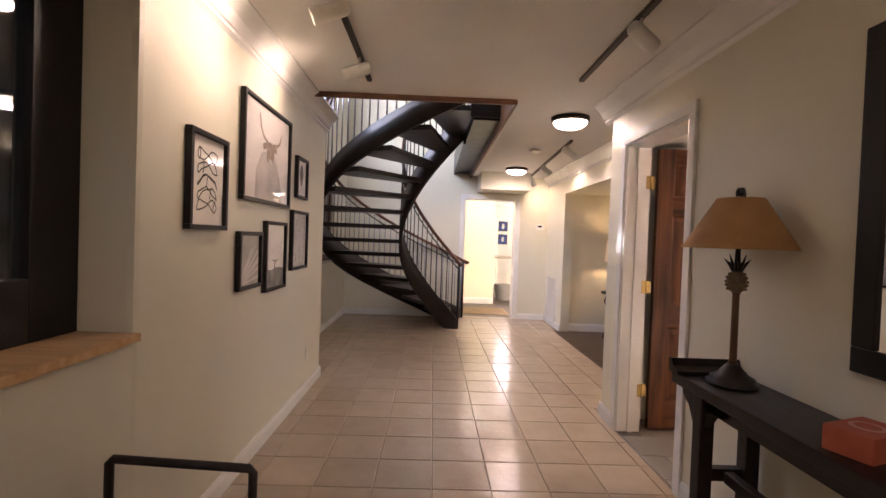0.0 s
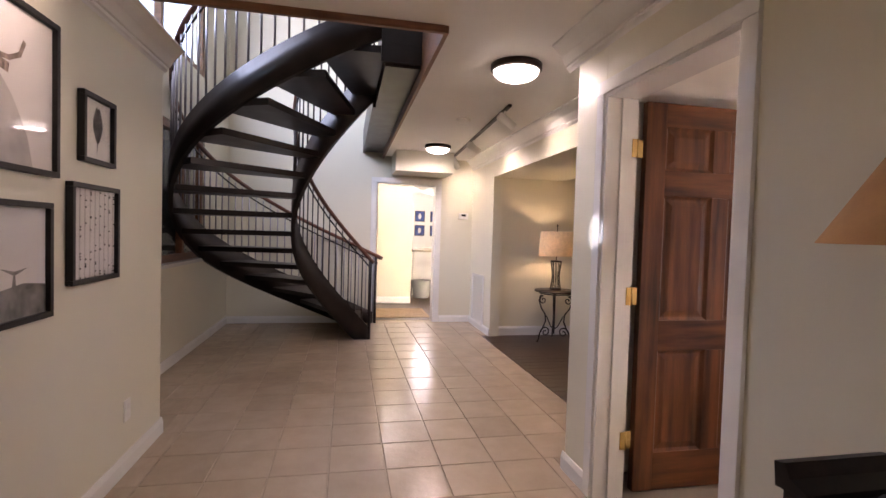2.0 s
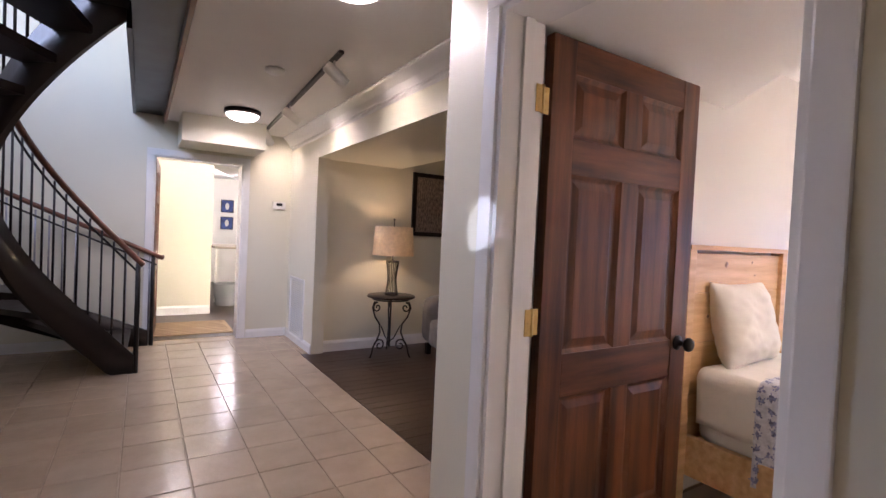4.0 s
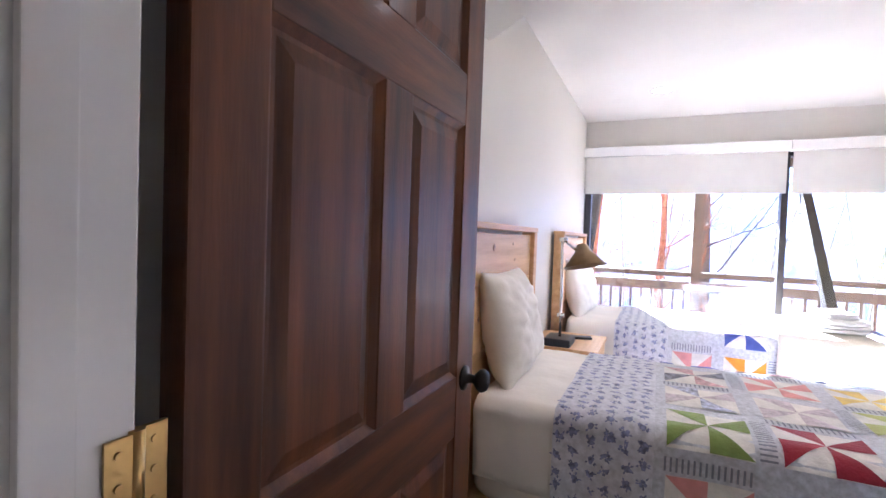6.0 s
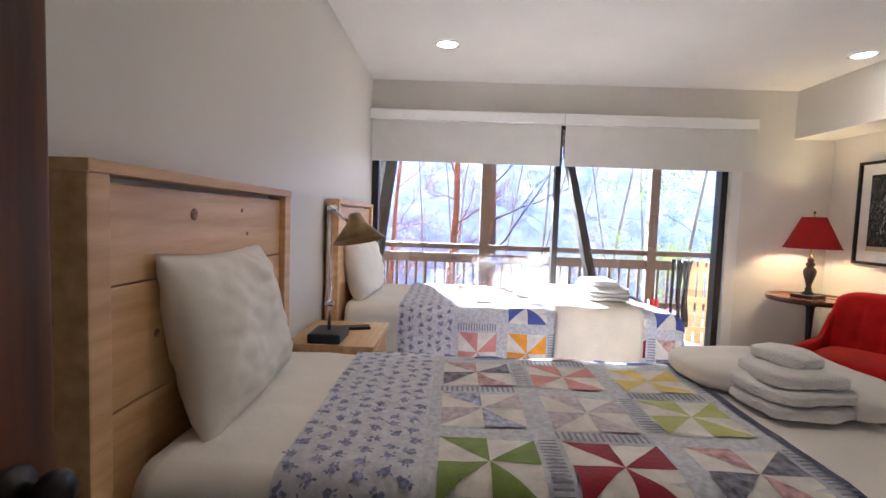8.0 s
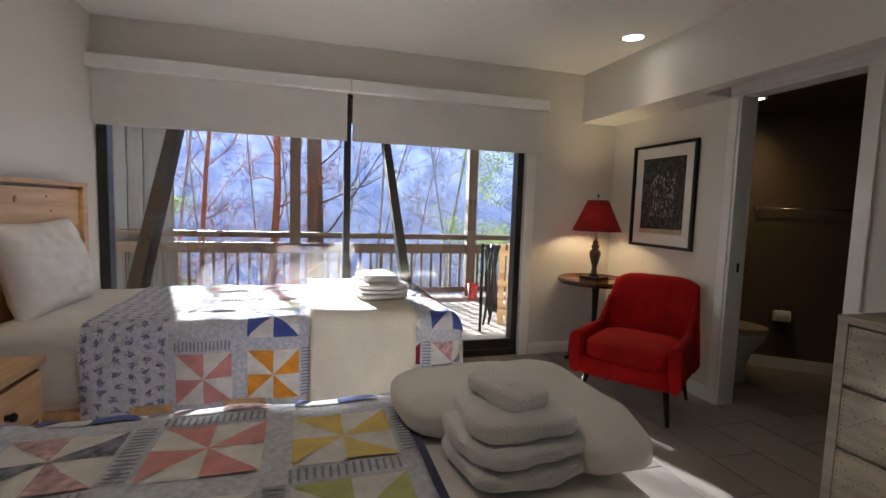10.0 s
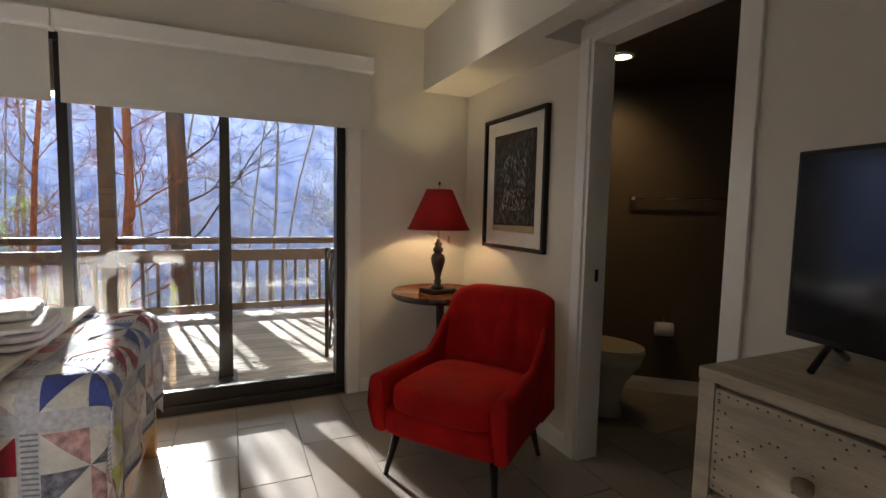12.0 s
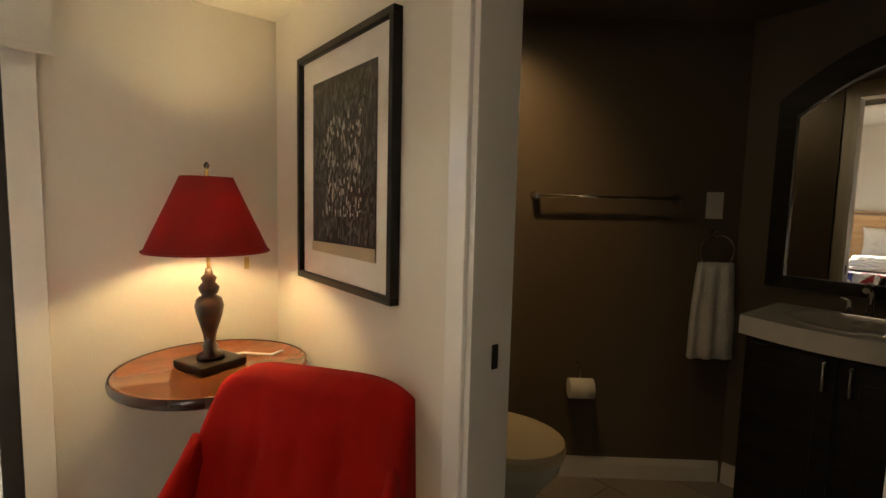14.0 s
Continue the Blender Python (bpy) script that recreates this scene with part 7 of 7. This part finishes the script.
# ---- floor pieces ----
def tile_mesh(name, w, d, material, seed):
    rng = random.Random(seed)
    bm = B(-w / 2, w / 2, -d / 2, d / 2, -0.01, 0.0)
    bmesh.ops.bevel(bm, geom=[e for e in bm.edges if all(v.co.z > -0.001 for v in e.verts)], offset=0.0012 if w > 0.5 else 0.003, segments=1, affect="EDGES")
    for v in bm.verts:
        v.co.z += rng.uniform(-0.0006, 0.0006)
    me = bpy.data.meshes.new(name)
    bm.to_mesh(me)
    bm.free()
    me.materials.append(material)
    return me


def lay_tiles(parent, name, x0, x1, y0, y1, ox, oy, px, py, gap, material, avoid=lambda x, y: False, stagger=0.0):
    kinds = [tile_mesh(name, px - gap, py - gap, material, s) for s in range(4)]
    rng = random.Random(11)
    j = math.floor((y0 - oy) / py)
    while oy + j * py < y1:
        i = math.floor((x0 - ox) / px) - 1
        while ox + i * px < x1:
            a0, a1 = ox + i * px + stagger * px * (j % 2), ox + (i + 1) * px + stagger * px * (j % 2)
            b0, b1 = oy + j * py, oy + (j + 1) * py
            ca0, ca1, cb0, cb1 = max(a0, x0), min(a1, x1), max(b0, y0), min(b1, y1)
            if ca1 - ca0 > 0.02 and cb1 - cb0 > 0.02 and not avoid((ca0 + ca1) / 2, (cb0 + cb1) / 2):
                t = new(name, kinds[rng.randrange(4)])
                t.parent = parent
                t.matrix_local = pose((ca0 + ca1) / 2, (cb0 + cb1) / 2, rng.uniform(-0.0005, 0.0005)) @ Matrix.Diagonal(((ca1 - ca0 - gap) / (px - gap), (cb1 - cb0 - gap) / (py - gap), 1, 1))
            i += 1
        j += 1


HALL_FLOOR = bpy.data.objects["floor_hall"]
for x0, x1, y0, y1 in ((-0.865, 1.525, 0.65, 4.28), (1.53, 2.045, 4.145, 4.28), (-0.865, 2.045, 4.28, 8.64), (2.05, 2.135, 7.665, 8.64), (-1.33, -0.865, 4.97, 8.64)):
    lay_tiles(HALL_FLOOR, "tile", x0, x1, y0, y1, 0.52, 4.28, 0.315, 0.33, 0.006, TILE)
lay_tiles(bpy.data.objects["floor_bedroom"], "tile", 1.54, 6.25, -1.60, 4.05, 5.65, 1.60, 0.61, 0.305, 0.005, TILE_BED, lambda x, y: (x < 1.7 and (y < 2.95 or y > 3.8)) or (y < 0.07 and x < 3.3), 0.5)
lay_tiles(bpy.data.objects["floor_living"], "plank", 2.05, 4.99, 4.15, 7.65, 2.05, 4.15, 1.2, 0.115, 0.002, DARK_FLOOR, stagger=0.37)
